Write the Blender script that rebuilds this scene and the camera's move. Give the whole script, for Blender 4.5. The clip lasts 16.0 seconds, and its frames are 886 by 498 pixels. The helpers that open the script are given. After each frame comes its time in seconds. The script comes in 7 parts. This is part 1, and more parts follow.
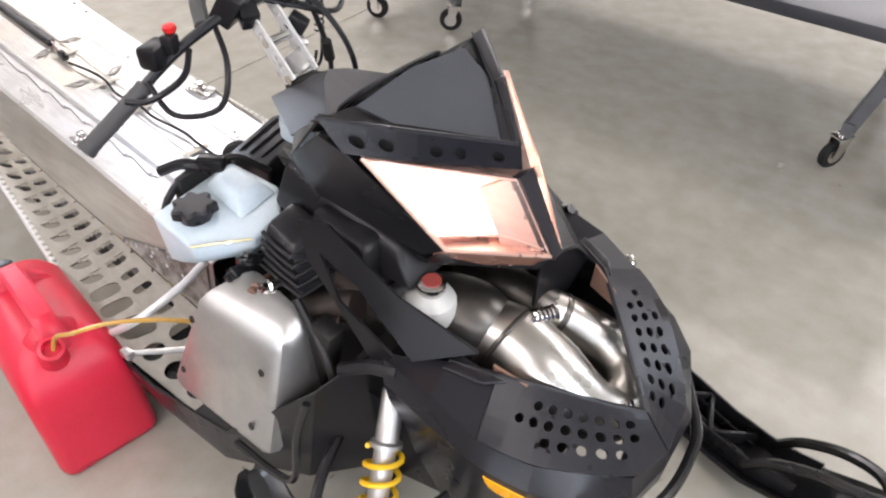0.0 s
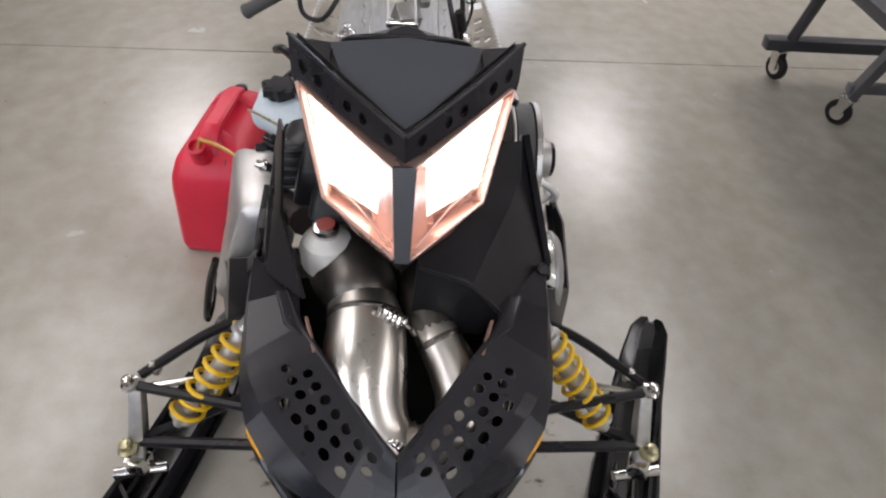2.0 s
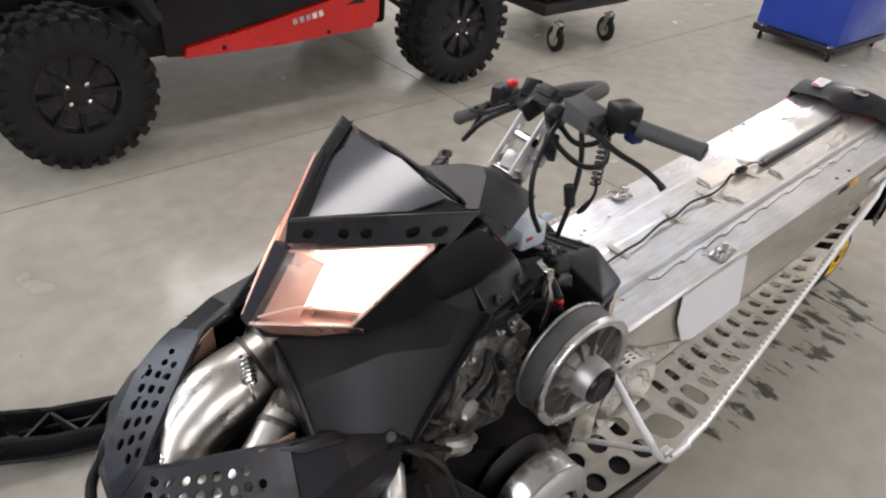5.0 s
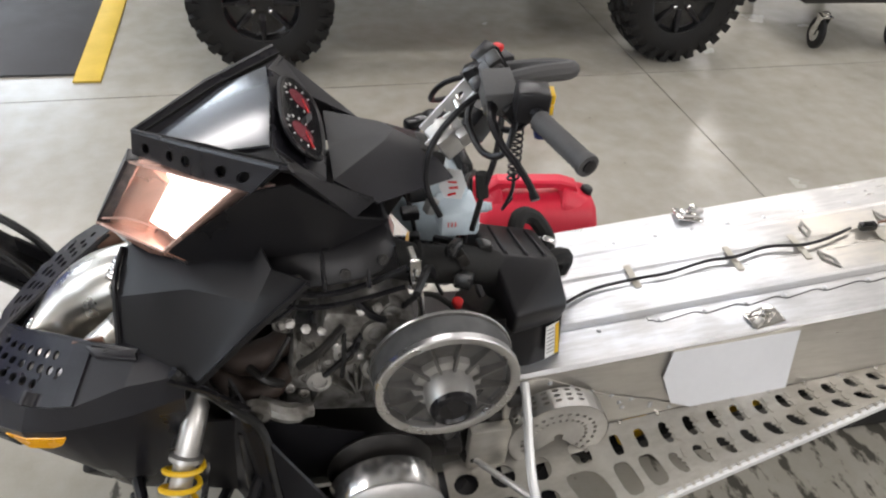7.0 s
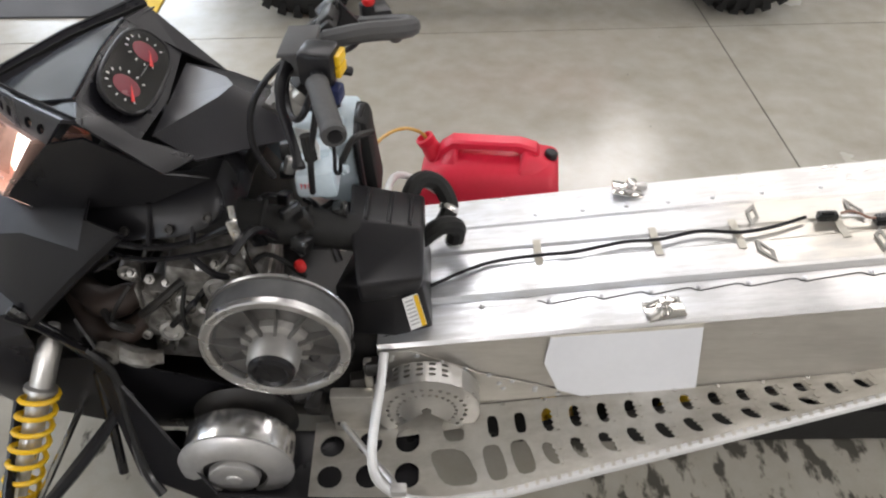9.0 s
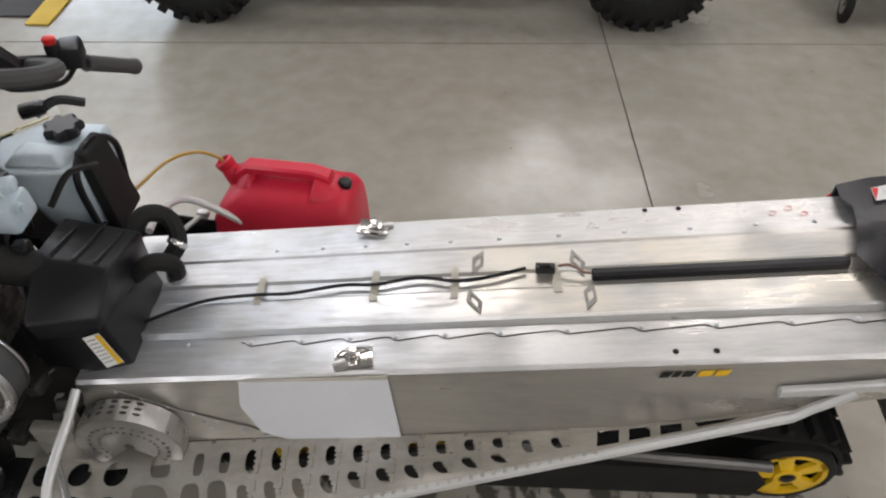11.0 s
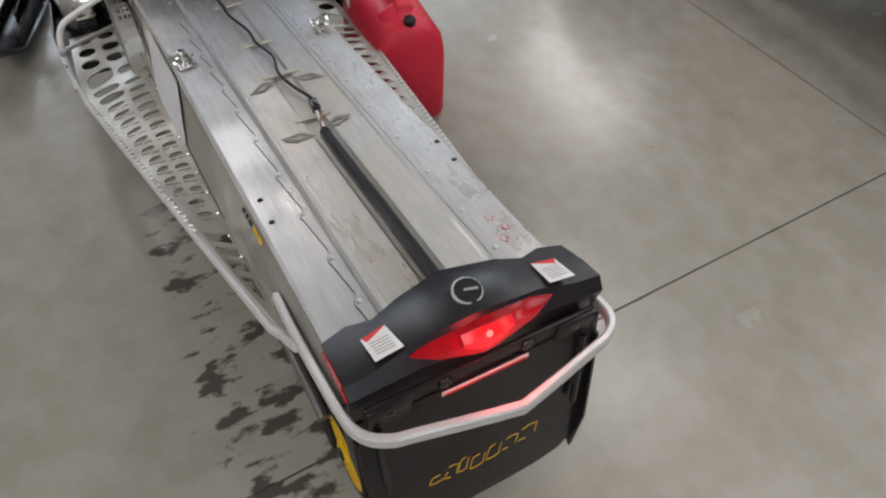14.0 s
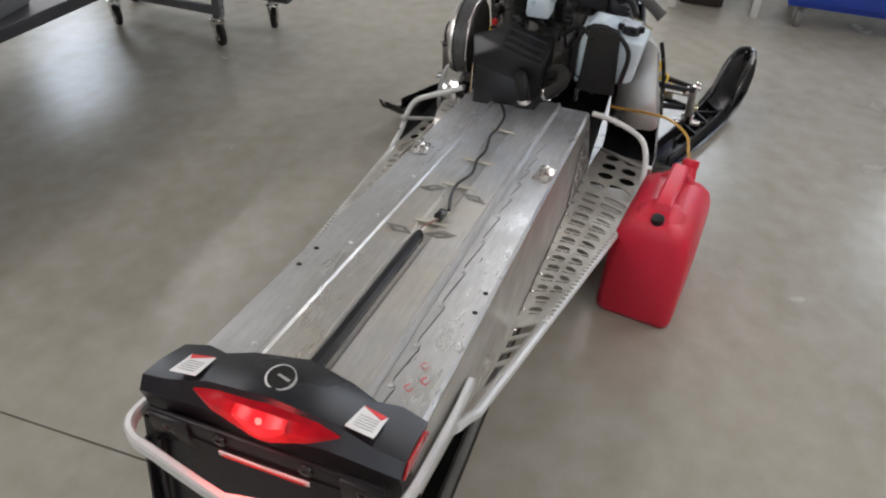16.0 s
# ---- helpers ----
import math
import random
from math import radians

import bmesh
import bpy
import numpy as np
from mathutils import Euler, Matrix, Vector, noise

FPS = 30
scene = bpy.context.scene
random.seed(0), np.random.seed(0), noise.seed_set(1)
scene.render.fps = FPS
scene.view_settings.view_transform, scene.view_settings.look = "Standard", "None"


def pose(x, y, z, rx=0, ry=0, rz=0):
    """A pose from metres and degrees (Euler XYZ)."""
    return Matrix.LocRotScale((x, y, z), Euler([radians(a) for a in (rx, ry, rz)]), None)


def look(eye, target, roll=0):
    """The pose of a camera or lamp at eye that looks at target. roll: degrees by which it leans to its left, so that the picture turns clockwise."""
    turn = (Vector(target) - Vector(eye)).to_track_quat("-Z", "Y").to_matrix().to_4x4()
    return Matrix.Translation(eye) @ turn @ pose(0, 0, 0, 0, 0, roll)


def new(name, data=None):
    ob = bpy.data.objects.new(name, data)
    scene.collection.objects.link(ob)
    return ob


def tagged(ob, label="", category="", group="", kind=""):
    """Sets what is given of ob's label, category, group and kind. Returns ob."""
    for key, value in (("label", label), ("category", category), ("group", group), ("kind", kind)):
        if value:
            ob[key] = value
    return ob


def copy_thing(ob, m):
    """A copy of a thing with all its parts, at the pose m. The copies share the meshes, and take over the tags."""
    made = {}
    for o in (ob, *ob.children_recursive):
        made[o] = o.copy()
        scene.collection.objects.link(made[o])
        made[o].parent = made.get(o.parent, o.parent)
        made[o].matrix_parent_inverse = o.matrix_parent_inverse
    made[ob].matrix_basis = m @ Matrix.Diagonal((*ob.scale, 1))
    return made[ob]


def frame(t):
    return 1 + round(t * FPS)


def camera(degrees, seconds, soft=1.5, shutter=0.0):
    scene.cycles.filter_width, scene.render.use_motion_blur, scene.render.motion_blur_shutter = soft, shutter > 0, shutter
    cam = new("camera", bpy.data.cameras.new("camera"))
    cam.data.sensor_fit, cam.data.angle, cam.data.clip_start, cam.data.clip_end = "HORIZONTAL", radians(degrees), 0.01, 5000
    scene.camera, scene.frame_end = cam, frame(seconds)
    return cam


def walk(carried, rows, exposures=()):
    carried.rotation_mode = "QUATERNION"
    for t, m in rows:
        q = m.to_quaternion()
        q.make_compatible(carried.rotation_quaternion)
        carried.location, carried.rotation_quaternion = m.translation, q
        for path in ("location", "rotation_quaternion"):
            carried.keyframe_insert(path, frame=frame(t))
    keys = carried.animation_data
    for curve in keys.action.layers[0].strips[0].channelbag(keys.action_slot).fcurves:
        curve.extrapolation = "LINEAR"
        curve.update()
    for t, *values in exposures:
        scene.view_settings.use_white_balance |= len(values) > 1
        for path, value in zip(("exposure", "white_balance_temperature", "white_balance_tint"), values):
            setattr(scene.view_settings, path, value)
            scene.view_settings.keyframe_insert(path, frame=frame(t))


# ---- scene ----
cam = camera(63.0, 16.0, 2.2)
PATH = [
    (0, (1.978, -0.907, 1.741), (1.006, 0.246, 0.427), 0.2),
    (0.5, (2.152, -0.737, 1.737), (0.965, 0.149, 0.393), 1.8),
    (1, (2.271, -0.49, 1.759), (0.96, 0.192, 0.412), 2.5),
    (1.5, (2.425, -0.245, 1.747), (0.971, 0.147, 0.431), 4.1),
    (2, (2.451, -0.015, 1.74), (0.962, 0.12, 0.412), 5.0),
    (2.5, (2.401, 0.238, 1.762), (0.937, 0.14, 0.403), 5.3),
    (3, (2.378, 0.595, 1.766), (0.989, 0.224, 0.375), 5.8),
    (3.5, (2.283, 0.743, 1.776), (0.978, 0.046, 0.431), 4.5),
    (4, (2.126, 0.851, 1.832), (0.813, -0.097, 0.657), 2.5),
    (4.2, (2.09, 0.896, 1.801), (0.782, -0.11, 0.672), 4.1),
    (6.3, (1.496, 1.108, 1.794), (0.817, -0.309, 0.558), 2.6),
    (6.5, (1.402, 1.124, 1.786), (0.772, -0.303, 0.534), 3.1),
    (7, (1.11, 1.248, 1.784), (0.71, -0.231, 0.499), 5.4),
    (7.5, (0.922, 1.271, 1.792), (0.727, -0.192, 0.442), 2.3),
    (8, (0.746, 1.205, 1.797), (0.616, -0.223, 0.403), 2.6),
    (8.2, (0.677, 1.209, 1.794), (0.566, -0.234, 0.413), 2.2),
    (10.3, (0.108, 1.29, 1.82), (0.209, -0.086, 0.373), -2.9),
    (10.5, (-0.004, 1.227, 1.829), (0.095, -0.156, 0.388), -2.7),
    (11, (-0.242, 1.13, 1.873), (-0.173, -0.269, 0.445), -0.3),
    (11.5, (-0.612, 1.136, 1.84), (-0.467, -0.225, 0.382), 1.6),
    (12, (-0.921, 1.046, 1.823), (-0.69, -0.233, 0.303), -2.1),
    (12.5, (-1.167, 0.916, 1.826), (-0.822, -0.353, 0.32), 1.5),
    (13, (-1.509, 0.838, 1.777), (-0.818, -0.258, 0.254), 1.8),
    (13.5, (-1.709, 0.694, 1.774), (-0.814, -0.216, 0.234), 1.6),
    (14, (-1.808, 0.428, 1.778), (-0.691, -0.248, 0.263), 3.3),
    (14.5, (-1.993, 0.183, 1.779), (-0.607, -0.108, 0.366), 1.1),
    (15, (-2.073, -0.051, 1.793), (-0.578, -0.013, 0.465), 0.2),
    (15.5, (-1.974, -0.256, 1.791), (-0.44, -0.02, 0.529), 2.2),
    (16, (-1.899, -0.512, 1.748), (-0.398, -0.022, 0.519), 3.1),
]
EXPO = [(0, 0.55), (0.5, 0.38), (1, 0.2), (1.5, -0.02), (2, -0.18), (2.5, -0.18), (3, -0.24), (4.2, -0.14), (6.3, 0.1), (7, 0.1), (8.2, 0.2), (10.3, -0.22), (11, -0.46), (11.5, -0.74), (12.5, -0.76), (13.5, -0.82), (14, -0.58), (14.5, -0.48), (16, -0.45)]
walk(cam, [(t, look(eye, target, roll)) for t, eye, target, roll in PATH], [(t, e, 6420, 19 if t < 4.5 else 15) for t, e in EXPO])

# ---- world ----
world = bpy.data.worlds.new("shop_air")
scene.world = world
world.use_nodes = True
world.node_tree.nodes["Background"].inputs["Color"].default_value = (0.75, 0.8, 0.85, 1)
world.node_tree.nodes["Background"].inputs["Strength"].default_value = 0.1

# ---- helpers for building ----
V = Vector
CURVE_N = 5


def part(name, bm, mat, parent=None, label="", smooth=35, category="", kind="", group=""):
    """Link a bmesh as one mesh object under a thing or a part."""
    bmesh.ops.recalc_face_normals(bm, faces=bm.faces)
    me = bpy.data.meshes.new(name)
    bm.to_mesh(me)
    bm.free()
    me.materials.append(mat)
    if smooth:
        me.polygons.foreach_set("use_smooth", [True] * len(me.polygons))
        me.set_sharp_from_angle(angle=radians(smooth))
    ob = new(name, me)
    if parent is not None:
        ob.parent = parent
    return tagged(ob, label, category, group, kind)


def thing(name, label, category, group=""):
    ob = new(name)
    ob.empty_display_size = 0.1
    return tagged(ob, label, category, group)


def share(name, me, m, parent):
    """A further piece on the same mesh."""
    ob = new(name, me)
    ob.parent = parent
    ob.matrix_basis = m
    return ob


def box(bm, c, s, rot=None, bev=0.0, seg=2):
    m = Matrix.Translation(c) @ (rot.to_4x4() if rot is not None else Matrix()) @ Matrix.Diagonal((*s, 1))
    vs = bmesh.ops.create_cube(bm, size=1, matrix=m)["verts"]
    if bev:
        es = list({e for v in vs for e in v.link_edges})
        bmesh.ops.bevel(bm, geom=es, offset=bev, segments=seg, affect="EDGES", profile=0.5)


def rz(a):
    return Matrix.Rotation(radians(a), 3, "Z")


def ry(a):
    return Matrix.Rotation(radians(a), 3, "Y")


def rx(a):
    return Matrix.Rotation(radians(a), 3, "X")


def hexa(bm, lo, hi, bev=0.0):
    """A block from four lower and four upper corners."""
    a = [bm.verts.new(p) for p in lo]
    b = [bm.verts.new(p) for p in hi]
    fs = [bm.faces.new(a[::-1]), bm.faces.new(b)]
    n = len(a)
    for i in range(n):
        fs.append(bm.faces.new((a[i], a[(i + 1) % n], b[(i + 1) % n], b[i])))
    if bev:
        es = list({e for f in fs for e in f.edges})
        bmesh.ops.bevel(bm, geom=es, offset=bev, segments=2, affect="EDGES", profile=0.5)


def frame_of(d):
    d = V(d).normalized()
    u = d.orthogonal().normalized()
    return d, u, d.cross(u)


def ring(bm, c, u, w, r, seg, rw=None):
    rw = r if rw is None else rw
    return [bm.verts.new(V(c) + u * (r * math.cos(2 * math.pi * i / seg)) + w * (rw * math.sin(2 * math.pi * i / seg))) for i in range(seg)]


def skin(bm, rings, cap=True):
    for a, b in zip(rings, rings[1:]):
        n = len(a)
        for i in range(n):
            bm.faces.new((a[i], a[(i + 1) % n], b[(i + 1) % n], b[i]))
    if cap:
        bm.faces.new(rings[0][::-1])
        bm.faces.new(rings[-1])


def lathe(bm, o, axis, prof, seg=24, cap=True):
    """A turned form: prof is a row of (distance along the axis, radius)."""
    d, u, w = frame_of(axis)
    skin(bm, [ring(bm, V(o) + d * a, u, w, max(r, 1e-4), seg) for a, r in prof], cap)


def cyl(bm, p0, p1, r0, r1=None, seg=14, cap=True):
    d, u, w = frame_of(V(p1) - V(p0))
    skin(bm, [ring(bm, p0, u, w, r0, seg), ring(bm, p1, u, w, r0 if r1 is None else r1, seg)], cap)


def glide(pts, n=CURVE_N):
    """A smooth line through the points."""
    p = [V(q) for q in pts]
    if len(p) < 3:
        return p
    p = [p[0] * 2 - p[1]] + p + [p[-1] * 2 - p[-2]]
    out = []
    for i in range(1, len(p) - 2):
        a, b, c, d = p[i - 1:i + 3]
        for k in range(n):
            t = k / n
            out.append(0.5 * (2 * b + (c - a) * t + (2 * a - 5 * b + 4 * c - d) * t * t + (3 * b - a - 3 * c + d) * t ** 3))
    return out + [p[-2]]


def tube(bm, pts, r, seg=8, n=CURVE_N, smooth=True, flat=1.0):
    line = glide(pts, n) if smooth else [V(q) for q in pts]
    rings, u = [], None
    for i, q in enumerate(line):
        d = (line[min(i + 1, len(line) - 1)] - line[max(i - 1, 0)]).normalized()
        u = d.orthogonal() if u is None else u - d * u.dot(d)
        u.normalize()
        rr = r[min(int(i / (len(line) - 1) * (len(r) - 1) + 0.5), len(r) - 1)] if isinstance(r, (list, tuple)) else r
        rings.append(ring(bm, q, u, d.cross(u), rr, seg, rr * flat))
    skin(bm, rings)


def coil(bm, p0, p1, R, r, turns, seg=6, per=14):
    d, u, w = frame_of(V(p1) - V(p0))
    L = (V(p1) - V(p0)).length
    n = int(turns * per)
    tube(bm, [V(p0) + d * (L * i / n) + u * (R * math.cos(2 * math.pi * i / per)) + w * (R * math.sin(2 * math.pi * i / per)) for i in range(n + 1)], r, seg, smooth=False)


def prism(bm, pts, off):
    a = [bm.verts.new(V(p)) for p in pts]
    b = [bm.verts.new(V(p) + V(off)) for p in pts]
    bm.faces.new(a[::-1])
    bm.faces.new(b)
    n = len(a)
    for i in range(n):
        bm.faces.new((a[i], a[(i + 1) % n], b[(i + 1) % n], b[i]))


def shell(bm, pts, faces, thick, bev=0.0):
    """Sheets of the given thickness over shared points."""
    vs = [bm.verts.new(V(p)) for p in pts]
    fs = [bm.faces.new([vs[i] for i in f]) for f in faces]
    bmesh.ops.recalc_face_normals(bm, faces=fs)
    if bev:
        es = [e for e in {e for f in fs for e in f.edges} if len(e.link_faces) == 2]
        got = bmesh.ops.bevel(bm, geom=es, offset=bev, segments=2, affect="EDGES", profile=0.5)
        fs = [f for f in bm.faces if f.is_valid and any(v in set(got["verts"]) for v in f.verts) or f in fs and f.is_valid]
        fs = [f for f in dict.fromkeys(fs) if f.is_valid]
    bmesh.ops.solidify(bm, geom=fs, thickness=thick)


def hull(bm, pts, bev=0.0):
    """A closed convex block round the points."""
    vs = [bm.verts.new(V(p)) for p in pts]
    got = bmesh.ops.convex_hull(bm, input=vs)
    bmesh.ops.delete(bm, geom=[e for e in got["geom_interior"] if isinstance(e, bmesh.types.BMVert)], context="VERTS")
    bmesh.ops.dissolve_limit(bm, angle_limit=radians(6), verts=bm.verts, edges=bm.edges)
    if bev:
        bmesh.ops.bevel(bm, geom=list(bm.edges), offset=bev, segments=3, affect="EDGES", profile=0.5)


def bil(q, u, v):
    a, b, c, d = q
    return a * ((1 - u) * (1 - v)) + b * (u * (1 - v)) + c * (u * v) + d * ((1 - u) * v)


def holed(bm, quad, us, vs, hole, thick, seg=12):
    """A sheet over four corners, cut into cells; hole(i, j) gives the cut-out's outline in the cell (0 to 1), or None."""
    q = [V(p) for p in quad]
    nrm = (q[1] - q[0]).cross(q[3] - q[0]).normalized() * thick
    for i in range(len(us) - 1):
        for j in range(len(vs) - 1):
            def at(a, b):
                return bil(q, us[i] + (us[i + 1] - us[i]) * a, vs[j] + (vs[j + 1] - vs[j]) * b)
            h = hole(i, j)
            if h is None:
                prism(bm, [at(0, 0), at(1, 0), at(1, 1), at(0, 1)], nrm)
                continue
            n = len(h)
            rim = []
            for a, b in h:
                da, db = a - 0.5, b - 0.5
                k = 0.5 / max(abs(da), abs(db), 1e-6)
                rim.append((0.5 + da * k, 0.5 + db * k))
            for k in range(n):
                p, p2, r1, r2 = h[k], h[(k + 1) % n], rim[k], rim[(k + 1) % n]
                cor = []
                if abs(r1[0] - r2[0]) > 1e-6 and abs(r1[1] - r2[1]) > 1e-6:
                    cor = [(round(max(0, min(1, r1[0] if abs(r1[0] - 0.5) > 0.4999 else r2[0]))), round(max(0, min(1, r1[1] if abs(r1[1] - 0.5) > 0.4999 else r2[1]))))]
                prism(bm, [at(*p)] + [at(*r1)] + [at(*c) for c in cor] + [at(*r2)] + [at(*p2)], nrm)


def disc(r=0.32, n=10, ax=1.0, ay=1.0, ph=0.0):
    return [(0.5 + r * ax * math.cos(2 * math.pi * k / n + ph), 0.5 + r * ay * math.sin(2 * math.pi * k / n + ph)) for k in range(n)]


def steps(n, a=0.0, b=1.0):
    return [a + (b - a) * i / n for i in range(n + 1)]


# ---- materials ----
def mat(name, col, rough=0.5, metal=0.0, col2=None, scale=6.0, fine=80.0, bump=0.05, rvar=0.1, spec=0.5, stretch=None, rnd=0.0, detail=5.0, emit=None, coat=0.0, trans=0.0, lo=0.35, hi=0.7):
    """A surface with variation at two scales and fine relief."""
    m = bpy.data.materials.new(name)
    m.use_nodes = True
    N, L = m.node_tree.nodes, m.node_tree.links
    b = N["Principled BSDF"]
    co = N.new("ShaderNodeTexCoord")
    mp = N.new("ShaderNodeMapping")
    mp.inputs["Scale"].default_value = stretch or (1, 1, 1)
    L.new(co.outputs["Object"], mp.inputs["Vector"])
    n1, n2 = N.new("ShaderNodeTexNoise"), N.new("ShaderNodeTexNoise")
    n1.inputs["Scale"].default_value, n1.inputs["Detail"].default_value = scale, detail
    n2.inputs["Scale"].default_value, n2.inputs["Detail"].default_value = fine, 3
    for n in (n1, n2):
        L.new(mp.outputs[0], n.inputs["Vector"])
    c2 = col2 or tuple(c * 0.72 for c in col)
    mix = N.new("ShaderNodeMix")
    mix.data_type = "RGBA"
    mix.inputs["A"].default_value, mix.inputs["B"].default_value = (*col, 1), (*c2, 1)
    ramp = N.new("ShaderNodeMapRange")
    ramp.inputs["From Min"].default_value, ramp.inputs["From Max"].default_value = lo, hi
    L.new(n1.outputs["Fac"], ramp.inputs["Value"])
    add = N.new("ShaderNodeMath")
    add.operation = "MULTIPLY_ADD"
    add.inputs[1].default_value = 0.5
    L.new(n2.outputs["Fac"], add.inputs[0])
    half = N.new("ShaderNodeMath")
    half.operation = "MULTIPLY_ADD"
    half.inputs[1].default_value, half.inputs[2].default_value = 0.75, -0.12
    L.new(ramp.outputs[0], half.inputs[0])
    L.new(half.outputs[0], add.inputs[2])
    add.use_clamp = True
    L.new(add.outputs[0], mix.inputs["Factor"])
    L.new(mix.outputs["Result"], b.inputs["Base Color"])
    rr = N.new("ShaderNodeMapRange")
    rr.inputs["To Min"].default_value, rr.inputs["To Max"].default_value = max(0.03, rough - rvar), min(1, rough + rvar)
    L.new(n1.outputs["Fac"], rr.inputs["Value"])
    rr.inputs["From Min"].default_value, rr.inputs["From Max"].default_value = 0.3, 0.7
    L.new(rr.outputs[0], b.inputs["Roughness"])
    b.inputs["Metallic"].default_value = metal
    b.inputs["Specular IOR Level"].default_value = spec
    b.inputs["Coat Weight"].default_value = coat
    b.inputs["Transmission Weight"].default_value = trans
    if bump:
        bp = N.new("ShaderNodeBump")
        bp.inputs["Strength"].default_value, bp.inputs["Distance"].default_value = bump, 0.002
        L.new(n2.outputs["Fac"], bp.inputs["Height"])
        L.new(bp.outputs[0], b.inputs["Normal"])
    if emit:
        b.inputs["Emission Color"].default_value, b.inputs["Emission Strength"].default_value = (*emit[0], 1), emit[1]
    return m


def glow(name, col, strength):
    m = bpy.data.materials.new(name)
    m.use_nodes = True
    N, L = m.node_tree.nodes, m.node_tree.links
    e = N.new("ShaderNodeEmission")
    e.inputs["Color"].default_value, e.inputs["Strength"].default_value = (*col, 1), strength
    L.new(e.outputs[0], N["Material Output"].inputs["Surface"])
    return m


def clear(name, col, gloss=0.1, rough=0.05):
    """Thin clear plastic: it lets light through and has a gloss."""
    m = bpy.data.materials.new(name)
    m.use_nodes = True
    N, L = m.node_tree.nodes, m.node_tree.links
    t, g, x = N.new("ShaderNodeBsdfTransparent"), N.new("ShaderNodeBsdfGlossy"), N.new("ShaderNodeMixShader")
    t.inputs["Color"].default_value = (*col, 1)
    g.inputs["Roughness"].default_value = rough
    x.inputs["Fac"].default_value = gloss
    L.new(t.outputs[0], x.inputs[1])
    L.new(g.outputs[0], x.inputs[2])
    L.new(x.outputs[0], N["Material Output"].inputs["Surface"])
    return m


def concrete():
    """Polished slab: mottled, speckled, scuffed, with wet patches and painted shade beside the track."""
    m = mat("polished_concrete", (0.345, 0.322, 0.272), 0.24, 0, (0.245, 0.23, 0.187), 2.3, 130, 0.05, 0.035, 0.55, detail=5, lo=0.2, hi=0.8)
    N, L = m.node_tree.nodes, m.node_tree.links
    b = N["Principled BSDF"]
    co = [n for n in N if n.bl_idname == "ShaderNodeTexCoord"][0]
    base = b.inputs["Base Color"].links[0].from_socket
    rough = b.inputs["Roughness"].links[0].from_socket
    # pale mineral speckle and trowel clouds
    n3 = N.new("ShaderNodeTexNoise")
    n3.inputs["Scale"].default_value, n3.inputs["Detail"].default_value = 9, 8
    L.new(co.outputs["Object"], n3.inputs["Vector"])
    m3 = N.new("ShaderNodeMapRange")
    m3.inputs["From Min"].default_value, m3.inputs["From Max"].default_value, m3.inputs["To Max"].default_value = 0.25, 0.85, 0.75
    L.new(n3.outputs["Fac"], m3.inputs["Value"])
    x3 = N.new("ShaderNodeMix")
    x3.data_type = "RGBA"
    x3.inputs["B"].default_value = (0.42, 0.4, 0.355, 1)
    L.new(base, x3.inputs["A"])
    L.new(m3.outputs[0], x3.inputs["Factor"])
    # small dark specks
    v = N.new("ShaderNodeTexVoronoi")
    v.inputs["Scale"].default_value = 5.0
    L.new(co.outputs["Object"], v.inputs["Vector"])
    mv = N.new("ShaderNodeMapRange")
    mv.inputs["From Min"].default_value, mv.inputs["From Max"].default_value, mv.inputs["To Min"].default_value, mv.inputs["To Max"].default_value = 0.012, 0.032, 0.6, 0.0
    L.new(v.outputs["Distance"], mv.inputs["Value"])
    xv = N.new("ShaderNodeMix")
    xv.data_type = "RGBA"
    xv.inputs["B"].default_value = (0.09, 0.085, 0.075, 1)
    L.new(x3.outputs["Result"], xv.inputs["A"])
    L.new(mv.outputs[0], xv.inputs["Factor"])
    # wet spots, darkened for the sled's shade too: noise, kept to the strip where the track dripped
    mp = N.new("ShaderNodeMapping")
    mp.inputs["Scale"].default_value = (1.5, 0.72, 1)
    L.new(co.outputs["Object"], mp.inputs["Vector"])
    nw = N.new("ShaderNodeTexNoise")
    nw.inputs["Scale"].default_value, nw.inputs["Detail"].default_value, nw.inputs["Roughness"].default_value = 11.0, 4.5, 0.55
    L.new(mp.outputs[0], nw.inputs["Vector"])
    sep = N.new("ShaderNodeSeparateXYZ")
    L.new(co.outputs["Object"], sep.inputs[0])

    def hump(sock, mid, half, soft):
        s = N.new("ShaderNodeMath")
        s.operation = "SUBTRACT"
        L.new(sock, s.inputs[0])
        s.inputs[1].default_value = mid
        a = N.new("ShaderNodeMath")
        a.operation = "ABSOLUTE"
        L.new(s.outputs[0], a.inputs[0])
        r = N.new("ShaderNodeMapRange")
        r.inputs["From Min"].default_value, r.inputs["From Max"].default_value = half, half + soft
        r.inputs["To Min"].default_value, r.inputs["To Max"].default_value = 1, 0
        L.new(a.outputs[0], r.inputs["Value"])
        return r.outputs[0]
    hx, hy = hump(sep.outputs["X"], -0.52, 0.62, 0.3), hump(sep.outputs["Y"], 0.29, 0.15, 0.18)
    ux, uy = hump(sep.outputs["X"], 1.35, 0.25, 0.5), hump(sep.outputs["Y"], 0.0, 0.4, 0.5)
    mm = N.new("ShaderNodeMath")
    mm.operation = "MULTIPLY"
    L.new(hx, mm.inputs[0])
    L.new(hy, mm.inputs[1])
    m2 = N.new("ShaderNodeMath")
    m2.operation = "MULTIPLY"
    L.new(ux, m2.inputs[0])
    L.new(uy, m2.inputs[1])
    nose_drip = N.new("ShaderNodeMath")
    nose_drip.operation = "MULTIPLY_ADD"
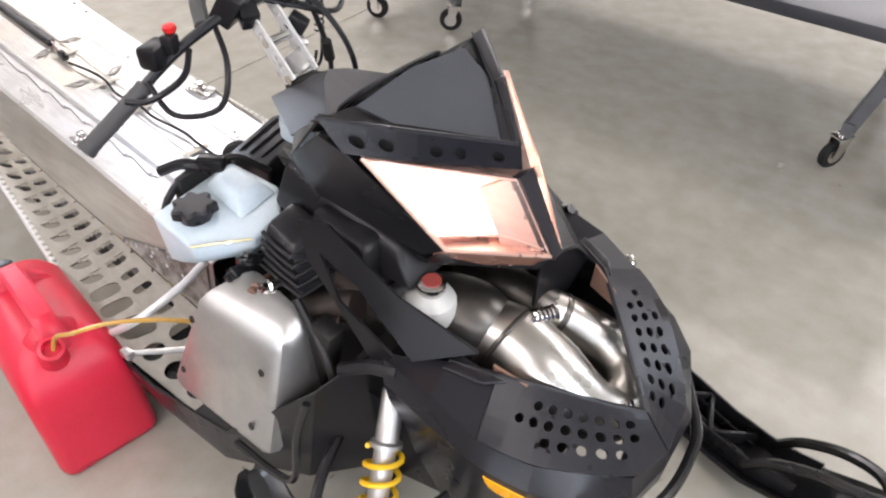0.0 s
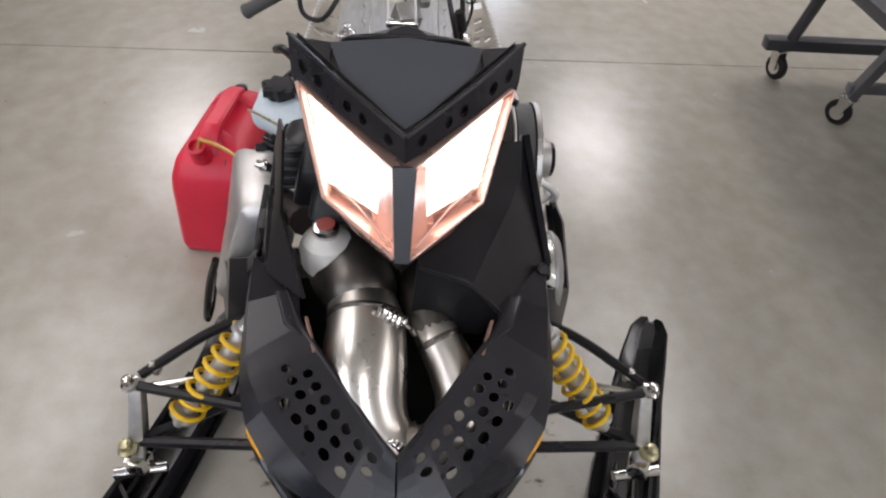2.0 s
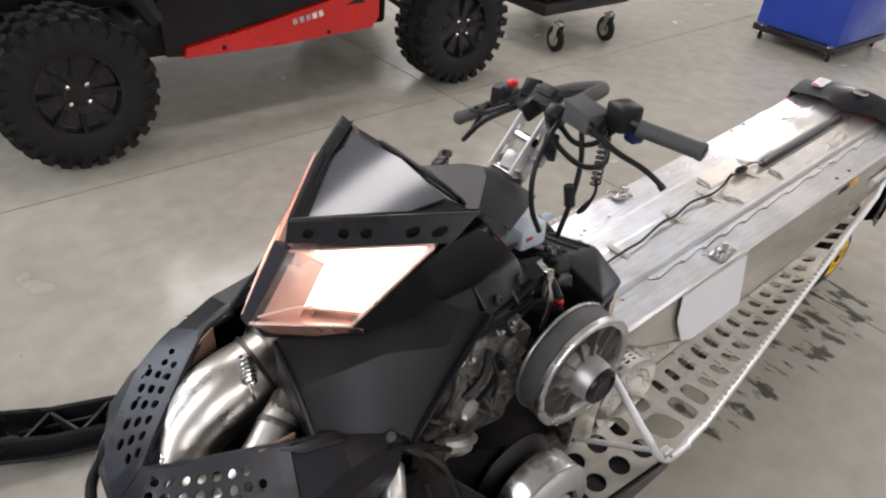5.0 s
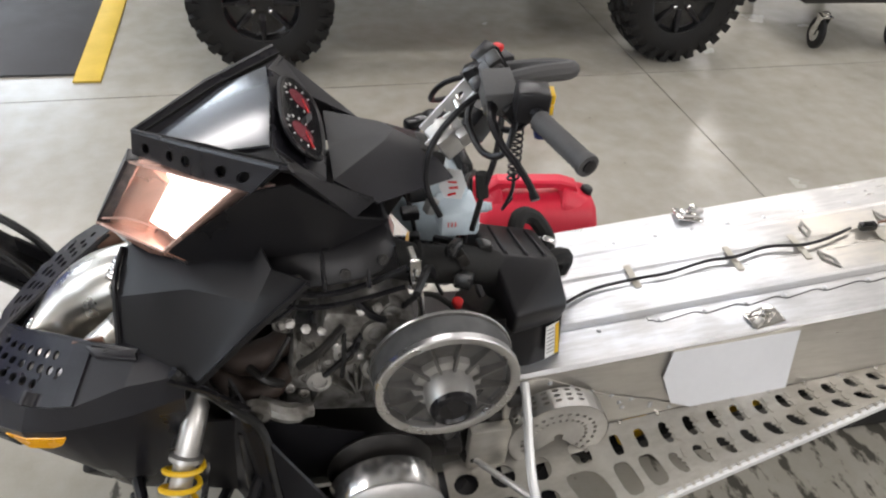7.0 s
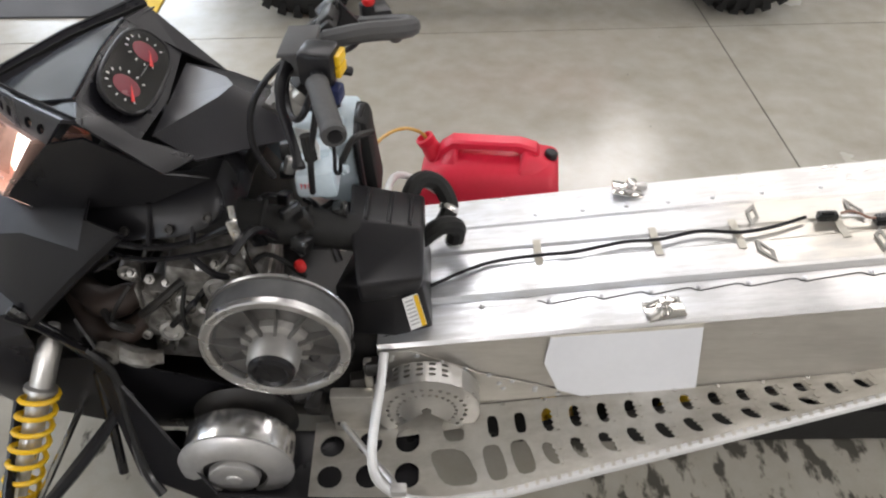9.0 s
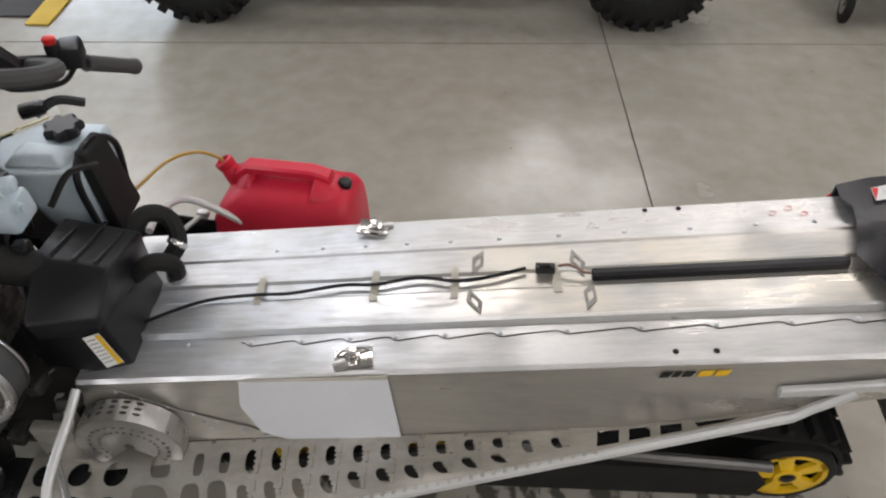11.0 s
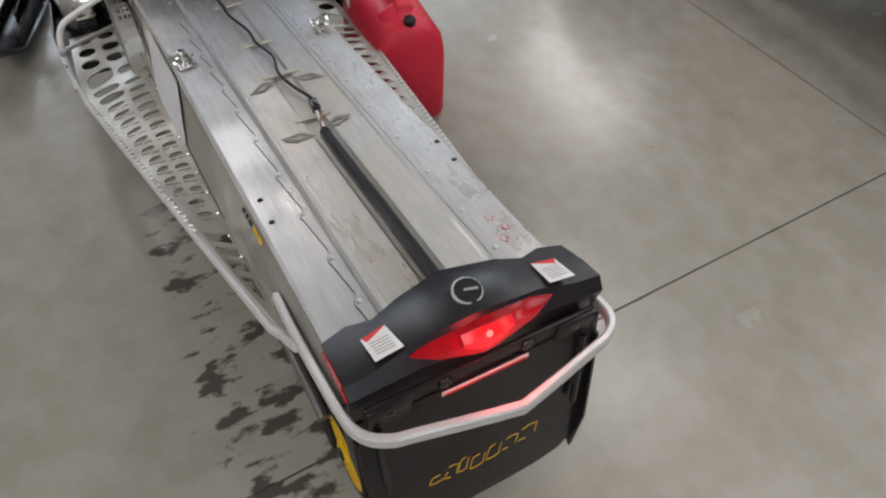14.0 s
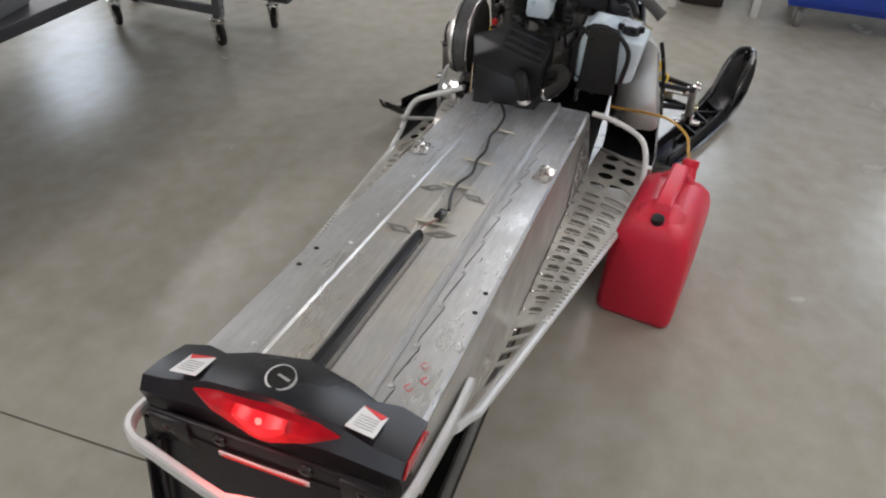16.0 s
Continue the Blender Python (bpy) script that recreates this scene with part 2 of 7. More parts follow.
    nose_drip.inputs[1].default_value = 0.29
    L.new(m2.outputs[0], nose_drip.inputs[0])
    L.new(nw.outputs["Fac"], nose_drip.inputs[2])
    th = N.new("ShaderNodeMath")
    th.operation = "MULTIPLY_ADD"
    th.inputs[1].default_value = 0.37
    L.new(mm.outputs[0], th.inputs[0])
    L.new(nose_drip.outputs[0], th.inputs[2])
    wet_shade = N.new("ShaderNodeMapRange")
    wet_shade.inputs["From Min"].default_value, wet_shade.inputs["From Max"].default_value = 0.88, 0.95
    L.new(th.outputs[0], wet_shade.inputs["Value"])
    xw = N.new("ShaderNodeMix")
    xw.data_type = "RGBA"
    xw.inputs["B"].default_value = (0.034, 0.032, 0.026, 1)
    L.new(xv.outputs["Result"], xw.inputs["A"])
    wf = N.new("ShaderNodeMath")
    wf.operation = "MULTIPLY"
    wf.inputs[1].default_value = 0.85
    L.new(wet_shade.outputs[0], wf.inputs[0])
    L.new(wf.outputs[0], xw.inputs["Factor"])
    L.new(xw.outputs["Result"], b.inputs["Base Color"])
    rw = N.new("ShaderNodeMix")
    rw.inputs[3].default_value = 0.16
    L.new(rough, rw.inputs[2])
    L.new(wet_shade.outputs[0], rw.inputs[0])
    L.new(rw.outputs[0], b.inputs["Roughness"])
    return m


def weave(name, col, col2, scale):
    """Plastic with a fine ribbed, fibre-like print."""
    m = mat(name, col, 0.34, 0, col2, 5, 120, 0.03, 0.06, 0.5)
    N, L = m.node_tree.nodes, m.node_tree.links
    w = N.new("ShaderNodeTexWave")
    w.wave_type, w.bands_direction = "BANDS", "DIAGONAL"
    w.inputs["Scale"].default_value = scale
    co = [n for n in N if n.bl_idname == "ShaderNodeTexCoord"][0]
    L.new(co.outputs["Object"], w.inputs["Vector"])
    bp = [n for n in N if n.bl_idname == "ShaderNodeBump"][0]
    bp.inputs["Strength"].default_value = 0.12
    L.new(w.outputs["Fac"], bp.inputs["Height"])
    return m


def stain_or_sheen(m, col, x, hx, sx, y, hy, sy, scale, amount):
    """A ragged-edged tint on a stretch of a surface: dried film, wiped oxide, painted sheen."""
    N, L = m.node_tree.nodes, m.node_tree.links
    b = N["Principled BSDF"]
    base = b.inputs["Base Color"].links[0].from_socket
    co = N.new("ShaderNodeTexCoord")
    sep = N.new("ShaderNodeSeparateXYZ")
    L.new(co.outputs["Object"], sep.inputs[0])
    noise = N.new("ShaderNodeTexNoise")
    noise.inputs["Scale"].default_value, noise.inputs["Detail"].default_value = scale, 6
    L.new(co.outputs["Object"], noise.inputs["Vector"])
    prev = N.new("ShaderNodeMapRange")
    prev.inputs["From Min"].default_value, prev.inputs["From Max"].default_value = 0.3, 0.6
    prev.inputs["To Min"].default_value, prev.inputs["To Max"].default_value = 0.25, amount
    L.new(noise.outputs["Fac"], prev.inputs["Value"])
    prev = prev.outputs[0]
    for sock, mid, half, soft in (("X", x, hx, sx), ("Y", y, hy, sy)):
        d = N.new("ShaderNodeMath")
        d.operation = "SUBTRACT"
        d.inputs[1].default_value = mid
        L.new(sep.outputs[sock], d.inputs[0])
        a = N.new("ShaderNodeMath")
        a.operation = "ABSOLUTE"
        L.new(d.outputs[0], a.inputs[0])
        r = N.new("ShaderNodeMapRange")
        r.inputs["From Min"].default_value, r.inputs["From Max"].default_value = half, half + soft
        r.inputs["To Min"].default_value, r.inputs["To Max"].default_value = 1, 0
        L.new(a.outputs[0], r.inputs["Value"])
        p = N.new("ShaderNodeMath")
        p.operation = "MULTIPLY"
        L.new(prev, p.inputs[0])
        L.new(r.outputs[0], p.inputs[1])
        prev = p.outputs[0]
    mx = N.new("ShaderNodeMix")
    mx.data_type = "RGBA"
    mx.inputs["B"].default_value = (*col, 1)
    L.new(base, mx.inputs["A"])
    L.new(prev, mx.inputs["Factor"])
    L.new(mx.outputs["Result"], b.inputs["Base Color"])


def scuffs(m, dust, amount, squash=(1.6, 26.0, 26.0), gloss=0.16):
    """Long rubbed streaks and patches of dry dust, which also dull the surface unevenly."""
    N, L = m.node_tree.nodes, m.node_tree.links
    b = N["Principled BSDF"]
    base, rough = b.inputs["Base Color"].links[0].from_socket, b.inputs["Roughness"].links[0].from_socket
    co = N.new("ShaderNodeTexCoord")
    mp = N.new("ShaderNodeMapping")
    mp.inputs["Scale"].default_value = squash
    L.new(co.outputs["Object"], mp.inputs["Vector"])
    streak, patch = N.new("ShaderNodeTexNoise"), N.new("ShaderNodeTexNoise")
    streak.inputs["Scale"].default_value, streak.inputs["Detail"].default_value, streak.inputs["Roughness"].default_value = 3.0, 6, 0.65
    patch.inputs["Scale"].default_value, patch.inputs["Detail"].default_value = 7.0, 7
    L.new(mp.outputs[0], streak.inputs["Vector"])
    L.new(co.outputs["Object"], patch.inputs["Vector"])
    both = N.new("ShaderNodeMath")
    both.operation = "ADD"
    L.new(streak.outputs["Fac"], both.inputs[0])
    L.new(patch.outputs["Fac"], both.inputs[1])
    fac = N.new("ShaderNodeMapRange")
    fac.inputs["From Min"].default_value, fac.inputs["From Max"].default_value, fac.inputs["To Max"].default_value = 0.88, 1.2, amount
    L.new(both.outputs[0], fac.inputs["Value"])
    mx = N.new("ShaderNodeMix")
    mx.data_type = "RGBA"
    mx.inputs["B"].default_value = (*dust, 1)
    L.new(base, mx.inputs["A"])
    L.new(fac.outputs[0], mx.inputs["Factor"])
    L.new(mx.outputs["Result"], b.inputs["Base Color"])
    dull = N.new("ShaderNodeMath")
    dull.operation = "MULTIPLY_ADD"
    dull.inputs[1].default_value = gloss / max(amount, 0.01)
    L.new(fac.outputs[0], dull.inputs[0])
    L.new(rough, dull.inputs[2])
    L.new(dull.outputs[0], b.inputs["Roughness"])


CONC = concrete()
JOINT = mat("joint_filler", (0.085, 0.08, 0.07), 0.8)
WALLP = mat("wall_paint", (0.55, 0.55, 0.52), 0.7, bump=0.02, scale=1.5)
CEILP = mat("ceiling_sheet", (0.7, 0.7, 0.68), 0.6, bump=0.02, scale=1.0)
ALU = mat("bare_aluminium", (0.64, 0.625, 0.6), 0.31, 0.74, (0.45, 0.453, 0.455), 3.5, 60, 0.08, 0.07, stretch=(0.6, 2.0, 2.0), lo=0.28, hi=0.76)
stain_or_sheen(ALU, (0.56, 0.51, 0.42), -0.75, 0.42, 0.2, 0.0, 0.1, 0.02, 6, 0.75)
# cool daylight sheen painted into the tunnel's front half
stain_or_sheen(ALU, (0.66, 0.7, 0.76), 0.3, 0.25, 0.3, 0.0, 0.2, 0.05, 9, 0.8)
scuffs(ALU, (0.4, 0.4, 0.39), 0.6)
ALUDUSTY = mat("dusty_aluminium", (0.62, 0.6, 0.55), 0.42, 0.8, (0.44, 0.42, 0.375), 4, 70, 0.06, 0.1)
ALUSIDE = mat("dull_aluminium", (0.6, 0.58, 0.54), 0.33, 0.85, (0.46, 0.445, 0.41), 3, 60, 0.05, 0.1, stretch=(0.5, 1, 3))
scuffs(ALUSIDE, (0.42, 0.4, 0.365), 0.55, (2.0, 2.0, 18.0), 0.12)
scuffs(ALUDUSTY, (0.36, 0.335, 0.285), 0.6, (3.0, 8.0, 8.0), 0.12)
RAILM = mat("painted_silver_tube", (0.66, 0.66, 0.65), 0.42, 0.35, (0.55, 0.55, 0.54), 4, 90, 0.03)
STEEL = mat("bright_steel", (0.72, 0.71, 0.69), 0.18, 1.0, (0.55, 0.53, 0.5), 6, 60, 0.03, 0.08)
CAST = mat("cast_aluminium", (0.56, 0.55, 0.53), 0.4, 0.75, (0.3, 0.29, 0.27), 9, 45, 0.25, 0.12)
PIPE = mat("polished_exhaust", (0.58, 0.56, 0.52), 0.34, 1.0, (0.5, 0.47, 0.42), 7, 40, 0.04, 0.08)
PIPED = mat("heat_stained_exhaust", (0.13, 0.12, 0.108), 0.4, 0.9, (0.06, 0.054, 0.048), 8, 40, 0.06, 0.1)
RUST = mat("rusty_pipe", (0.045, 0.03, 0.023), 0.65, 0.3, (0.022, 0.017, 0.015), 12, 60, 0.3)
SHIELD = mat("heat_shield", (0.62, 0.61, 0.59), 0.34, 0.9, (0.46, 0.45, 0.43), 3.5, 60, 0.05, 0.1)
scuffs(SHIELD, (0.46, 0.45, 0.43), 0.5, (4.0, 4.0, 4.0), 0.15)
BLK = mat("black_plastic", (0.0082, 0.008, 0.0092), 0.33, 0, (0.014, 0.0135, 0.015), 5, 220, 0.1, 0.12, 0.29)
BLKG = mat("grey_black_plastic", (0.0095, 0.0093, 0.0118), 0.3, 0, (0.016, 0.0153, 0.0188), 4, 240, 0.1, 0.08, 0.31)
BLKSH = mat("gloss_black", (0.006, 0.006, 0.007), 0.22, 0, (0.011, 0.011, 0.011), 6, 90, 0.03, 0.08)
BLKP = mat("moulded_black", (0.0075, 0.0073, 0.0085), 0.34, 0, (0.013, 0.0125, 0.014), 5, 200, 0.06, 0.08, 0.3)
DIALR = mat("red_dial_glow", (0.12, 0.01, 0.02), 0.3, 0, bump=0, emit=((1.0, 0.08, 0.14), 0.045))
CAPR = mat("dull_red_cap", (0.28, 0.055, 0.045), 0.4, 0, (0.2, 0.04, 0.035), 20, 90, 0.05)
BROWN = mat("brown_plastic", (0.22, 0.12, 0.085), 0.5, 0, (0.15, 0.085, 0.06), 9, 90, 0.05)
GOLD = mat("zinc_yellow_cap", (0.5, 0.46, 0.28), 0.3, 0.8, (0.35, 0.32, 0.2), 20, 90, 0.05)
DARK = mat("dark_metal", (0.012, 0.012, 0.0125), 0.45, 0.3, (0.026, 0.023, 0.02), 8, 90, 0.1)
RUB = mat("rubber", (0.009, 0.009, 0.009), 0.66, 0, (0.017, 0.0166, 0.0155), 8, 90, 0.25, 0.1, 0.25)
GRIP = mat("grip_rubber", (0.05, 0.05, 0.052), 0.7, 0, (0.075, 0.073, 0.07), 12, 200, 0.25)
HOODM = weave("hood_print", (0.018, 0.018, 0.021), (0.03, 0.029, 0.033), 90)
SCREEN = mat("smoked_screen", (0.045, 0.05, 0.06), 0.13, 0, (0.06, 0.064, 0.072), 3, 200, 0.02, 0.04, 0.7)
GAUGE = mat("gauge_face", (0.012, 0.012, 0.013), 0.1, 0, bump=0, spec=0.7)
REDP = mat("red_fuel_plastic", (0.68, 0.02, 0.058), 0.42, 0, (0.55, 0.012, 0.03), 3, 90, 0.05, 0.08)
REDG = mat("red_ink", (0.75, 0.02, 0.02), 0.5)
REDPAINT = mat("red_paint", (0.62, 0.015, 0.012), 0.3, 0, (0.5, 0.012, 0.01), 3, 90, 0.03, 0.06, coat=0.3)
YEL = mat("yellow_enamel", (0.8, 0.5, 0.012), 0.4, 0, (0.7, 0.42, 0.01), 6, 90, 0.05)
YELP = mat("yellow_floor_paint", (0.72, 0.5, 0.05), 0.6, 0, (0.6, 0.42, 0.05), 6, 60, 0.2)
AMB = mat("amber_reflector", (0.85, 0.4, 0.01), 0.25, 0, (0.75, 0.33, 0.01), 20, 200, 0.1)
REDR = mat("red_reflector", (0.55, 0.015, 0.015), 0.25, 0, (0.45, 0.012, 0.012), 20, 200, 0.1)
WHITE = mat("white_label", (0.78, 0.78, 0.77), 0.5, 0, (0.7, 0.7, 0.69), 5, 60, 0.02)
PAPER = mat("white_sheet", (0.7, 0.71, 0.73), 0.55, 0, (0.62, 0.63, 0.65), 3, 60, 0.04)
BOTTLE = mat("milky_bottle", (0.6, 0.6, 0.57), 0.35, 0, (0.48, 0.48, 0.44), 7, 90, 0.04)
TANK = mat("pale_blue_tank", (0.6, 0.68, 0.72), 0.35, 0, (0.4, 0.5, 0.56), 6, 90, 0.04)
BLUEG = mat("blue_plastic", (0.01, 0.02, 0.09), 0.4)
TAPE = mat("old_tape", (0.53, 0.5, 0.43), 0.5, 0, (0.42, 0.395, 0.33), 12, 90, 0.1)
# the dark brown mottle paints the engine's small shadows into the casting
ENG = mat("shade_mottled_casting", (0.36, 0.35, 0.33), 0.45, 0.6, (0.09, 0.082, 0.07), 22, 70, 0.4, 0.15, lo=0.38, hi=0.6)
RIMM = mat("turned_steel_rim", (0.66, 0.65, 0.64), 0.3, 0.95, (0.48, 0.475, 0.47), 12, 90, 0.05, 0.08)
BELT = mat("worn_belt", (0.09, 0.09, 0.09), 0.55, 0.1, (0.06, 0.06, 0.06), 20, 90, 0.1)
DRUM = mat("brushed_drum", (0.78, 0.77, 0.76), 0.2, 0.97, (0.66, 0.65, 0.64), 10, 80, 0.04, 0.06)
COVER = mat("cast_clutch_cover", (0.5, 0.49, 0.475), 0.42, 0.6, (0.34, 0.335, 0.325), 9, 60, 0.08, 0.1)
FACE = mat("grimy_clutch_face", (0.17, 0.166, 0.16), 0.42, 0.5, (0.085, 0.08, 0.073), 9, 60, 0.1, 0.1)
SMUDGE = mat("glue_mark", (0.17, 0.165, 0.155), 0.5, 0.6, (0.37, 0.36, 0.33), 20, 90, 0.05)
FUELH = mat("fuel_line", (0.55, 0.32, 0.07), 0.3, 0, (0.42, 0.23, 0.05), 10, 90, 0.03)
GREYF = mat("grey_frame_paint", (0.14, 0.145, 0.155), 0.45, 0.2, (0.1, 0.1, 0.105), 5, 80, 0.08)
TABLET = mat("dark_table_top", (0.035, 0.036, 0.042), 0.4, 0.3, (0.055, 0.055, 0.06), 4, 80, 0.05)
CASTW = mat("caster_tread", (0.22, 0.22, 0.21), 0.6, 0, (0.14, 0.14, 0.13), 8, 90, 0.1)
MATM = mat("ribbed_mat", (0.028, 0.03, 0.035), 0.6, 0, (0.045, 0.045, 0.048), 6, 140, 0.4)
BLUEC = mat("blue_enamel", (0.012, 0.05, 0.36), 0.35, 0, (0.01, 0.035, 0.27), 4, 80, 0.03)
WHITEP = mat("white_enamel", (0.7, 0.7, 0.68), 0.4)
REFL = mat("lamp_reflector", (0.8, 0.58, 0.5), 0.3, 0.6, (0.7, 0.46, 0.38), 9, 60, 0.05)
SKIRT = mat("copper_lip", (0.34, 0.17, 0.12), 0.25, 0.2, (0.24, 0.12, 0.085), 9, 60, 0.03)
LENS = clear("lamp_lens", (0.97, 0.9, 0.86), 0.13, 0.12)
BULB = glow("headlamp_glow", (1.0, 0.9, 0.83), 9.0)
TAILR = mat("tail_lens", (0.36, 0.006, 0.012), 0.14, 0, (0.22, 0.004, 0.008), 45, 160, 0.15, 0.05, 0.22, emit=((1.0, 0.015, 0.04), 0.09))
TAILB = glow("tail_bulb", (1.0, 0.36, 0.3), 1.5)
TAILC = mat("tail_lens_lit", (0.45, 0.01, 0.015), 0.14, 0, (0.25, 0.006, 0.01), 45, 160, 0.15, 0.05, 0.22, emit=((1.0, 0.05, 0.06), 0.42))
LINEG = mat("pale_print", (0.4, 0.4, 0.4), 0.5)
TUBEL = glow("tube_light", (1.0, 0.96, 0.88), 2.0)
DAY = glow("daylight_pane", (0.8, 0.91, 1.0), 10.5)

# ---- the large structure ----
X0, X1, Y0, Y1, ZC = -11.0, 8.0, -10.0, 8.5, 4.4


def slab(name, c, s, m, kind="structure", label=""):
    bm = bmesh.new()
    box(bm, c, s)
    return part(name, bm, m, None, label, 0, kind=kind)


# the floor: slabs of one pour, parted by saw-cut joints
JX, JY, G = (-6.85, -0.905, 5.04), (-8.1, -2.185, 3.75), 0.0035
bm = bmesh.new()
xs, ys = [X0 - 0.4, *JX, X1 + 0.4], [Y0 - 0.4, *JY, Y1 + 0.4]
for i in range(len(xs) - 1):
    for j in range(len(ys) - 1):
        a, b = xs[i] + (G if i else 0), xs[i + 1] - (G if i < len(xs) - 2 else 0)
        c, d = ys[j] + (G if j else 0), ys[j + 1] - (G if j < len(ys) - 2 else 0)
        box(bm, ((a + b) / 2, (c + d) / 2, -0.06), (b - a, d - c, 0.12))
bmesh.ops.rotate(bm, verts=bm.verts, cent=(-0.955, -2.2, 0), matrix=rz(1.9))
floor = part("floor", bm, CONC, None, "polished grey concrete floor with saw-cut joints, damp spots and painted shade", 0, kind="structure")
slab("floor_joint_bed", ((X0 + X1) / 2, (Y0 + Y1) / 2, -0.066), (X1 - X0, Y1 - Y0, 0.125), JOINT, label="dark filler in the floor joints")
slab("ceiling", ((X0 + X1) / 2, (Y0 + Y1) / 2, ZC + 0.1), (X1 - X0 + 0.4, Y1 - Y0 + 0.4, 0.2), CEILP, label="plain pale ceiling")


def wall_with_windows(name, along, at, lo, hi, spans, z0, z1):
    """A wall with openings through it, and a bright pane set in each."""
    def put(bm, a, b, c, d, t):
        if along == "x":
            box(bm, ((a + b) / 2, at, (c + d) / 2), (b - a, t, d - c))
        else:
            box(bm, (at, (a + b) / 2, (c + d) / 2), (t, b - a, d - c))
    bm = bmesh.new()
    cuts = [lo, *[v for sp in spans for v in sp], hi]
    for k in range(0, len(cuts), 2):
        put(bm, cuts[k], cuts[k + 1], 0, ZC, 0.2)
    for w0, w1 in spans:
        put(bm, w0, w1, 0, z0, 0.2)
        put(bm, w0, w1, z1, ZC, 0.2)
    part(name, bm, WALLP, None, "plain painted wall with high windows", 0, kind="structure")
    for w0, w1 in spans:
        bm = bmesh.new()
        put(bm, w0, w1, z0, z1, 0.02)
        part("window_" + name[5:], bm, DAY, None, "high window with cool daylight behind it", 0, kind="structure")


wall_with_windows("wall_north", "x", Y1 + 0.1, X0 - 0.2, X1 + 0.2, [(5.75, 7.2)], 2.5, 4.1)
wall_with_windows("wall_south", "x", Y0 - 0.1, X0 - 0.2, X1 + 0.2, [(4.2, 7.4)], 2.3, 4.1)
wall_with_windows("wall_west", "y", X0 - 0.1, Y0, Y1, [(-0.4, 2.2)], 2.3, 3.8)
wall_with_windows("wall_east", "y", X1 + 0.1, Y0, Y1, [(-6.3, -3.7), (-1.3, 1.5)], 2.9, 4.25)


def ceiling_light():
    t = thing("ceiling_light", "long white shop tube light on the ceiling, some of them added fill", "ceiling light", "ceiling lights")
    bm = bmesh.new()
    prism(bm, [(-1.2, -0.6, 0), (-1.2, 0.6, 0), (-1.2, 0.45, 0.09), (-1.2, -0.45, 0.09)], (2.4, 0, 0))
    part("housing", bm, WHITEP, t)
    bm = bmesh.new()
    box(bm, (0, 0, -0.012), (2.3, 1.1, 0.02), bev=0.006)
    part("diffuser", bm, TUBEL, t)
    return t


def tube_lamp(x, y, power=100.0):
    """The light of one fixture."""
    d = bpy.data.lights.new("tube_lamp", "AREA")
    d.shape, d.size, d.size_y, d.energy, d.color = "RECTANGLE", 2.3, 1.1, power, (1.0, 0.98, 0.95)
    new("tube_lamp", d).matrix_basis = pose(x, y, ZC - 0.12)


lamp = ceiling_light()
lamp.matrix_basis = pose(-6.4, -2.9, ZC - 0.092)
# the two at x 4.6 are unseen fill lights, added to brighten the nose
for x, y, power in ((-2.1, -3.1, 40), (0.9, -2.95, 56), (-1.4, -6.4, 112), (-6.7, 2.9, 112), (-2.3, 2.4, 60), (-6.8, -8.6, 112), (-3.5, 5.9, 112), (1.5, 6.3, 112), (4.6, 5.6, 112), (4.6, -5.6, 112), (5.2, -0.1, 62)):
    copy_thing(lamp, pose(x, y, ZC - 0.092))
    tube_lamp(x, y, power)
tube_lamp(-6.4, -2.9)

# ---- the snowmobile ----
sled = thing("snowmobile", "stripped black snowmobile with bare aluminium tunnel and lit headlights", "snowmobile")


def ze(x):
    """Height of the tunnel's top edge at x."""
    return 0.571 - 0.119 * x


def T(x, y, h=0.0):
    """A point h above the tunnel's top."""
    return V((x + 0.118 * h, y, ze(x) + 0.993 * h))


# tunnel: a folded sheet with pressed ribs along it
TX0, TX1 = -1.2, 0.64
top = [(-0.24, -0.008), (-0.232, 0.0), (-0.152, 0.0), (-0.128, 0.001), (-0.12, 0.016), (-0.112, 0.016), (-0.107, 0.011), (-0.03, 0.013), (-0.022, 0.008),
       (0.022, 0.008), (0.03, 0.013), (0.107, 0.011), (0.112, 0.016), (0.12, 0.016), (0.128, 0.001), (0.152, 0.0), (0.232, 0.0), (0.24, -0.008)]
bm = bmesh.new()
rows = []
for x in steps(12, TX0, TX1):
    rows.append([bm.verts.new(T(x, y, h)) for y, h in top])
fs = [bm.faces.new((a[i], a[i + 1], b[i + 1], b[i])) for a, b in zip(rows, rows[1:]) for i in range(len(top) - 1)]
bmesh.ops.recalc_face_normals(bm, faces=fs)
bmesh.ops.solidify(bm, geom=fs, thickness=0.004)
tunnel = part("tunnel", bm, ALU, sled, "bare scuffed aluminium tunnel with pressed ribs and rivets", 9)


def zi(x):
    """Height of the running board's inner edge at x."""
    return float(np.interp(x, [-0.95, -0.8, -0.57, -0.1, 0.17, 0.42, 0.66], [0.545, 0.497, 0.437, 0.372, 0.345, 0.305, 0.275]))


def edge(x):
    """The running board's outer edge at x: width and height."""
    return float(np.interp(x, [-1.0, 0.42, 0.66], [0.272, 0.485, 0.49])), float(np.interp(x, [-1.0, 0.42, 0.66], [0.565, 0.272, 0.26]))


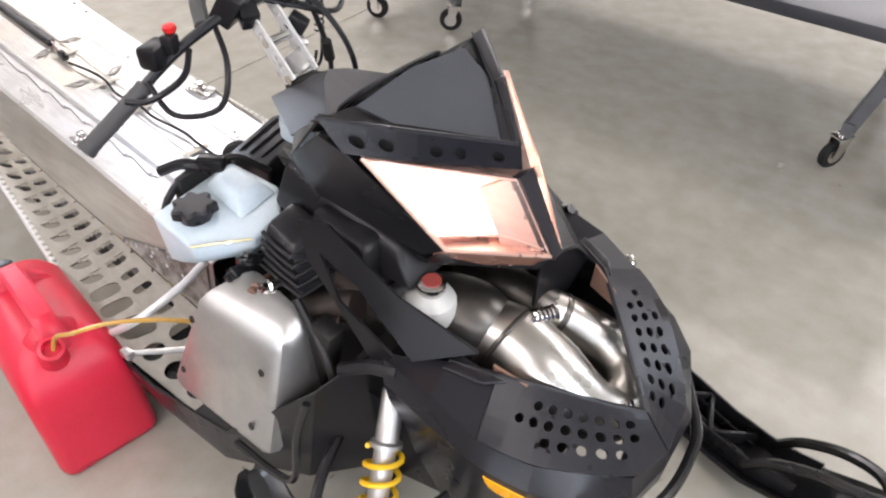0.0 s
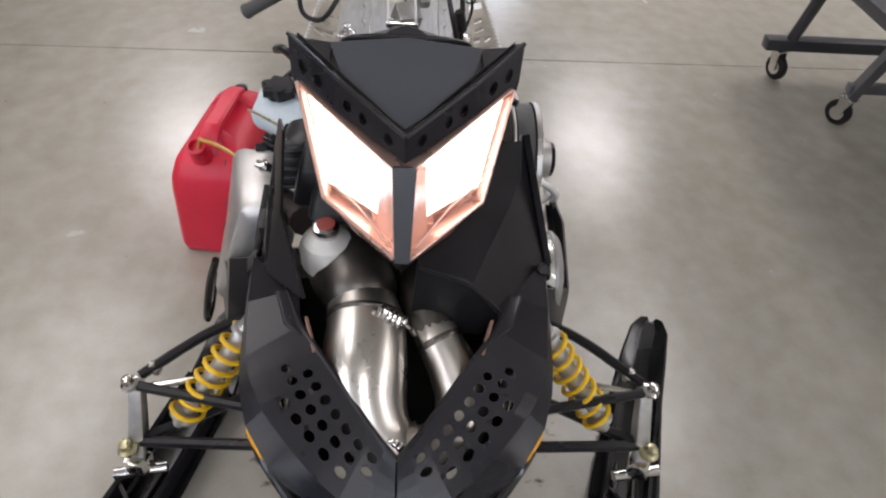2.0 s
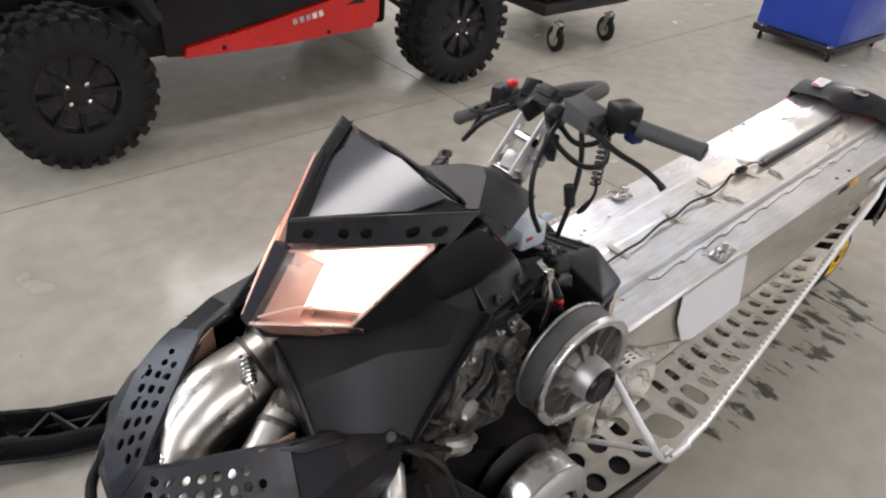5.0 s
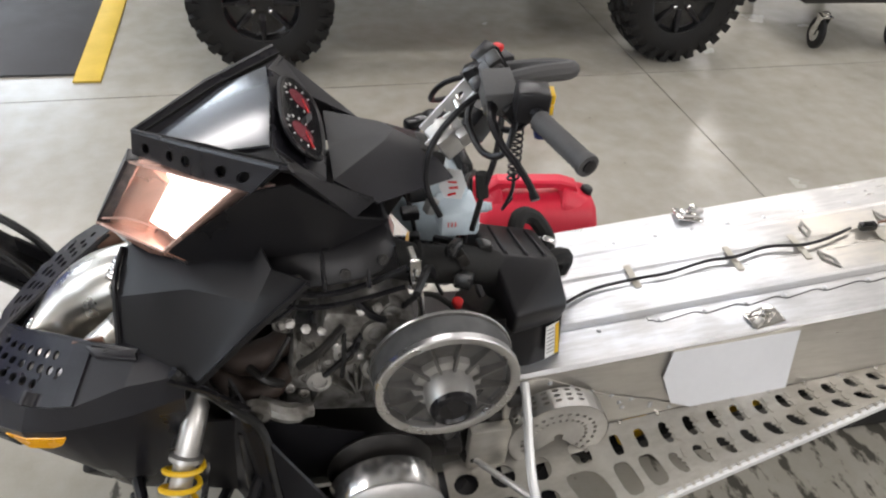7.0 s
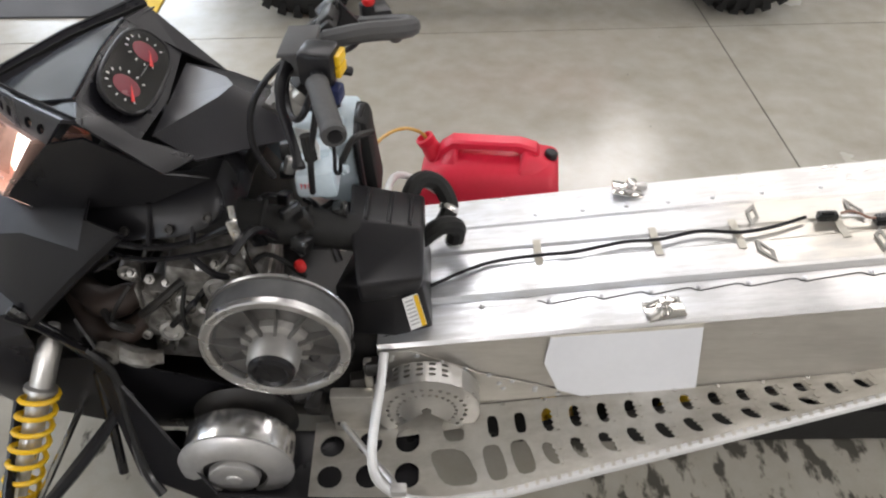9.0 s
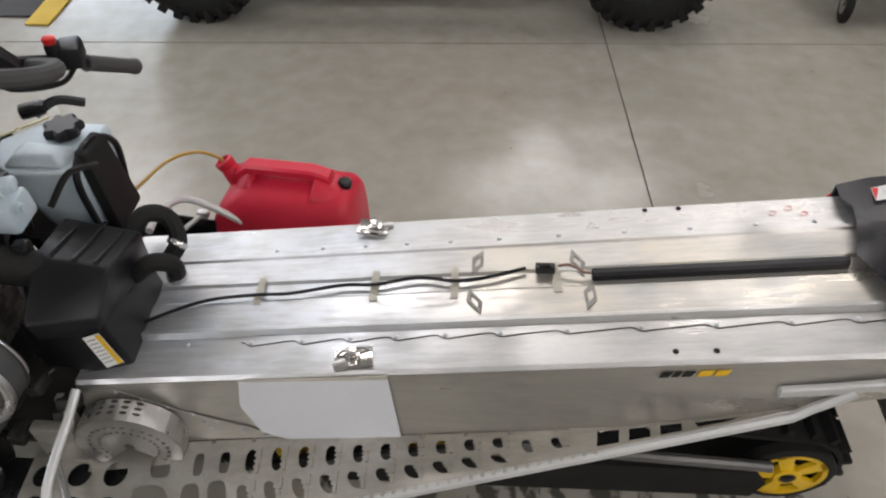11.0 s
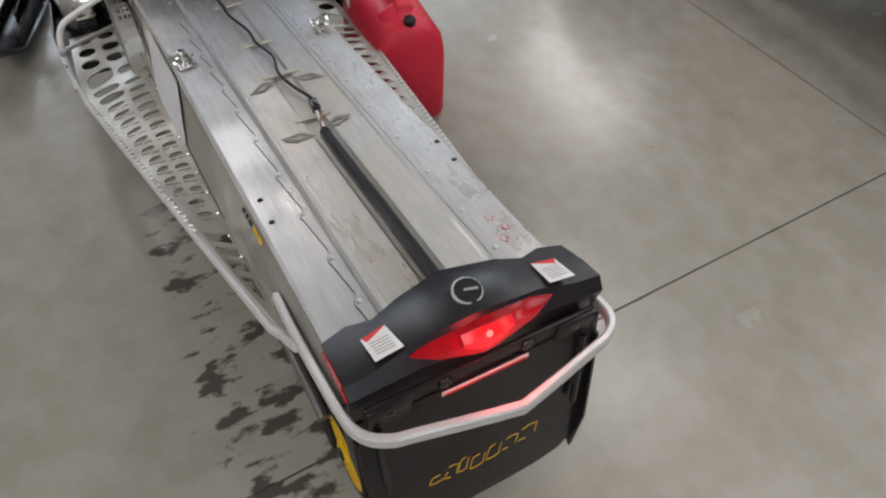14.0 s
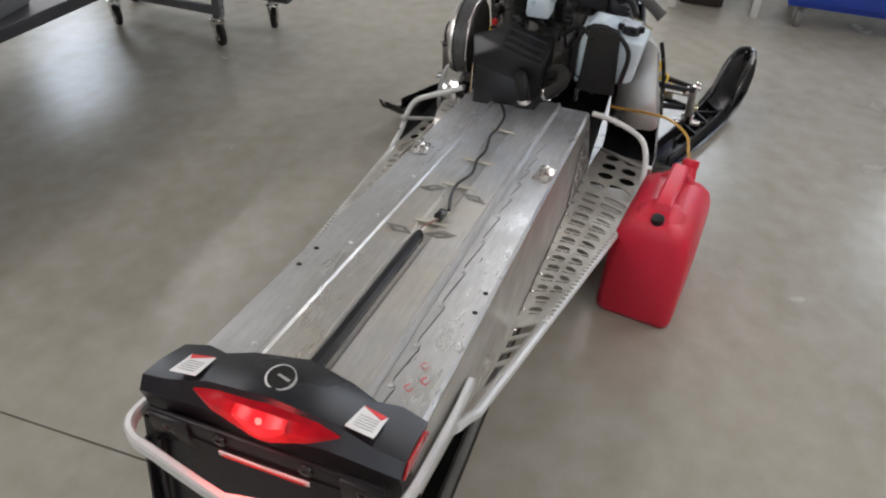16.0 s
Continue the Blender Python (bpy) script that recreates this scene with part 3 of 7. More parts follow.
for s in (1, -1):
    bm = bmesh.new()
    rows = []
    for x in steps(14, TX0, TX1):
        low = zi(x) if x > -0.95 else np.interp(x, [-1.2, -0.95], [0.62, 0.545])
        rows.append([bm.verts.new(p) for p in (V((x, s * 0.2405, ze(x) - 0.009)), V((x, s * 0.252, (ze(x) + low) / 2)), V((x, s * 0.268, low)))])
    fs = [bm.faces.new((a[i], a[i + 1], b[i + 1], b[i])) for a, b in zip(rows, rows[1:]) for i in range(2)]
    bmesh.ops.recalc_face_normals(bm, faces=fs)
    bmesh.ops.solidify(bm, geom=fs, thickness=0.003)
    part("tunnel_side", bm, ALUSIDE, sled, "dull aluminium tunnel side wall")

# lapped doubler plate: its edge hooks out round each rivet
SEAMX = [0.25, 0.13, 0.02, -0.085, -0.195, -0.316, -0.459, -0.616, -0.769, -0.92, -1.051]
wave = []
for xr in SEAMX:
    wave += [(xr + 0.022, 0.1435), (xr + 0.011, 0.146), (xr + 0.003, 0.1525), (xr - 0.008, 0.1555), (xr - 0.024, 0.153)]
wave.append((-1.12, 0.149))
for s in (1, -1):
    bm = bmesh.new()
    skin(bm, [[bm.verts.new(T(x, s * y, h)) for y, h in ((0.1295, 0.001), (0.1295, 0.0034), (w, 0.0034), (w, 0.0002))] for x, w in wave])
    part("doubler_plate", bm, ALU, sled, "lapped doubler plate with a scalloped riveted edge", 20)
    # dark strip that draws the shade in the gap under the plate's edge
    bm = bmesh.new()
    skin(bm, [[bm.verts.new(T(x, s * y, h)) for y, h in ((w - 0.0006, 0.0004), (w - 0.0006, 0.0016), (w + 0.0013, 0.0016), (w + 0.0013, 0.0004))] for x, w in wave])
    part("seam_shade", bm, DARK, sled, "thin dark line for the shade along the lapped edge")
bm = bmesh.new()
lathe(bm, (0, 0, 0), (0, 0, 1), [(0, 0.0065), (0.002, 0.0058), (0.0035, 0.003), (0.004, 0.001)], 10)
rivet = part("rivet", bm, ALU, sled)
rivet.matrix_basis = pose(*T(0.4, 0.147, 0.002), 0, 6.8, 0)
for s in (1, -1):
    for xr in SEAMX:
        share("rivet", rivet.data, pose(*T(xr - 0.004, s * 0.147, 0.0032), 0, 6.8, 0), sled)
bm = bmesh.new()
lathe(bm, (0, 0, 0), (0, 0, 1), [(0, 0.0068), (0.001, 0.0064), (0.0011, 0.001)], 12)
dot = part("bolt_hole", bm, RUB, sled, "open dark bolt hole in the tunnel top")
dot.matrix_basis = pose(*T(-0.679, 0.211, 0.0005), 0, 6.8, 0)
for x, y in ((-0.76, 0.213), (-0.679, -0.222), (-0.76, -0.222)):
    share("bolt_hole", dot.data, pose(*T(x, y, 0.0005), 0, 6.8, 0), sled)

# riveted gusset plates low on the tunnel's front end
def wall_y(x, z):
    """Half width of the tunnel's side at that height."""
    return 0.2405 + (0.268 - 0.2405) * min(1, max(0, (ze(x) - 0.009 - z) / (ze(x) - 0.009 - zi(x))))


for s in (1, -1):
    bm = bmesh.new()
    o = [(0.62, 0.49), (0.56, 0.488), (0.4, 0.415), (0.2, 0.36), (0.2, 0.345), (0.62, 0.3)]
    prism(bm, [(x, s * (wall_y(x, z) + 0.0015), z) for x, z in o], (0, s * 0.0025, 0))
    plate = part("gusset_plate", bm, ALUSIDE if s > 0 else ENG, sled, "riveted aluminium gusset plate" if s > 0 else "dark-mottled riveted gusset plate")
    for x, z in [(0.55 - 0.055 * k, 0.474 - 0.0205 * k) for k in range(7)] + [(0.5 - 0.075 * k, 0.38 - 0.006 * k) for k in range(4)] + [(0.44, 0.41), (0.36, 0.385)]:
        share("rivet", rivet.data, Matrix.Translation((x, s * (wall_y(x, z) + 0.004), z)) @ Matrix.Rotation(radians(-90 * s), 4, "X"), plate)

# seat latches on the tunnel
bm = bmesh.new()
box(bm, (0, 0, 0.004), (0.085, 0.055, 0.006), bev=0.002)
latch = part("seat_latch", bm, STEEL, sled, "small zinc seat latch bolted on the tunnel")
bm = bmesh.new()
lathe(bm, (0, 0, 0.006), (0, 0, 1), [(0, 0.018), (0.012, 0.017), (0.014, 0.009), (0.024, 0.009), (0.026, 0.013), (0.03, 0.012), (0.031, 0.001)], 14)
part("latch_post", bm, STEEL, latch)
bm = bmesh.new()
tube(bm, [(-0.036, -0.018, 0.008), (-0.02, -0.02, 0.016), (0.02, -0.018, 0.015), (0.038, -0.012, 0.007)], 0.003, 6)
box(bm, (0.03, 0.014, 0.012), (0.03, 0.016, 0.016), rz(20), 0.003)
part("latch_spring", bm, CAST, latch)
latch.matrix_basis = pose(*T(0.0, 0.205, 0.001), 0, 6.8, 8)
copy_thing(latch, pose(*T(0.0, -0.205, 0.001), 0, 6.8, 172))

# tape strips, glue marks and the tail light cable along the middle
for x, w in ((0.255, 0.085), (-0.025, 0.095), (-0.215, 0.1), (-0.45, 0.09)):
    bm = bmesh.new()
    for a, b in ((-w / 2, -0.03), (-0.03, 0.03), (0.03, w / 2)):
        prism(bm, [T(x - 0.009, a, 0.0142), T(x + 0.009, a, 0.0142), T(x + 0.009 + random.uniform(-0.003, 0.003), b, 0.0142), T(x - 0.009, b, 0.0142)], (0, 0, 0.0012))
    part("tape_strip", bm, TAPE, sled, "strip of old yellowed tape")
for x, y, a in ((-0.262, 0.062, 20), (-0.268, -0.06, -20), (-0.5, -0.045, 15), (-0.52, 0.06, -15)):
    bm = bmesh.new()
    o = [(0.042, 0), (0.008, 0.017), (-0.042, 0), (-0.008, -0.017)]
    i4 = [(0.02, 0), (0.004, 0.008), (-0.02, 0), (-0.004, -0.008)]
    c, q = T(x, y, 0.0146), rz(90 + a)
    for k in range(4):
        prism(bm, [c + q @ V((*o[k], 0)), c + q @ V((*o[(k + 1) % 4], 0)), c + q @ V((*i4[(k + 1) % 4], 0)), c + q @ V((*i4[k], 0))], (0, 0, 0.0009))
    part("glue_mark", bm, SMUDGE, sled)
bm = bmesh.new()
tube(bm, [T(x, y, h) for x, y, h in ((0.62, 0.13, 0.05), (0.55, 0.1, 0.022), (0.44, 0.05, 0.022), (0.36, 0.025, 0.022), (0.25, 0.018, 0.022), (0.17, 0.02, 0.024), (0.05, 0.0, 0.022), (-0.03, 0.003, 0.022), (-0.13, -0.012, 0.022),
                                     (-0.22, 0.004, 0.022), (-0.3, -0.004, 0.022), (-0.38, -0.026, 0.022))], 0.0044, 8)
part("tail_light_cable", bm, BLK, sled, "thin black cable taped along the tunnel")
bm = bmesh.new()
box(bm, T(-0.425, -0.018, 0.026), (0.046, 0.022, 0.02), ry(6.8) @ rz(-6), 0.004)
box(bm, T(-0.425, -0.018, 0.038), (0.028, 0.01, 0.007), ry(6.8) @ rz(-6), 0.003)
part("cable_connector", bm, BLKSH, sled, "black plug connector in the cable")
bm = bmesh.new()
tube(bm, [T(-0.455, -0.02, 0.03), T(-0.48, -0.016, 0.036), T(-0.51, 0.0, 0.028), T(-0.54, 0.0, 0.022)], 0.0035, 6)
part("red_wire", bm, BROWN, sled)
bm = bmesh.new()
tube(bm, [T(-0.455, -0.012, 0.028), T(-0.49, -0.006, 0.03), T(-0.54, 0.003, 0.022)], 0.0035, 6)
part("white_wire", bm, WHITE, sled)
bm = bmesh.new()
rows = []
for x in (-0.528, -0.535, -1.075, -1.08):
    w = 0.013 if x not in (-0.528, -1.08) else 0.009
    rows.append([bm.verts.new(T(x, y, h)) for y, h in ((-w, 0.008), (-w, 0.024), (-w * 0.5, 0.03), (w * 0.5, 0.03), (w, 0.024), (w, 0.008))])
skin(bm, rows)
part("cable_cover", bm, BLK, sled, "straight black plastic cable cover")

# chalk writing in red, kept as strokes
for x, y, a in ((-0.96, -0.185, 30), (-1.0, -0.2, -40), (-1.03, -0.178, 10)):
    bm = bmesh.new()
    tube(bm, [T(x, y, 0.0008), T(x - 0.013, y + 0.008, 0.0008), T(x - 0.02, y - 0.004, 0.0008), T(x - 0.008, y - 0.008, 0.0008)], 0.0011, 5, flat=0.5)
    part("chalk_stroke", bm, REDG, sled, "short red chalk stroke")

# protective sheet stuck on the tunnel's left wall, and a small two-tone badge
bm = bmesh.new()
prism(bm, [(0.253, 0.2475, 0.537), (0.262, 0.2585, 0.46), (0.225, 0.2725, 0.375), (0.168, 0.2755, 0.352), (-0.1, 0.2725, 0.374), (-0.078, 0.246, 0.566)], (0, 0.003, 0.0))
part("white_sheet", bm, PAPER, sled, "white paper sheet taped on the tunnel wall")
bm = bmesh.new()
prism(bm, [(0.253, 0.2465, 0.5395), (-0.078, 0.2455, 0.579), (-0.078, 0.246, 0.566), (0.253, 0.2475, 0.531)], (0, 0.0025, 0))
part("sheet_tape", bm, TAPE, sled)
for k, (xa, w, m) in enumerate(((-0.655, 0.018, DARK), (-0.679, 0.014, DARK), (-0.699, 0.02, DARK), (-0.729, 0.028, YEL), (-0.763, 0.026, YEL))):
    bm = bmesh.new()
    prism(bm, [(xa, 0.2445, ze(xa) - 0.024), (xa - w, 0.2445, ze(xa - w) - 0.024), (xa - w + 0.008, 0.2475, ze(xa - w) - 0.038), (xa + 0.008, 0.2475, ze(xa) - 0.038)], (0, 0.002, 0))
    part("badge_bar", bm, m, sled, smooth=0)


# running boards: cut-out tread, rolled edge, toe hoop
def slot(tall, teeth, lean=0.2, wide=0.22):
    """A tread slot, round in front; teeth: a serrated rear side."""
    pts = [(0.5 - wide * math.copysign(abs(math.cos(a)) ** 0.6, math.cos(a)), 0.5 + tall * math.copysign(abs(math.sin(a)) ** 0.6, math.sin(a))) for a in [2 * math.pi * (k + 0.5) / 12 for k in range(12)]]
    if teeth:
        pts = [(0.5 + wide * (0.95 if i % 2 else 0.5), 0.5 - tall * 0.9 + 1.8 * tall * i / 8) for i in range(9)]
        pts += [(0.5 - wide * c, 0.5 + tall * d) for c, d in ((-0.3, 1), (0.3, 0.96), (0.8, 0.6), (1, 0), (0.85, -0.6), (0.4, -0.96), (-0.2, -1))]
    return [(x + lean * (y - 0.5), y) for x, y in pts]


def running_board(s):
    x = 0.47
    cols = []
    while x > -0.47:
        cols.append(x)
        x -= 0.0635
    cols.append(x)
    bm = bmesh.new()
    for i in range(len(cols) - 1):
        xa, xb = cols[i], cols[i + 1]
        ya, za = edge(xa)
        yb, zb = edge(xb)
        quad = [(xa, s * 0.272, zi(xa)), (xb, s * 0.272, zi(xb)), (xb, s * yb, zb), (xa, s * ya, za)]
        if i == 0:
            quad = [(0.53, s * 0.272, zi(0.53)), (xb, s * 0.272, zi(xb)), (xb, s * yb, zb), (0.53, s * edge(0.53)[0], edge(0.53)[1])]
        w = (ya + yb) / 2 - 0.272
        if i < 3:
            holed(bm, quad, [0, 1], [0, 0.1, 0.45, 0.93, 1], lambda a, j: slot(0.38, False, 0.1, 0.2) if j == 1 else slot(0.44, False, 0.35, 0.36) if j == 2 else None, -0.004 * s)
        elif w > 0.1:
            holed(bm, quad, [0, 1], [0, 0.08, 0.5, 0.94, 1], lambda a, j: slot(0.37, True, 0.1, 0.22) if j == 1 else slot(0.34, True, 0.5, 0.24) if j == 2 else None, -0.004 * s)
            lips = ((0.13, 0.27), (0.31, 0.45), (0.55, 0.7), (0.74, 0.89))
        else:
            holed(bm, quad, [0, 1], [0, 0.1, 0.85, 1], lambda a, j: slot(0.3, True, 0.2, 0.2) if j == 1 else None, -0.004 * s)
            lips = ((0.3, 0.65),)
        # low pressed lips behind each slot
        for v0, v1 in lips if i >= 3 else ():
            q4 = [V(p) for p in quad]
            prism(bm, [bil(q4, u, v) for u, v in ((0.76, v0), (0.8, v1), (0.92, v1), (0.88, v0))], (0.003, 0, 0.007))
    # the narrow rear end with larger windows
    rear = [cols[-1], min(-0.53, cols[-1] - 0.005), -0.59, -0.598, -0.655, -0.663, -0.72, -0.735, -0.86, -0.95]
    for i in range(len(rear) - 1):
        xa, xb = rear[i], rear[i + 1]
        ya, za = edge(xa)
        yb, zb = edge(xb)
        quad = [(xa, s * 0.269, zi(xa)), (xb, s * 0.269, zi(xb)), (xb, s * yb, zb), (xa, s * ya, za)]
        if i in (1, 3, 5):
            holed(bm, quad, [0, 1], [0, 0.1, 0.92, 1], lambda a, j: [(0.2, 0.04), (0.98, 0.04), (0.8, 0.96), (0.02, 0.96)] if j == 1 else None, -0.004 * s)
        elif i == 7:
            holed(bm, quad, [0, 1], [0, 0.15, 0.85, 1], lambda a, j: [(0.06, 0.1), (0.5, 0.08), (0.9, 0.3), (0.5, 0.9), (0.06, 0.95)] if j == 1 else None, -0.004 * s)
        else:
            holed(bm, quad, [0, 1], [0, 1], lambda a, j: None, -0.004 * s)
    # front foot plate
    xa, xb = 0.53, 0.8
    quad = [(xb, s * 0.285, 0.255), (xa, s * 0.272, zi(xa)), (xa, s * edge(xa)[0], edge(xa)[1]), (xb, s * 0.47, 0.245)]
    holed(bm, quad, steps(3), [0, 0.15, 0.55, 0.95, 1], lambda a, j: disc(0.33, 14, 1, 1.1, 0.4) if j in (1, 2) else None, -0.004 * s)
    b = part("running_board", bm, ALUDUSTY, sled, "pale aluminium running board with toothed tread holes", 30)
    # rolled outer edge with a grip strip
    bm = bmesh.new()
    tube(bm, [V((x, s * (edge(x)[0] + 0.008), edge(x)[1] - 0.006)) for x in steps(9, 0.52, -0.93)] + [V((-0.97, s * 0.279, 0.566)), V((-1.01, s * 0.275, 0.592)), V((-1.04, s * 0.272, 0.615))], 0.0115, 8, smooth=False)
    part("edge_rail", bm, RAILM, b)
    bm = bmesh.new()
    for k in range(44):
        x = 0.5 - 1.05 * k / 44
        box(bm, (x, s * (edge(x)[0] + 0.006), edge(x)[1] + 0.006), (0.008, 0.011, 0.003), ry(11))
    part("edge_teeth", bm, ALUDUSTY, b, smooth=0)
    # small bolts along the inner flange
    bm = bmesh.new()
    lathe(bm, (0, 0, 0), (0, 0, 1), [(0, 0.006), (0.003, 0.005), (0.0035, 0.001)], 8)
    pin = part("flange_rivet", bm, STEEL, b)
    pin.matrix_basis = pose(0.45, s * 0.277, zi(0.45) + 0.004)
    for k in range(1, 12):
        x = 0.45 - 0.1 * k
        share("flange_rivet", pin.data, pose(x, s * 0.277, zi(x) + 0.004), b)
    # toe hoop
    bm = bmesh.new()
    if s > 0:
        pts = [(0.622, 0.262, 0.505), (0.628, 0.32, 0.475), (0.642, 0.41, 0.43), (0.644, 0.47, 0.395), (0.625, 0.496, 0.35), (0.56, 0.502, 0.29), (0.45, 0.496, 0.27)]
    else:
        pts = [(0.63, -0.25, 0.5), (0.64, -0.34, 0.48), (0.62, -0.44, 0.445), (0.57, -0.478, 0.4), (0.49, -0.49, 0.33), (0.44, -0.492, 0.285)]
    tube(bm, pts, 0.0108, 10)
    part("toe_hoop", bm, RAILM, sled, "bent silver tube toe hoop")
    # struts from the hoop's foot to the chassis
    bm = bmesh.new()
    cyl(bm, (0.59, s * 0.5, 0.335), (0.74, s * 0.3, 0.3), 0.008, seg=10)
    box(bm, (0.59, s * 0.5, 0.335), (0.035, 0.024, 0.024), bev=0.005)
    part("foot_strut", bm, ALU, sled)


for s in (1, -1):
    running_board(s)

def flat_bar(bm, pts, w, h):
    """A rounded flat bar swept level along a line."""
    line = glide(pts, 4)
    rings = []
    for i, p in enumerate(line):
        d = line[min(i + 1, len(line) - 1)] - line[max(i - 1, 0)]
        o = V((d.y, -d.x, 0)).normalized()
        rings.append([bm.verts.new(p + o * a * w / 2 + V((0, 0, b * h / 2))) for a, b in ((1, -0.7), (1, 0.7), (0.55, 1), (-0.55, 1), (-1, 0.7), (-1, -0.7), (-0.55, -1), (0.55, -1))])
    skin(bm, rings)


# rear bumper: a flat silver hoop
bm = bmesh.new()
pts = []
for s in (1, -1):
    half = [(-0.895, 0.262, 0.594), (-1.03, 0.266, 0.624), (-1.235, 0.264, 0.673), (-1.298, 0.251, 0.69), (-1.33, 0.216, 0.7), (-1.343, 0.17, 0.704), (-1.38, 0.02, 0.714)]
    pts += [(x, s * y, z) for x, y, z in (half if s > 0 else half[::-1])]
flat_bar(bm, pts, 0.016, 0.03)
part("rear_bumper", bm, RAILM, sled, "silver tubular rear bumper hoop")
# rear cap with tail light, labels and snow flap
half = [(-1.085, 0.0, 0.742), (-1.115, 0.1, 0.752), (-1.13, 0.155, 0.742), (-1.118, 0.2, 0.735), (-1.128, 0.25, 0.728)]
back = [(-1.235, 0.0, 0.802), (-1.235, 0.12, 0.79), (-1.235, 0.155, 0.776), (-1.24, 0.2, 0.766), (-1.24, 0.254, 0.757)]
low = [(-1.262, 0.0, 0.735), (-1.26, 0.12, 0.748), (-1.258, 0.155, 0.742), (-1.258, 0.2, 0.738), (-1.258, 0.252, 0.734)]
mid = [(a[0] * 0.4 + b[0] * 0.6, (a[1] + b[1]) / 2, max(a[2], b[2]) - 0.006) for a, b in zip(half, back)]
bot = [(-1.232, y, 0.62) for _, y, _ in low]
bm = bmesh.new()
grid = []
for line in (half, mid, back, low, bot):
    grid.append([bm.verts.new((x, -y, z)) for x, y, z in line[:0:-1]] + [bm.verts.new(p) for p in line])
fs = []
for a, b in zip(grid, grid[1:]):
    fs += [bm.faces.new((a[i], a[i + 1], b[i + 1], b[i])) for i in range(len(a) - 1)]
for e in (0, -1):
    fs.append(bm.faces.new([g[e] for g in grid] + [bm.verts.new((-1.12, 0.24 * (1 if e else -1), 0.63))]))
bmesh.ops.recalc_face_normals(bm, faces=fs)
bmesh.ops.solidify(bm, geom=fs, thickness=0.006)
cap = part("rear_cap", bm, BLKG, sled, "black moulded rear cap over the tunnel end")
# skirt behind the bumper with two recessed pads
bm = bmesh.new()
box(bm, (-1.262, 0, 0.665), (0.012, 0.47, 0.085), ry(-4), 0.005)
for s in (1, -1):
    box(bm, (-1.268, s * 0.19, 0.668), (0.014, 0.085, 0.07), ry(-4), 0.006)
part("rear_skirt", bm, BLK, cap)
for y, z in ((0.19, 0.68), (-0.19, 0.68), (0.085, 0.69), (-0.085, 0.69)):
    bm = bmesh.new()
    lathe(bm, (-1.272, y, z), (-1, 0, 0), [(0, 0.014), (0.004, 0.013), (0.005, 0.006), (0.002, 0.005)], 12)
    part("skirt_screw", bm, BLKSH, cap)
# tail lens: a long pointed wedge
bm = bmesh.new()
sec = []
for y, h, d in ((-0.14, -0.004, 0.002), (-0.095, 0.013, 0.008), (-0.045, 0.035, 0.012), (-0.02, 0.046, 0.014), (0, 0.05, 0.016), (0.02, 0.046, 0.014), (0.045, 0.035, 0.012), (0.095, 0.013, 0.008), (0.14, -0.004, 0.002)):
    z = 0.778 + 0.01 * (1 - abs(y) / 0.135)
    f = 1.0 if abs(y) < 0.1 else 0.12
    sec.append([bm.verts.new((-1.246 + (x + 1.246) * f, y, z - 0.004 + (zz - z + 0.004) * f)) for x, zz in ((-1.236, z + 0.003), (-1.246 - d * 0.6, z + 0.001), (-1.256 - d, z - h * 0.55), (-1.262 - d * 0.4, z - h * 1.15 - 0.006), (-1.25, z - h * 1.15 - 0.006))])
skin(bm, sec)
lens = part("tail_lens", bm, TAILR, cap, "lit red tail light lens", 25)
bm = bmesh.new()
sec = []
for y, h, d in ((-0.05, 0.012, 0.0105), (-0.025, 0.032, 0.0125), (0, 0.042, 0.0155), (0.025, 0.032, 0.0125), (0.05, 0.012, 0.0105)):
    z = 0.7785 + 0.01 * (1 - abs(y) / 0.135)
    sec.append([bm.verts.new((x - 0.002, y, zz)) for x, zz in ((-1.24, z), (-1.246 - d * 0.6, z), (-1.256 - d, z - h * 0.55), (-1.262 - d * 0.4, z - h * 1.1 - 0.004), (-1.25, z - h * 1.1 - 0.004))])
skin(bm, sec)
part("lit_lens_middle", bm, TAILC, cap, "brightly lit middle of the tail lens", 25)
bm = bmesh.new()
lathe(bm, (-1.2655, 0, 0.774), (-0.75, 0, 0.66), [(0, 0.0075), (0.002, 0.006), (0.0035, 0.003), (0.004, 0.001)], 16)
part("tail_bulb", bm, TAILB, cap, "bright bulb spot")
for s in (1, -1):
    bm = bmesh.new()
    prism(bm, [(-1.145, s * 0.2495, 0.724), (-1.234, s * 0.2535, 0.75), (-1.248, s * 0.252, 0.72), (-1.118, s * 0.247, 0.69)], (0, s * 0.004, 0))
    part("side_reflector", bm, REDR, cap, "red side reflector")
    bm = bmesh.new()
    c = V((-1.2, s * 0.17, 0.7765))
    u, w = V((-0.9, 0, 0.28)).normalized(), V((0, s, -0.12)).normalized()
    o = u.cross(w).normalized()
    o = o if o.z > 0 else -o
    def lab(pts, h):
        prism(bm, [c + u * a + w * b + o * h for a, b in pts], o * 0.0012)
    lab([(-0.033, -0.023), (0.034, -0.028), (0.037, 0.025), (-0.026, 0.025)], 0.0)
    part("warning_label", bm, WHITE, cap, "white warning label with red edge and fine lines")
    bm = bmesh.new()
    lab([(-0.032, -0.022), (-0.025, 0.023), (-0.012, 0.018)], 0.0014)
    part("label_red_edge", bm, REDG, cap)
    bm = bmesh.new()
    for k in range(5):
        lab([(-0.006 + 0.0075 * k, -0.018), (-0.0052 + 0.0075 * k, -0.018), (-0.0052 + 0.0075 * k, 0.017), (-0.006 + 0.0075 * k, 0.017)], 0.0014)
    part("label_line", bm, LINEG, cap)
bm = bmesh.new()
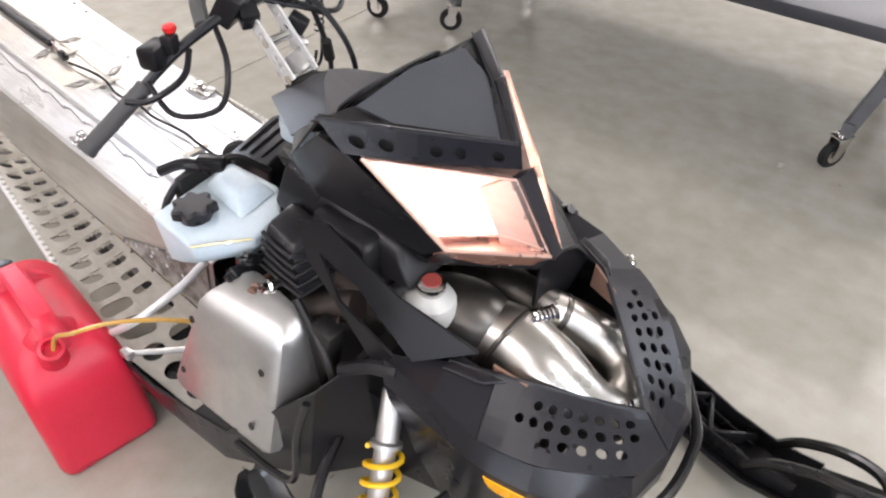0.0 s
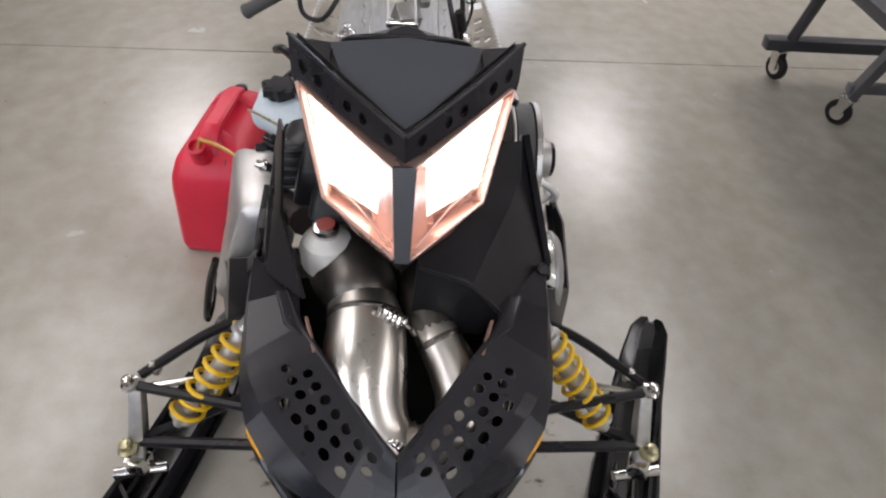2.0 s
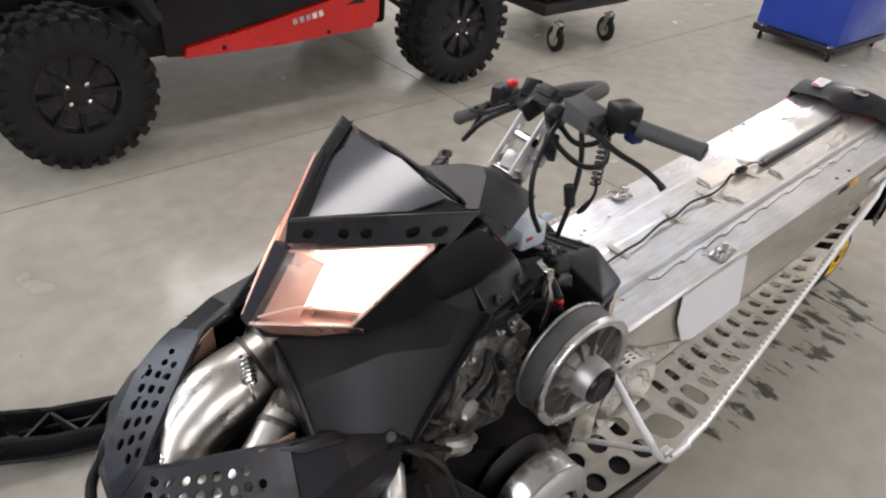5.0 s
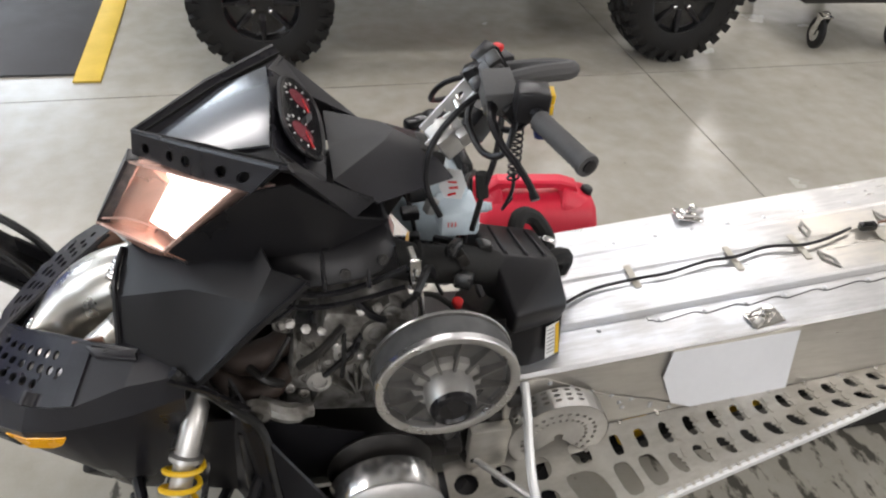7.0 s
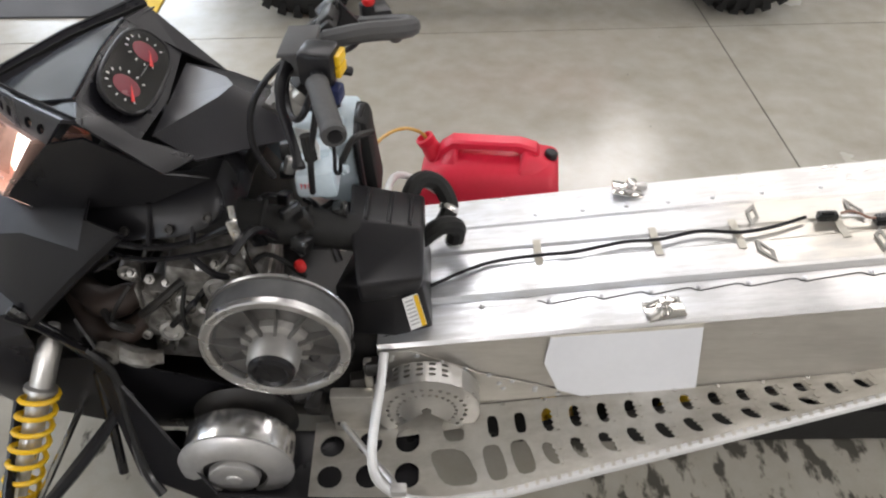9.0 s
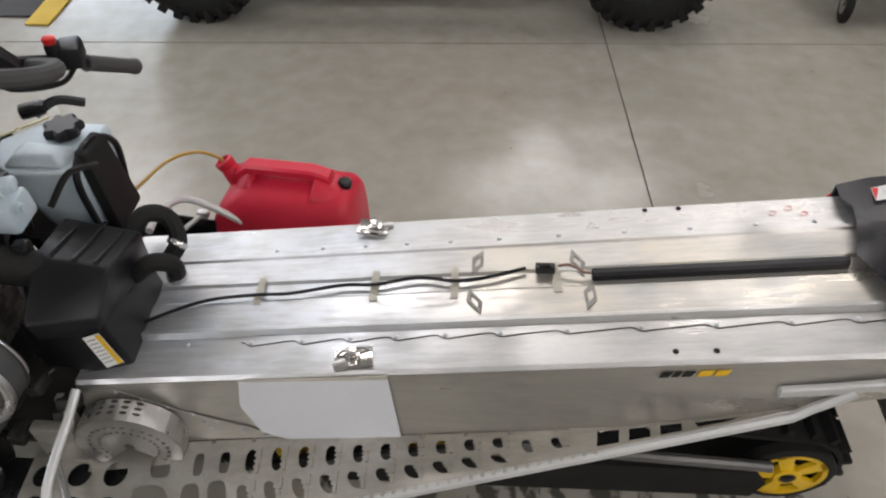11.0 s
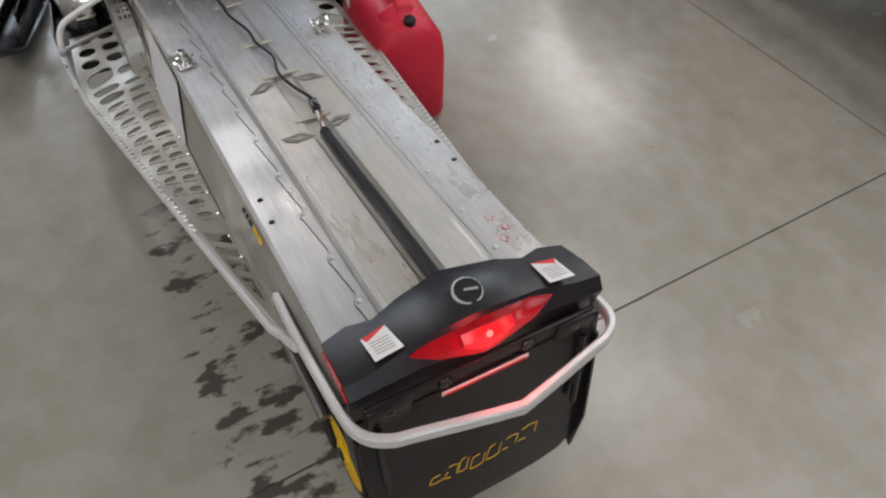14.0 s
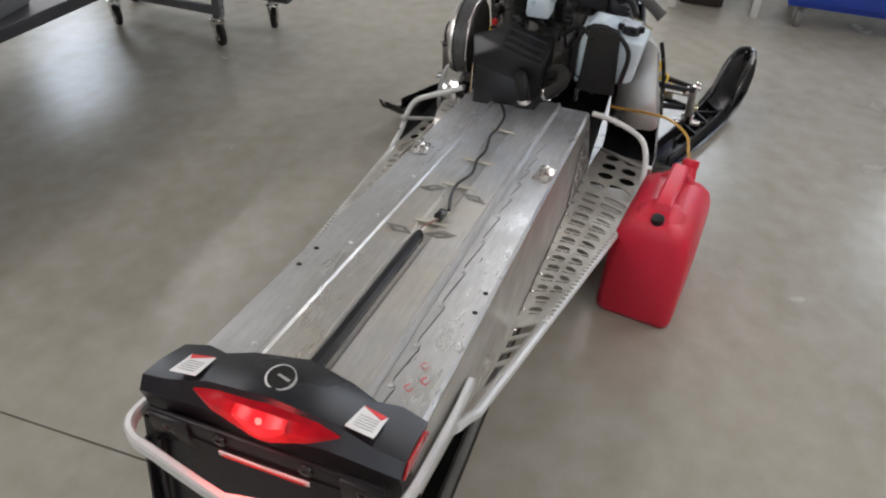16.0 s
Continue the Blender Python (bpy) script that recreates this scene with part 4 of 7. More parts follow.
box(bm, (-1.2735, 0, 0.65), (0.003, 0.18, 0.022), ry(-8))
part("reflective_strip", bm, WHITE, cap, "white strip with a red line")
bm = bmesh.new()
box(bm, (-1.2755, 0, 0.651), (0.002, 0.165, 0.006), ry(-8))
part("strip_red_line", bm, REDG, cap)
d = bpy.data.lights.new("tail_lamp", "POINT")
d.energy, d.color, d.shadow_soft_size = 0.9, (1.0, 0.06, 0.06), 0.03
new("tail_lamp", d).matrix_basis = pose(-1.33, 0.0, 0.775)
# round emblem as plain shapes
bm = bmesh.new()
eo, en = V((-1.188, 0, 0.8005)), V((-0.1, 0, 1)).normalized()
lathe(bm, eo, en, [(-0.006, 0.0275), (0.0008, 0.0275), (0.0012, 0.0265), (0.0013, 0.001)], 24)
part("emblem", bm, RAILM, cap, "round black and white emblem")
bm = bmesh.new()
e1, e2 = V((1, 0, 0.1)).normalized(), V((0, 1, 0))
prism(bm, [eo + en * 0.0016 + e1 * 0.0248 * math.cos(a) + e2 * (0.0248 * math.sin(a) - 0.0012) for a in [math.pi * k / 9 for k in range(18)]], en * 0.0006)
part("emblem_dark", bm, RUB, cap)
bm = bmesh.new()
prism(bm, [eo + en * 0.0024 + e1 * a + e2 * b for a, b in ((0.005, 0.004), (0.001, 0.007), (-0.006, -0.018), (-0.001, -0.02))], en * 0.0006)
part("emblem_bar", bm, LINEG, cap)

# snow flap
bm = bmesh.new()
rows = []
for k, z in enumerate((0.665, 0.55, 0.42, 0.29, 0.245)):
    x = -1.262 - 0.05 * (0.665 - z) / 0.39
    w = 0.258 if k < 3 else (0.248 if k == 3 else 0.2)
    rows.append([bm.verts.new((x - 0.012 * (1 - (y / 0.262) ** 2), y, z + (0.01 if abs(y) > 0.19 and k == 4 else 0))) for y in steps(8, -w, w)])
fs = [bm.faces.new((a[i], a[i + 1], b[i + 1], b[i])) for a, b in zip(rows, rows[1:]) for i in range(8)]
bmesh.ops.recalc_face_normals(bm, faces=fs)
bmesh.ops.solidify(bm, geom=fs, thickness=0.007)
flap = part("snow_flap", bm, BLK, sled, "black rubber snow flap with worn yellow outline marks")
for s in (1, -1):
    bm = bmesh.new()
    prism(bm, [(-1.19, s * 0.25, 0.62), (-1.28, s * 0.25, 0.62), (-1.3, s * 0.248, 0.5), (-1.322, s * 0.245, 0.36), (-1.324, s * 0.23, 0.24), (-1.265, s * 0.23, 0.295), (-1.215, s * 0.245, 0.45)], (0, s * 0.006, 0))
    part("flap_flange", bm, BLK, flap)
    bm = bmesh.new()
    for y in (0.215,):
        tube(bm, [(-1.278, s * y, 0.64), (-1.292, s * y, 0.55), (-1.308, s * (y - 0.005), 0.44)], 0.007, 6)
    part("flap_rib", bm, BLK, flap)
bm = bmesh.new()


def on_flap(y, z):
    return V((-1.2735 - 0.128 * (0.665 - z) - 0.012 * (1 - (y / 0.24) ** 2), y, z))


# a row of slanted outlined blocks, rubbed away in places
for y, w, lo, hi in ((0.13, 0.034, 0.397, 0.417), (0.094, 0.024, 0.395, 0.43), (0.066, 0.018, 0.397, 0.437), (0.04, 0.03, 0.388, 0.424), (0.002, 0.03, 0.392, 0.43), (-0.036, 0.032, 0.398, 0.43), (-0.076, 0.04, 0.399, 0.434)):
    corners = [(y, lo), (y - 0.008, hi), (y - 0.008 - w * 0.5, hi + 0.003), (y - 0.006 - w, hi - 0.002), (y - w, lo + 0.002), (y - w * 0.45, lo - 0.002), (y, lo)]
    for k, (p, q) in enumerate(zip(corners, corners[1:])):
        if (k + int(w * 1000)) % 4:
            tube(bm, [on_flap(*p), on_flap((p[0] + q[0]) / 2 + 0.001, (p[1] + q[1]) / 2), on_flap(*q)], 0.0009, 5, smooth=False)
part("yellow_mark", bm, YEL, flap, "worn thin yellow outline mark")

# track, drive and idler wheels under the tunnel
def belt_line(n=8):
    pts = [V((0.3, 0, 0.03)), V((-1.05, 0, 0.03))]
    pts += [V((-1.066 + 0.128 * math.cos(a), 0, 0.158 + 0.128 * math.sin(a))) for a in [math.radians(270 - 180 * k / n) for k in range(n + 1)]]
    pts += [V((-0.6, 0, 0.34)), V((0.2, 0, 0.375))]
    pts += [V((0.5 + 0.1 * math.cos(a), 0, 0.28 + 0.1 * math.sin(a))) for a in [math.radians(90 - 150 * k / 5) for k in range(6)]]
    return pts


bm = bmesh.new()
line = belt_line()
rows = []
for i, p in enumerate(line):
    d = (line[(i + 1) % len(line)] - line[i - 1]).normalized()
    o = V((-d.z, 0, d.x)) * -0.012
    rows.append([bm.verts.new(p + V((0, -0.2, 0))), bm.verts.new(p + V((0, 0.2, 0))), bm.verts.new(p + V((0, 0.2, 0)) - o), bm.verts.new(p + V((0, -0.2, 0)) - o)])
skin(bm, rows + [rows[0]], False)
track = part("track", bm, RUB, sled, "black rubber drive track with paddle lugs")
bm = bmesh.new()
for a, b in zip(line, line[1:] + line[:1]):
    L = (b - a).length
    for k in range(max(1, int(L / 0.07))):
        p = a + (b - a) * ((k + 0.5) / max(1, int(L / 0.07)))
        d = (b - a).normalized()
        o = V((d.z, 0, -d.x)) * -0.018
        q = Matrix((d, V((0, 1, 0)), d.cross(V((0, 1, 0))))).transposed()
        if p.z > 0.05:
            for y in (-0.15, -0.05, 0.05, 0.15):
                box(bm, p + V((0, y, 0)) + o, (0.014, 0.085, 0.04), q)
part("tread", bm, RUB, track, smooth=0, kind="stuff")
for s in (1, -1):
    bm = bmesh.new()
    prism(bm, [(-1.02, s * 0.212, 0.13), (-0.98, s * 0.212, 0.185), (-0.3, s * 0.212, 0.2), (0.2, s * 0.212, 0.16), (0.3, s * 0.212, 0.09), (0.1, s * 0.212, 0.06), (-1.0, s * 0.212, 0.06)], (0, s * 0.016, 0))
    part("slide_rail", bm, RUB, sled, "dark slide rail beside the track")
    bm = bmesh.new()
    cyl(bm, (-1.0, s * 0.235, 0.23), (-0.35, s * 0.25, 0.315), 0.014, seg=10)
    cyl(bm, (-0.36, s * 0.25, 0.31), (0.15, s * 0.22, 0.12), 0.02, seg=10)
    part("suspension_arm", bm, FACE, sled)
    wheel = None
    bm = bmesh.new()
    o = (-1.066, s * 0.185, 0.158)
    lathe(bm, o, (0, s, 0), [(0, 0.115), (0.004, 0.12), (0.03, 0.12), (0.034, 0.112), (0.034, 0.098), (0.02, 0.096), (0.0, 0.096)], 28, cap=False)
    wheel = part("idler_wheel", bm, RUB, sled, "black rubber idler wheel with yellow hub")
    bm = bmesh.new()
    q = [(o[0], o[1] + s * 0.03, o[2])]
    for k in range(5):
        a0 = 2 * math.pi * k / 5
        pts = [V((o[0] + r * math.cos(a), o[1] + s * 0.022, o[2] + r * math.sin(a))) for r, a in ((0.03, a0 - 0.45), (0.099, a0 - 0.22), (0.099, a0 + 0.22), (0.03, a0 + 0.45))]
        prism(bm, pts, (0, s * 0.012, 0))
    lathe(bm, V(o) + V((0, s * 0.018, 0)), (0, s, 0), [(0, 0.1), (0.016, 0.1), (0.016, 0.086), (0, 0.086)], 28, cap=False)
    lathe(bm, V(o) + V((0, s * 0.015, 0)), (0, s, 0), [(0, 0.034), (0.024, 0.034), (0.026, 0.022), (0.02, 0.02)], 18)
    part("hub", bm, YEL, wheel, "yellow plastic five-spoke hub")
    bm = bmesh.new()
    lathe(bm, V(o) + V((0, s * 0.03, 0)), (0, s, 0), [(0, 0.02), (0.012, 0.019), (0.016, 0.012), (0.017, 0.001)], 12)
    part("axle_cap", bm, BLK, wheel)
for x in (-0.55, -0.15, 0.2):
    bm = bmesh.new()
    for s in (1, -1):
        lathe(bm, (x, s * 0.15, 0.1), (0, s, 0), [(0, 0.06), (0.025, 0.06), (0.026, 0.02), (0.012, 0.018)], 18)
    cyl(bm, (x, -0.2, 0.1), (x, 0.2, 0.1), 0.012)
    part("bogie_wheel", bm, YEL if x > -0.3 else RUB, sled)


def mir(p, s):
    return (p[0], p[1] * s, p[2])


# ---- nose pan, hood pod and lamps ----
def creased(pts, n=4):
    """A line of straight stretches, cut into even steps."""
    p = [V(q) for q in pts]
    return [a.lerp(b, k / n) for a, b in zip(p, p[1:]) for k in range(n)] + [p[-1]]


LIP = creased([(1.73, 0, 0.578), (1.682, 0.046, 0.602), (1.636, 0.084, 0.626), (1.592, 0.12, 0.649), (1.548, 0.156, 0.67), (1.505, 0.19, 0.688)])
FOLD = creased([(1.792, 0, 0.503), (1.774, 0.112, 0.528), (1.705, 0.19, 0.566), (1.64, 0.252, 0.6), (1.585, 0.28, 0.62), (1.54, 0.295, 0.635)])
RIDGE = creased([(1.8, 0, 0.455), (1.79, 0.125, 0.482), (1.72, 0.236, 0.543), (1.65, 0.285, 0.567), (1.58, 0.307, 0.583), (1.53, 0.314, 0.595)])
KEEL = creased([(1.71, 0, 0.33), (1.69, 0.09, 0.33), (1.63, 0.165, 0.318), (1.57, 0.21, 0.302), (1.53, 0.24, 0.294), (1.5, 0.255, 0.292)])
bm = bmesh.new()
for s in (1, -1):
    rows = []
    for f, r, k in zip(FOLD, RIDGE, KEEL):
        q = [f, f * 0.5 + r * 0.5, r, r + V((-0.004, -0.006, -0.055)), r * 0.35 + k * 0.65 + V((0.004, 0.006, 0)), k]
        rows.append([bm.verts.new(mir(p, s)) for p in q])
    # on to the rear, past the shock's top
    for q in (((1.44, 0.302, 0.684), (1.44, 0.31, 0.655), (1.44, 0.318, 0.618), (1.438, 0.312, 0.565), (1.43, 0.295, 0.45), (1.44, 0.27, 0.3)), ((1.33, 0.306, 0.705), (1.33, 0.312, 0.685), (1.335, 0.318, 0.655), (1.34, 0.312, 0.6), (1.37, 0.302, 0.53), (1.38, 0.29, 0.45))):
        rows.append([bm.verts.new(mir(p, s)) for p in q])
    fs = [bm.faces.new((a[i], a[i + 1], b[i + 1], b[i])) for a, b in zip(rows, rows[1:]) for i in range(5)]
    deck = [bm.verts.new(mir(p, s)) for p in ((1.505, 0.19, 0.688), (1.42, 0.225, 0.694), (1.355, 0.262, 0.69))]
    side = [r[0] for r in rows[-3:]]
    fs += [bm.faces.new((deck[i], deck[i + 1], side[i + 1], side[i])) for i in range(2)]
    bmesh.ops.recalc_face_normals(bm, faces=fs)
    bmesh.ops.solidify(bm, geom=fs, thickness=0.005)
nose = part("nose_pan", bm, BLKG, sled, "dark grey plastic nose pan with drilled holes", 12)
for s in (1, -1):
    bm = bmesh.new()
    cells = np.linspace(0, 20, 12)
    def along(line, u):
        i = min(int(u), len(line) - 2)
        return V(line[i]).lerp(V(line[i + 1]), u - i)
    open_holes = {1: (1, 2), 2: (1, 2, 3), 3: (1, 2, 3), 4: (1, 2, 3), 5: (1, 2, 3), 6: (1, 2, 3), 7: (1, 2), 8: (2,)}
    for k in range(11):
        ua, ub = cells[k], cells[k + 1]
        quad = [mir(p, s) for p in (along(LIP, ua), along(LIP, ub), along(FOLD, ub), along(FOLD, ua))]
        if k == 0:
            quad[0] = (1.73, 0.0, 0.578)
            quad[3] = (1.792, 0.0, 0.503)
        holed(bm, quad, [0, 1], [0, 0.16, 0.38, 0.6, 0.82, 1], lambda i, j: disc(0.31, 14, 0.98, 1.0) if j in open_holes.get(k, ()) else None, -0.005 * s)
    bmesh.ops.remove_doubles(bm, verts=bm.verts, dist=0.0002)
    part("drilled_panel", bm, BLKG, nose, "grey plastic panel with rows of round holes", 25)
    # lip of the opening
    bm = bmesh.new()
    tube(bm, [mir(p, s) for p in LIP] + [mir((1.42, 0.225, 0.695), s)], 0.0065, 6, smooth=False)
    part("opening_lip", bm, BLK, nose)
    # reflector tucked under the ridge
    bm = bmesh.new()
    rows = []
    for k in range(9):
        p = along(RIDGE, 9.4 + 7.4 * k / 8) + V((-0.002, -0.003, -0.022))
        h = 0.034 * min(1, 0.25 + k / 4) * (1 if k < 7 else (8.4 - k) / 1.8)
        rows.append([bm.verts.new(mir(p + o, s)) for o in (V((0, 0, 0)), V((0.0022, 0.003, -0.002)), V((0.0014, 0.002, 0.002 - h)), V((-0.001, -0.002, -h)))])
    skin(bm, rows)
    part("amber_reflector", bm, AMB, nose, "amber side reflector strip")
    # bolted bracket and brown tab beside the opening
    bm = bmesh.new()
    hexa(bm, [mir(p, s) for p in ((1.53, 0.185, 0.678), (1.5, 0.225, 0.685), (1.42, 0.25, 0.692), (1.43, 0.2, 0.69))], [mir(p, s) for p in ((1.525, 0.188, 0.686), (1.498, 0.222, 0.692), (1.42, 0.247, 0.7), (1.43, 0.202, 0.7))], 0.003)
    bracket = part("bracket", bm, BLKG, nose)
    bm = bmesh.new()
    lathe(bm, mir((1.484, 0.205, 0.69), s), (0.2, 0, 1), [(0, 0.01), (0.003, 0.009), (0.0032, 0.004), (0.001, 0.0035)], 12)
    part("bracket_bolt", bm, DARK, bracket)
    bm = bmesh.new()
    hexa(bm, [mir(p, s) for p in ((1.56, 0.158, 0.632), (1.56, 0.166, 0.632), (1.49, 0.178, 0.645), (1.49, 0.17, 0.645))], [mir(p, s) for p in ((1.555, 0.158, 0.672), (1.555, 0.164, 0.672), (1.49, 0.184, 0.7), (1.49, 0.178, 0.7))], 0.001)
    part("brown_tab", bm, BROWN, nose, "brown tab beside the opening")
bm = bmesh.new()
half = [(1.83, 0.0, 0.425), (1.826, 0.06, 0.43), (1.816, 0.112, 0.441), (1.8, 0.143, 0.45), (1.775, 0.17, 0.462), (1.72, 0.222, 0.5), (1.69, 0.246, 0.512), (1.665, 0.262, 0.515)]
tube(bm, [mir(q, -1) for q in half[:0:-1]] + half, 0.0125, 10, 3)
part("front_bumper", bm, BLKSH, sled, "gloss black tubular front bumper")

# dark bulkhead that closes the engine bay below and behind
bm = bmesh.new()
hexa(bm, [(0.62, -0.27, 0.24), (0.62, 0.27, 0.24), (1.56, 0.22, 0.28), (1.56, -0.22, 0.28)], [(0.62, -0.27, 0.3), (0.62, 0.27, 0.3), (1.6, 0.25, 0.36), (1.6, -0.25, 0.36)], 0.01)
box(bm, (1.2, 0, 0.42), (0.05, 0.5, 0.25), bev=0.008)
part("bulkhead", bm, DARK, sled, "dark belly pan and bulkhead")
for s in (1, -1):
    bm = bmesh.new()
    shell(bm, [mir(p, s) for p in ((1.26, 0.27, 0.64), (1.215, 0.425, 0.59), (1.2, 0.47, 0.33), (1.28, 0.28, 0.26), (0.99, 0.49, 0.36), (0.97, 0.5, 0.25), (0.72, 0.515, 0.32), (0.72, 0.51, 0.24), (0.55, 0.508, 0.3), (0.55, 0.505, 0.25),
                                   (0.72, 0.3, 0.24), (1.19, 0.3, 0.25), (0.55, 0.28, 0.25))],
          [(0, 1, 2, 3), (1, 4, 5, 2), (4, 6, 7, 5), (6, 8, 9, 7), (2, 5, 7, 10, 11), (7, 9, 12, 10), (3, 2, 11)], 0.006)
    for v in bm.verts:
        if s < 0 and v.co.x > 1.15:
            v.co.y *= 0.92
        if s > 0 and v.co.x > 1.195 and v.co.y > 0.4:
            v.co = v.co + (V((-0.015, -0.1, -0.09)) if v.co.z > 0.5 else V((-0.02, -0.04, -0.05)))
        elif s > 0 and 0.96 < v.co.x < 1.05 and v.co.z > 0.3:
            v.co.z -= 0.06
    part("foot_well", bm, BLK, sled, "black plastic foot well panel")
    bm = bmesh.new()
    if s > 0:
        tube(bm, [(1.35, 0.3, 0.71), (1.26, 0.305, 0.6), (1.205, 0.315, 0.515), (1.185, 0.37, 0.4), (1.165, 0.425, 0.3), (1.13, 0.46, 0.25)], 0.012, 8)
        tube(bm, [(1.245, 0.3, 0.5), (1.235, 0.36, 0.37), (1.23, 0.41, 0.26)], 0.011, 8)
    else:
        tube(bm, [mir(p, s) for p in ((1.222, 0.42, 0.592), (1.21, 0.45, 0.5), (1.207, 0.474, 0.38), (1.14, 0.482, 0.345), (1.03, 0.492, 0.362))], 0.009, 6)
    part("well_guard", bm, BLKSH, sled)

for s in (1, -1):
    bm = bmesh.new()
    shell(bm, [mir(p, s) for p in ((1.43, 0.265, 0.3), (1.24, 0.285, 0.255), (0.98, 0.29, 0.25), (0.98, 0.285, 0.42), (1.22, 0.285, 0.52), (1.37, 0.29, 0.54))], [(0, 1, 4, 5), (1, 2, 3, 4)], 0.005)
    part("inner_fender", bm, BLK, sled, "black plastic inner fender")
# hood pod: brow, screen, dash, sides
for s in (1, -1):
    bm = bmesh.new()
    shell(bm, [mir(p, s) for p in ((1.398, 0, 1.0), (1.39, 0, 1.052), (1.26, 0.125, 1.085), (1.125, 0.232, 1.108), (1.175, 0.222, 1.05), (1.27, 0.135, 1.028), (1.345, 0, 1.034), (1.232, 0.118, 1.072), (1.11, 0.215, 1.094))],
          [(1, 6, 7, 2), (2, 7, 8, 3)], 0.006)
    bw = [mir(p, s) for p in ((1.398, 0.001, 1.0), (1.27, 0.135, 1.028), (1.26, 0.125, 1.085), (1.39, 0.001, 1.052), (1.175, 0.222, 1.05), (1.125, 0.232, 1.108))]
    for quad, us, cells in (([bw[0], bw[1], bw[2], bw[3]], [0, 0.12, 0.33, 0.5, 0.69, 0.72, 0.93, 1], (1, 3, 5)), ([bw[1], bw[4], bw[5], bw[2]], [0, 0.22, 0.52, 0.56, 0.86, 1], (1, 3))):
        holed(bm, quad, us, [0, 0.12, 0.68, 1], lambda i, j: disc(0.3, 12, 1.0, 1.15) if j == 1 and i in cells else None, -0.006 * s)
    brow = part("hood_brow", bm, BLKG, sled, "black plastic brow above the headlight")
    # added dark plate: keeps the headlight's glow out of the brow holes
    bm = bmesh.new()
    shell(bm, [mir(p, s) for p in ((1.378, 0.0, 1.003), (1.25, 0.122, 1.03), (1.243, 0.112, 1.08), (1.372, 0.0, 1.048), (1.158, 0.208, 1.05), (1.11, 0.215, 1.1))], [(0, 1, 2, 3), (1, 4, 5, 2)], 0.003)
    part("brow_light_block", bm, RUB, brow)
    # side of the pod
    bm = bmesh.new()
    shell(bm, [mir(p, s) for p in ((1.175, 0.222, 1.05), (1.345, 0.152, 0.878), (1.29, 0.15, 0.835), (1.05, 0.19, 0.885), (0.93, 0.17, 0.93), (1.0, 0.2, 0.965), (1.11, 0.22, 1.06))],
          [(0, 1, 2, 3), (0, 3, 5, 6), (3, 4, 5)], 0.005)
    part("pod_side", bm, BLK, sled, "black plastic side of the headlight pod")
    bm = bmesh.new()
    shell(bm, [mir(p, s) for p in ((1.11, 0.216, 1.09), (1.0, 0.2, 0.965), (0.95, 0.15, 0.968), (1.05, 0.16, 1.02), (1.135, 0.145, 1.095), (1.205, 0.15, 1.07))],
          [(0, 1, 2, 3), (0, 3, 4), (0, 4, 5)], 0.005)
    part("pod_shoulder", bm, BLK, sled)
    bm = bmesh.new()
    shell(bm, [mir(p, s) for p in ((1.245, 0.108, 1.066), (1.13, 0.14, 1.088), (1.1, 0.222, 1.086), (1.2, 0.16, 1.072))], [(0, 1, 2, 3)], 0.004)
    part("pod_gusset", bm, BLK, sled)
    # dash wing
    bm = bmesh.new()
    shell(bm, [mir(p, s) for p in ((1.03, 0, 1.0), (1.03, 0.13, 1.003), (0.95, 0.16, 0.966), (0.785, 0.075, 0.955), (0.92, 0.035, 1.026), (0.9, 0.0, 1.03), (0.83, 0, 0.99))],
          [(0, 1, 4, 5), (1, 2, 3, 4), (5, 4, 3, 6)], 0.005)
    part("dash_wing", bm, HOODM, sled, "dark ribbed dash panel behind the gauges")
    # headlight: body, lit reflector, lens
    q = [V(mir(p, s)) for p in ((1.487, 0.014, 0.853), (1.347, 0.152, 0.88), (1.205, 0.208, 1.046), (1.405, 0.02, 0.992))]
    nrm = (q[1] - q[0]).cross(q[3] - q[0]).normalized()
    if nrm.x < 0:
        nrm = -nrm
    def patch(bm, u0, u1, v0, v1, depth, bulge, nu=6, nv=6, slope=0.0):
        g = [[bm.verts.new(bil(q, u, v) + nrm * (depth - slope * (1 - u) + bulge * 16 * u * (1 - u) * v * (1 - v))) for u in steps(nu, u0, u1)] for v in steps(nv, v0, v1)]
        return [bm.faces.new((a[i], a[i + 1], b[i + 1], b[i])) for a, b in zip(g, g[1:]) for i in range(nu)]
    bm = bmesh.new()
    bmesh.ops.solidify(bm, geom=patch(bm, 0, 1, 0, 1, -0.03, -0.02, slope=0.09), thickness=0.004)
    head = part("headlight", bm, REFL, sled, "lit headlight with a copper-tinted reflector")
    bm = bmesh.new()
    cs = [bil(q, u, v) for u, v in ((0, 0), (1, 0), (1, 1), (0, 1))]
    for a, b in zip(cs, cs[1:] + cs[:1]):
        prism(bm, [a - nrm * 0.1, b - nrm * 0.1, b, a], (b - a).normalized().cross(nrm) * 0.004)
    part("lamp_rim", bm, REFL, head)
    bm = bmesh.new()
    bmesh.ops.solidify(bm, geom=patch(bm, 0.02, 0.96, 0.15, 0.97, -0.012, -0.012, slope=0.05), thickness=0.002)
    part("lit_bowl", bm, BULB, head, "glowing lamp bowl")
    bm = bmesh.new()
    bmesh.ops.solidify(bm, geom=patch(bm, 0.01, 0.99, 0.1, 1, -0.018, -0.012, slope=0.055), thickness=0.003)
    part("bowl_back", bm, REFL, head)
    bm = bmesh.new()
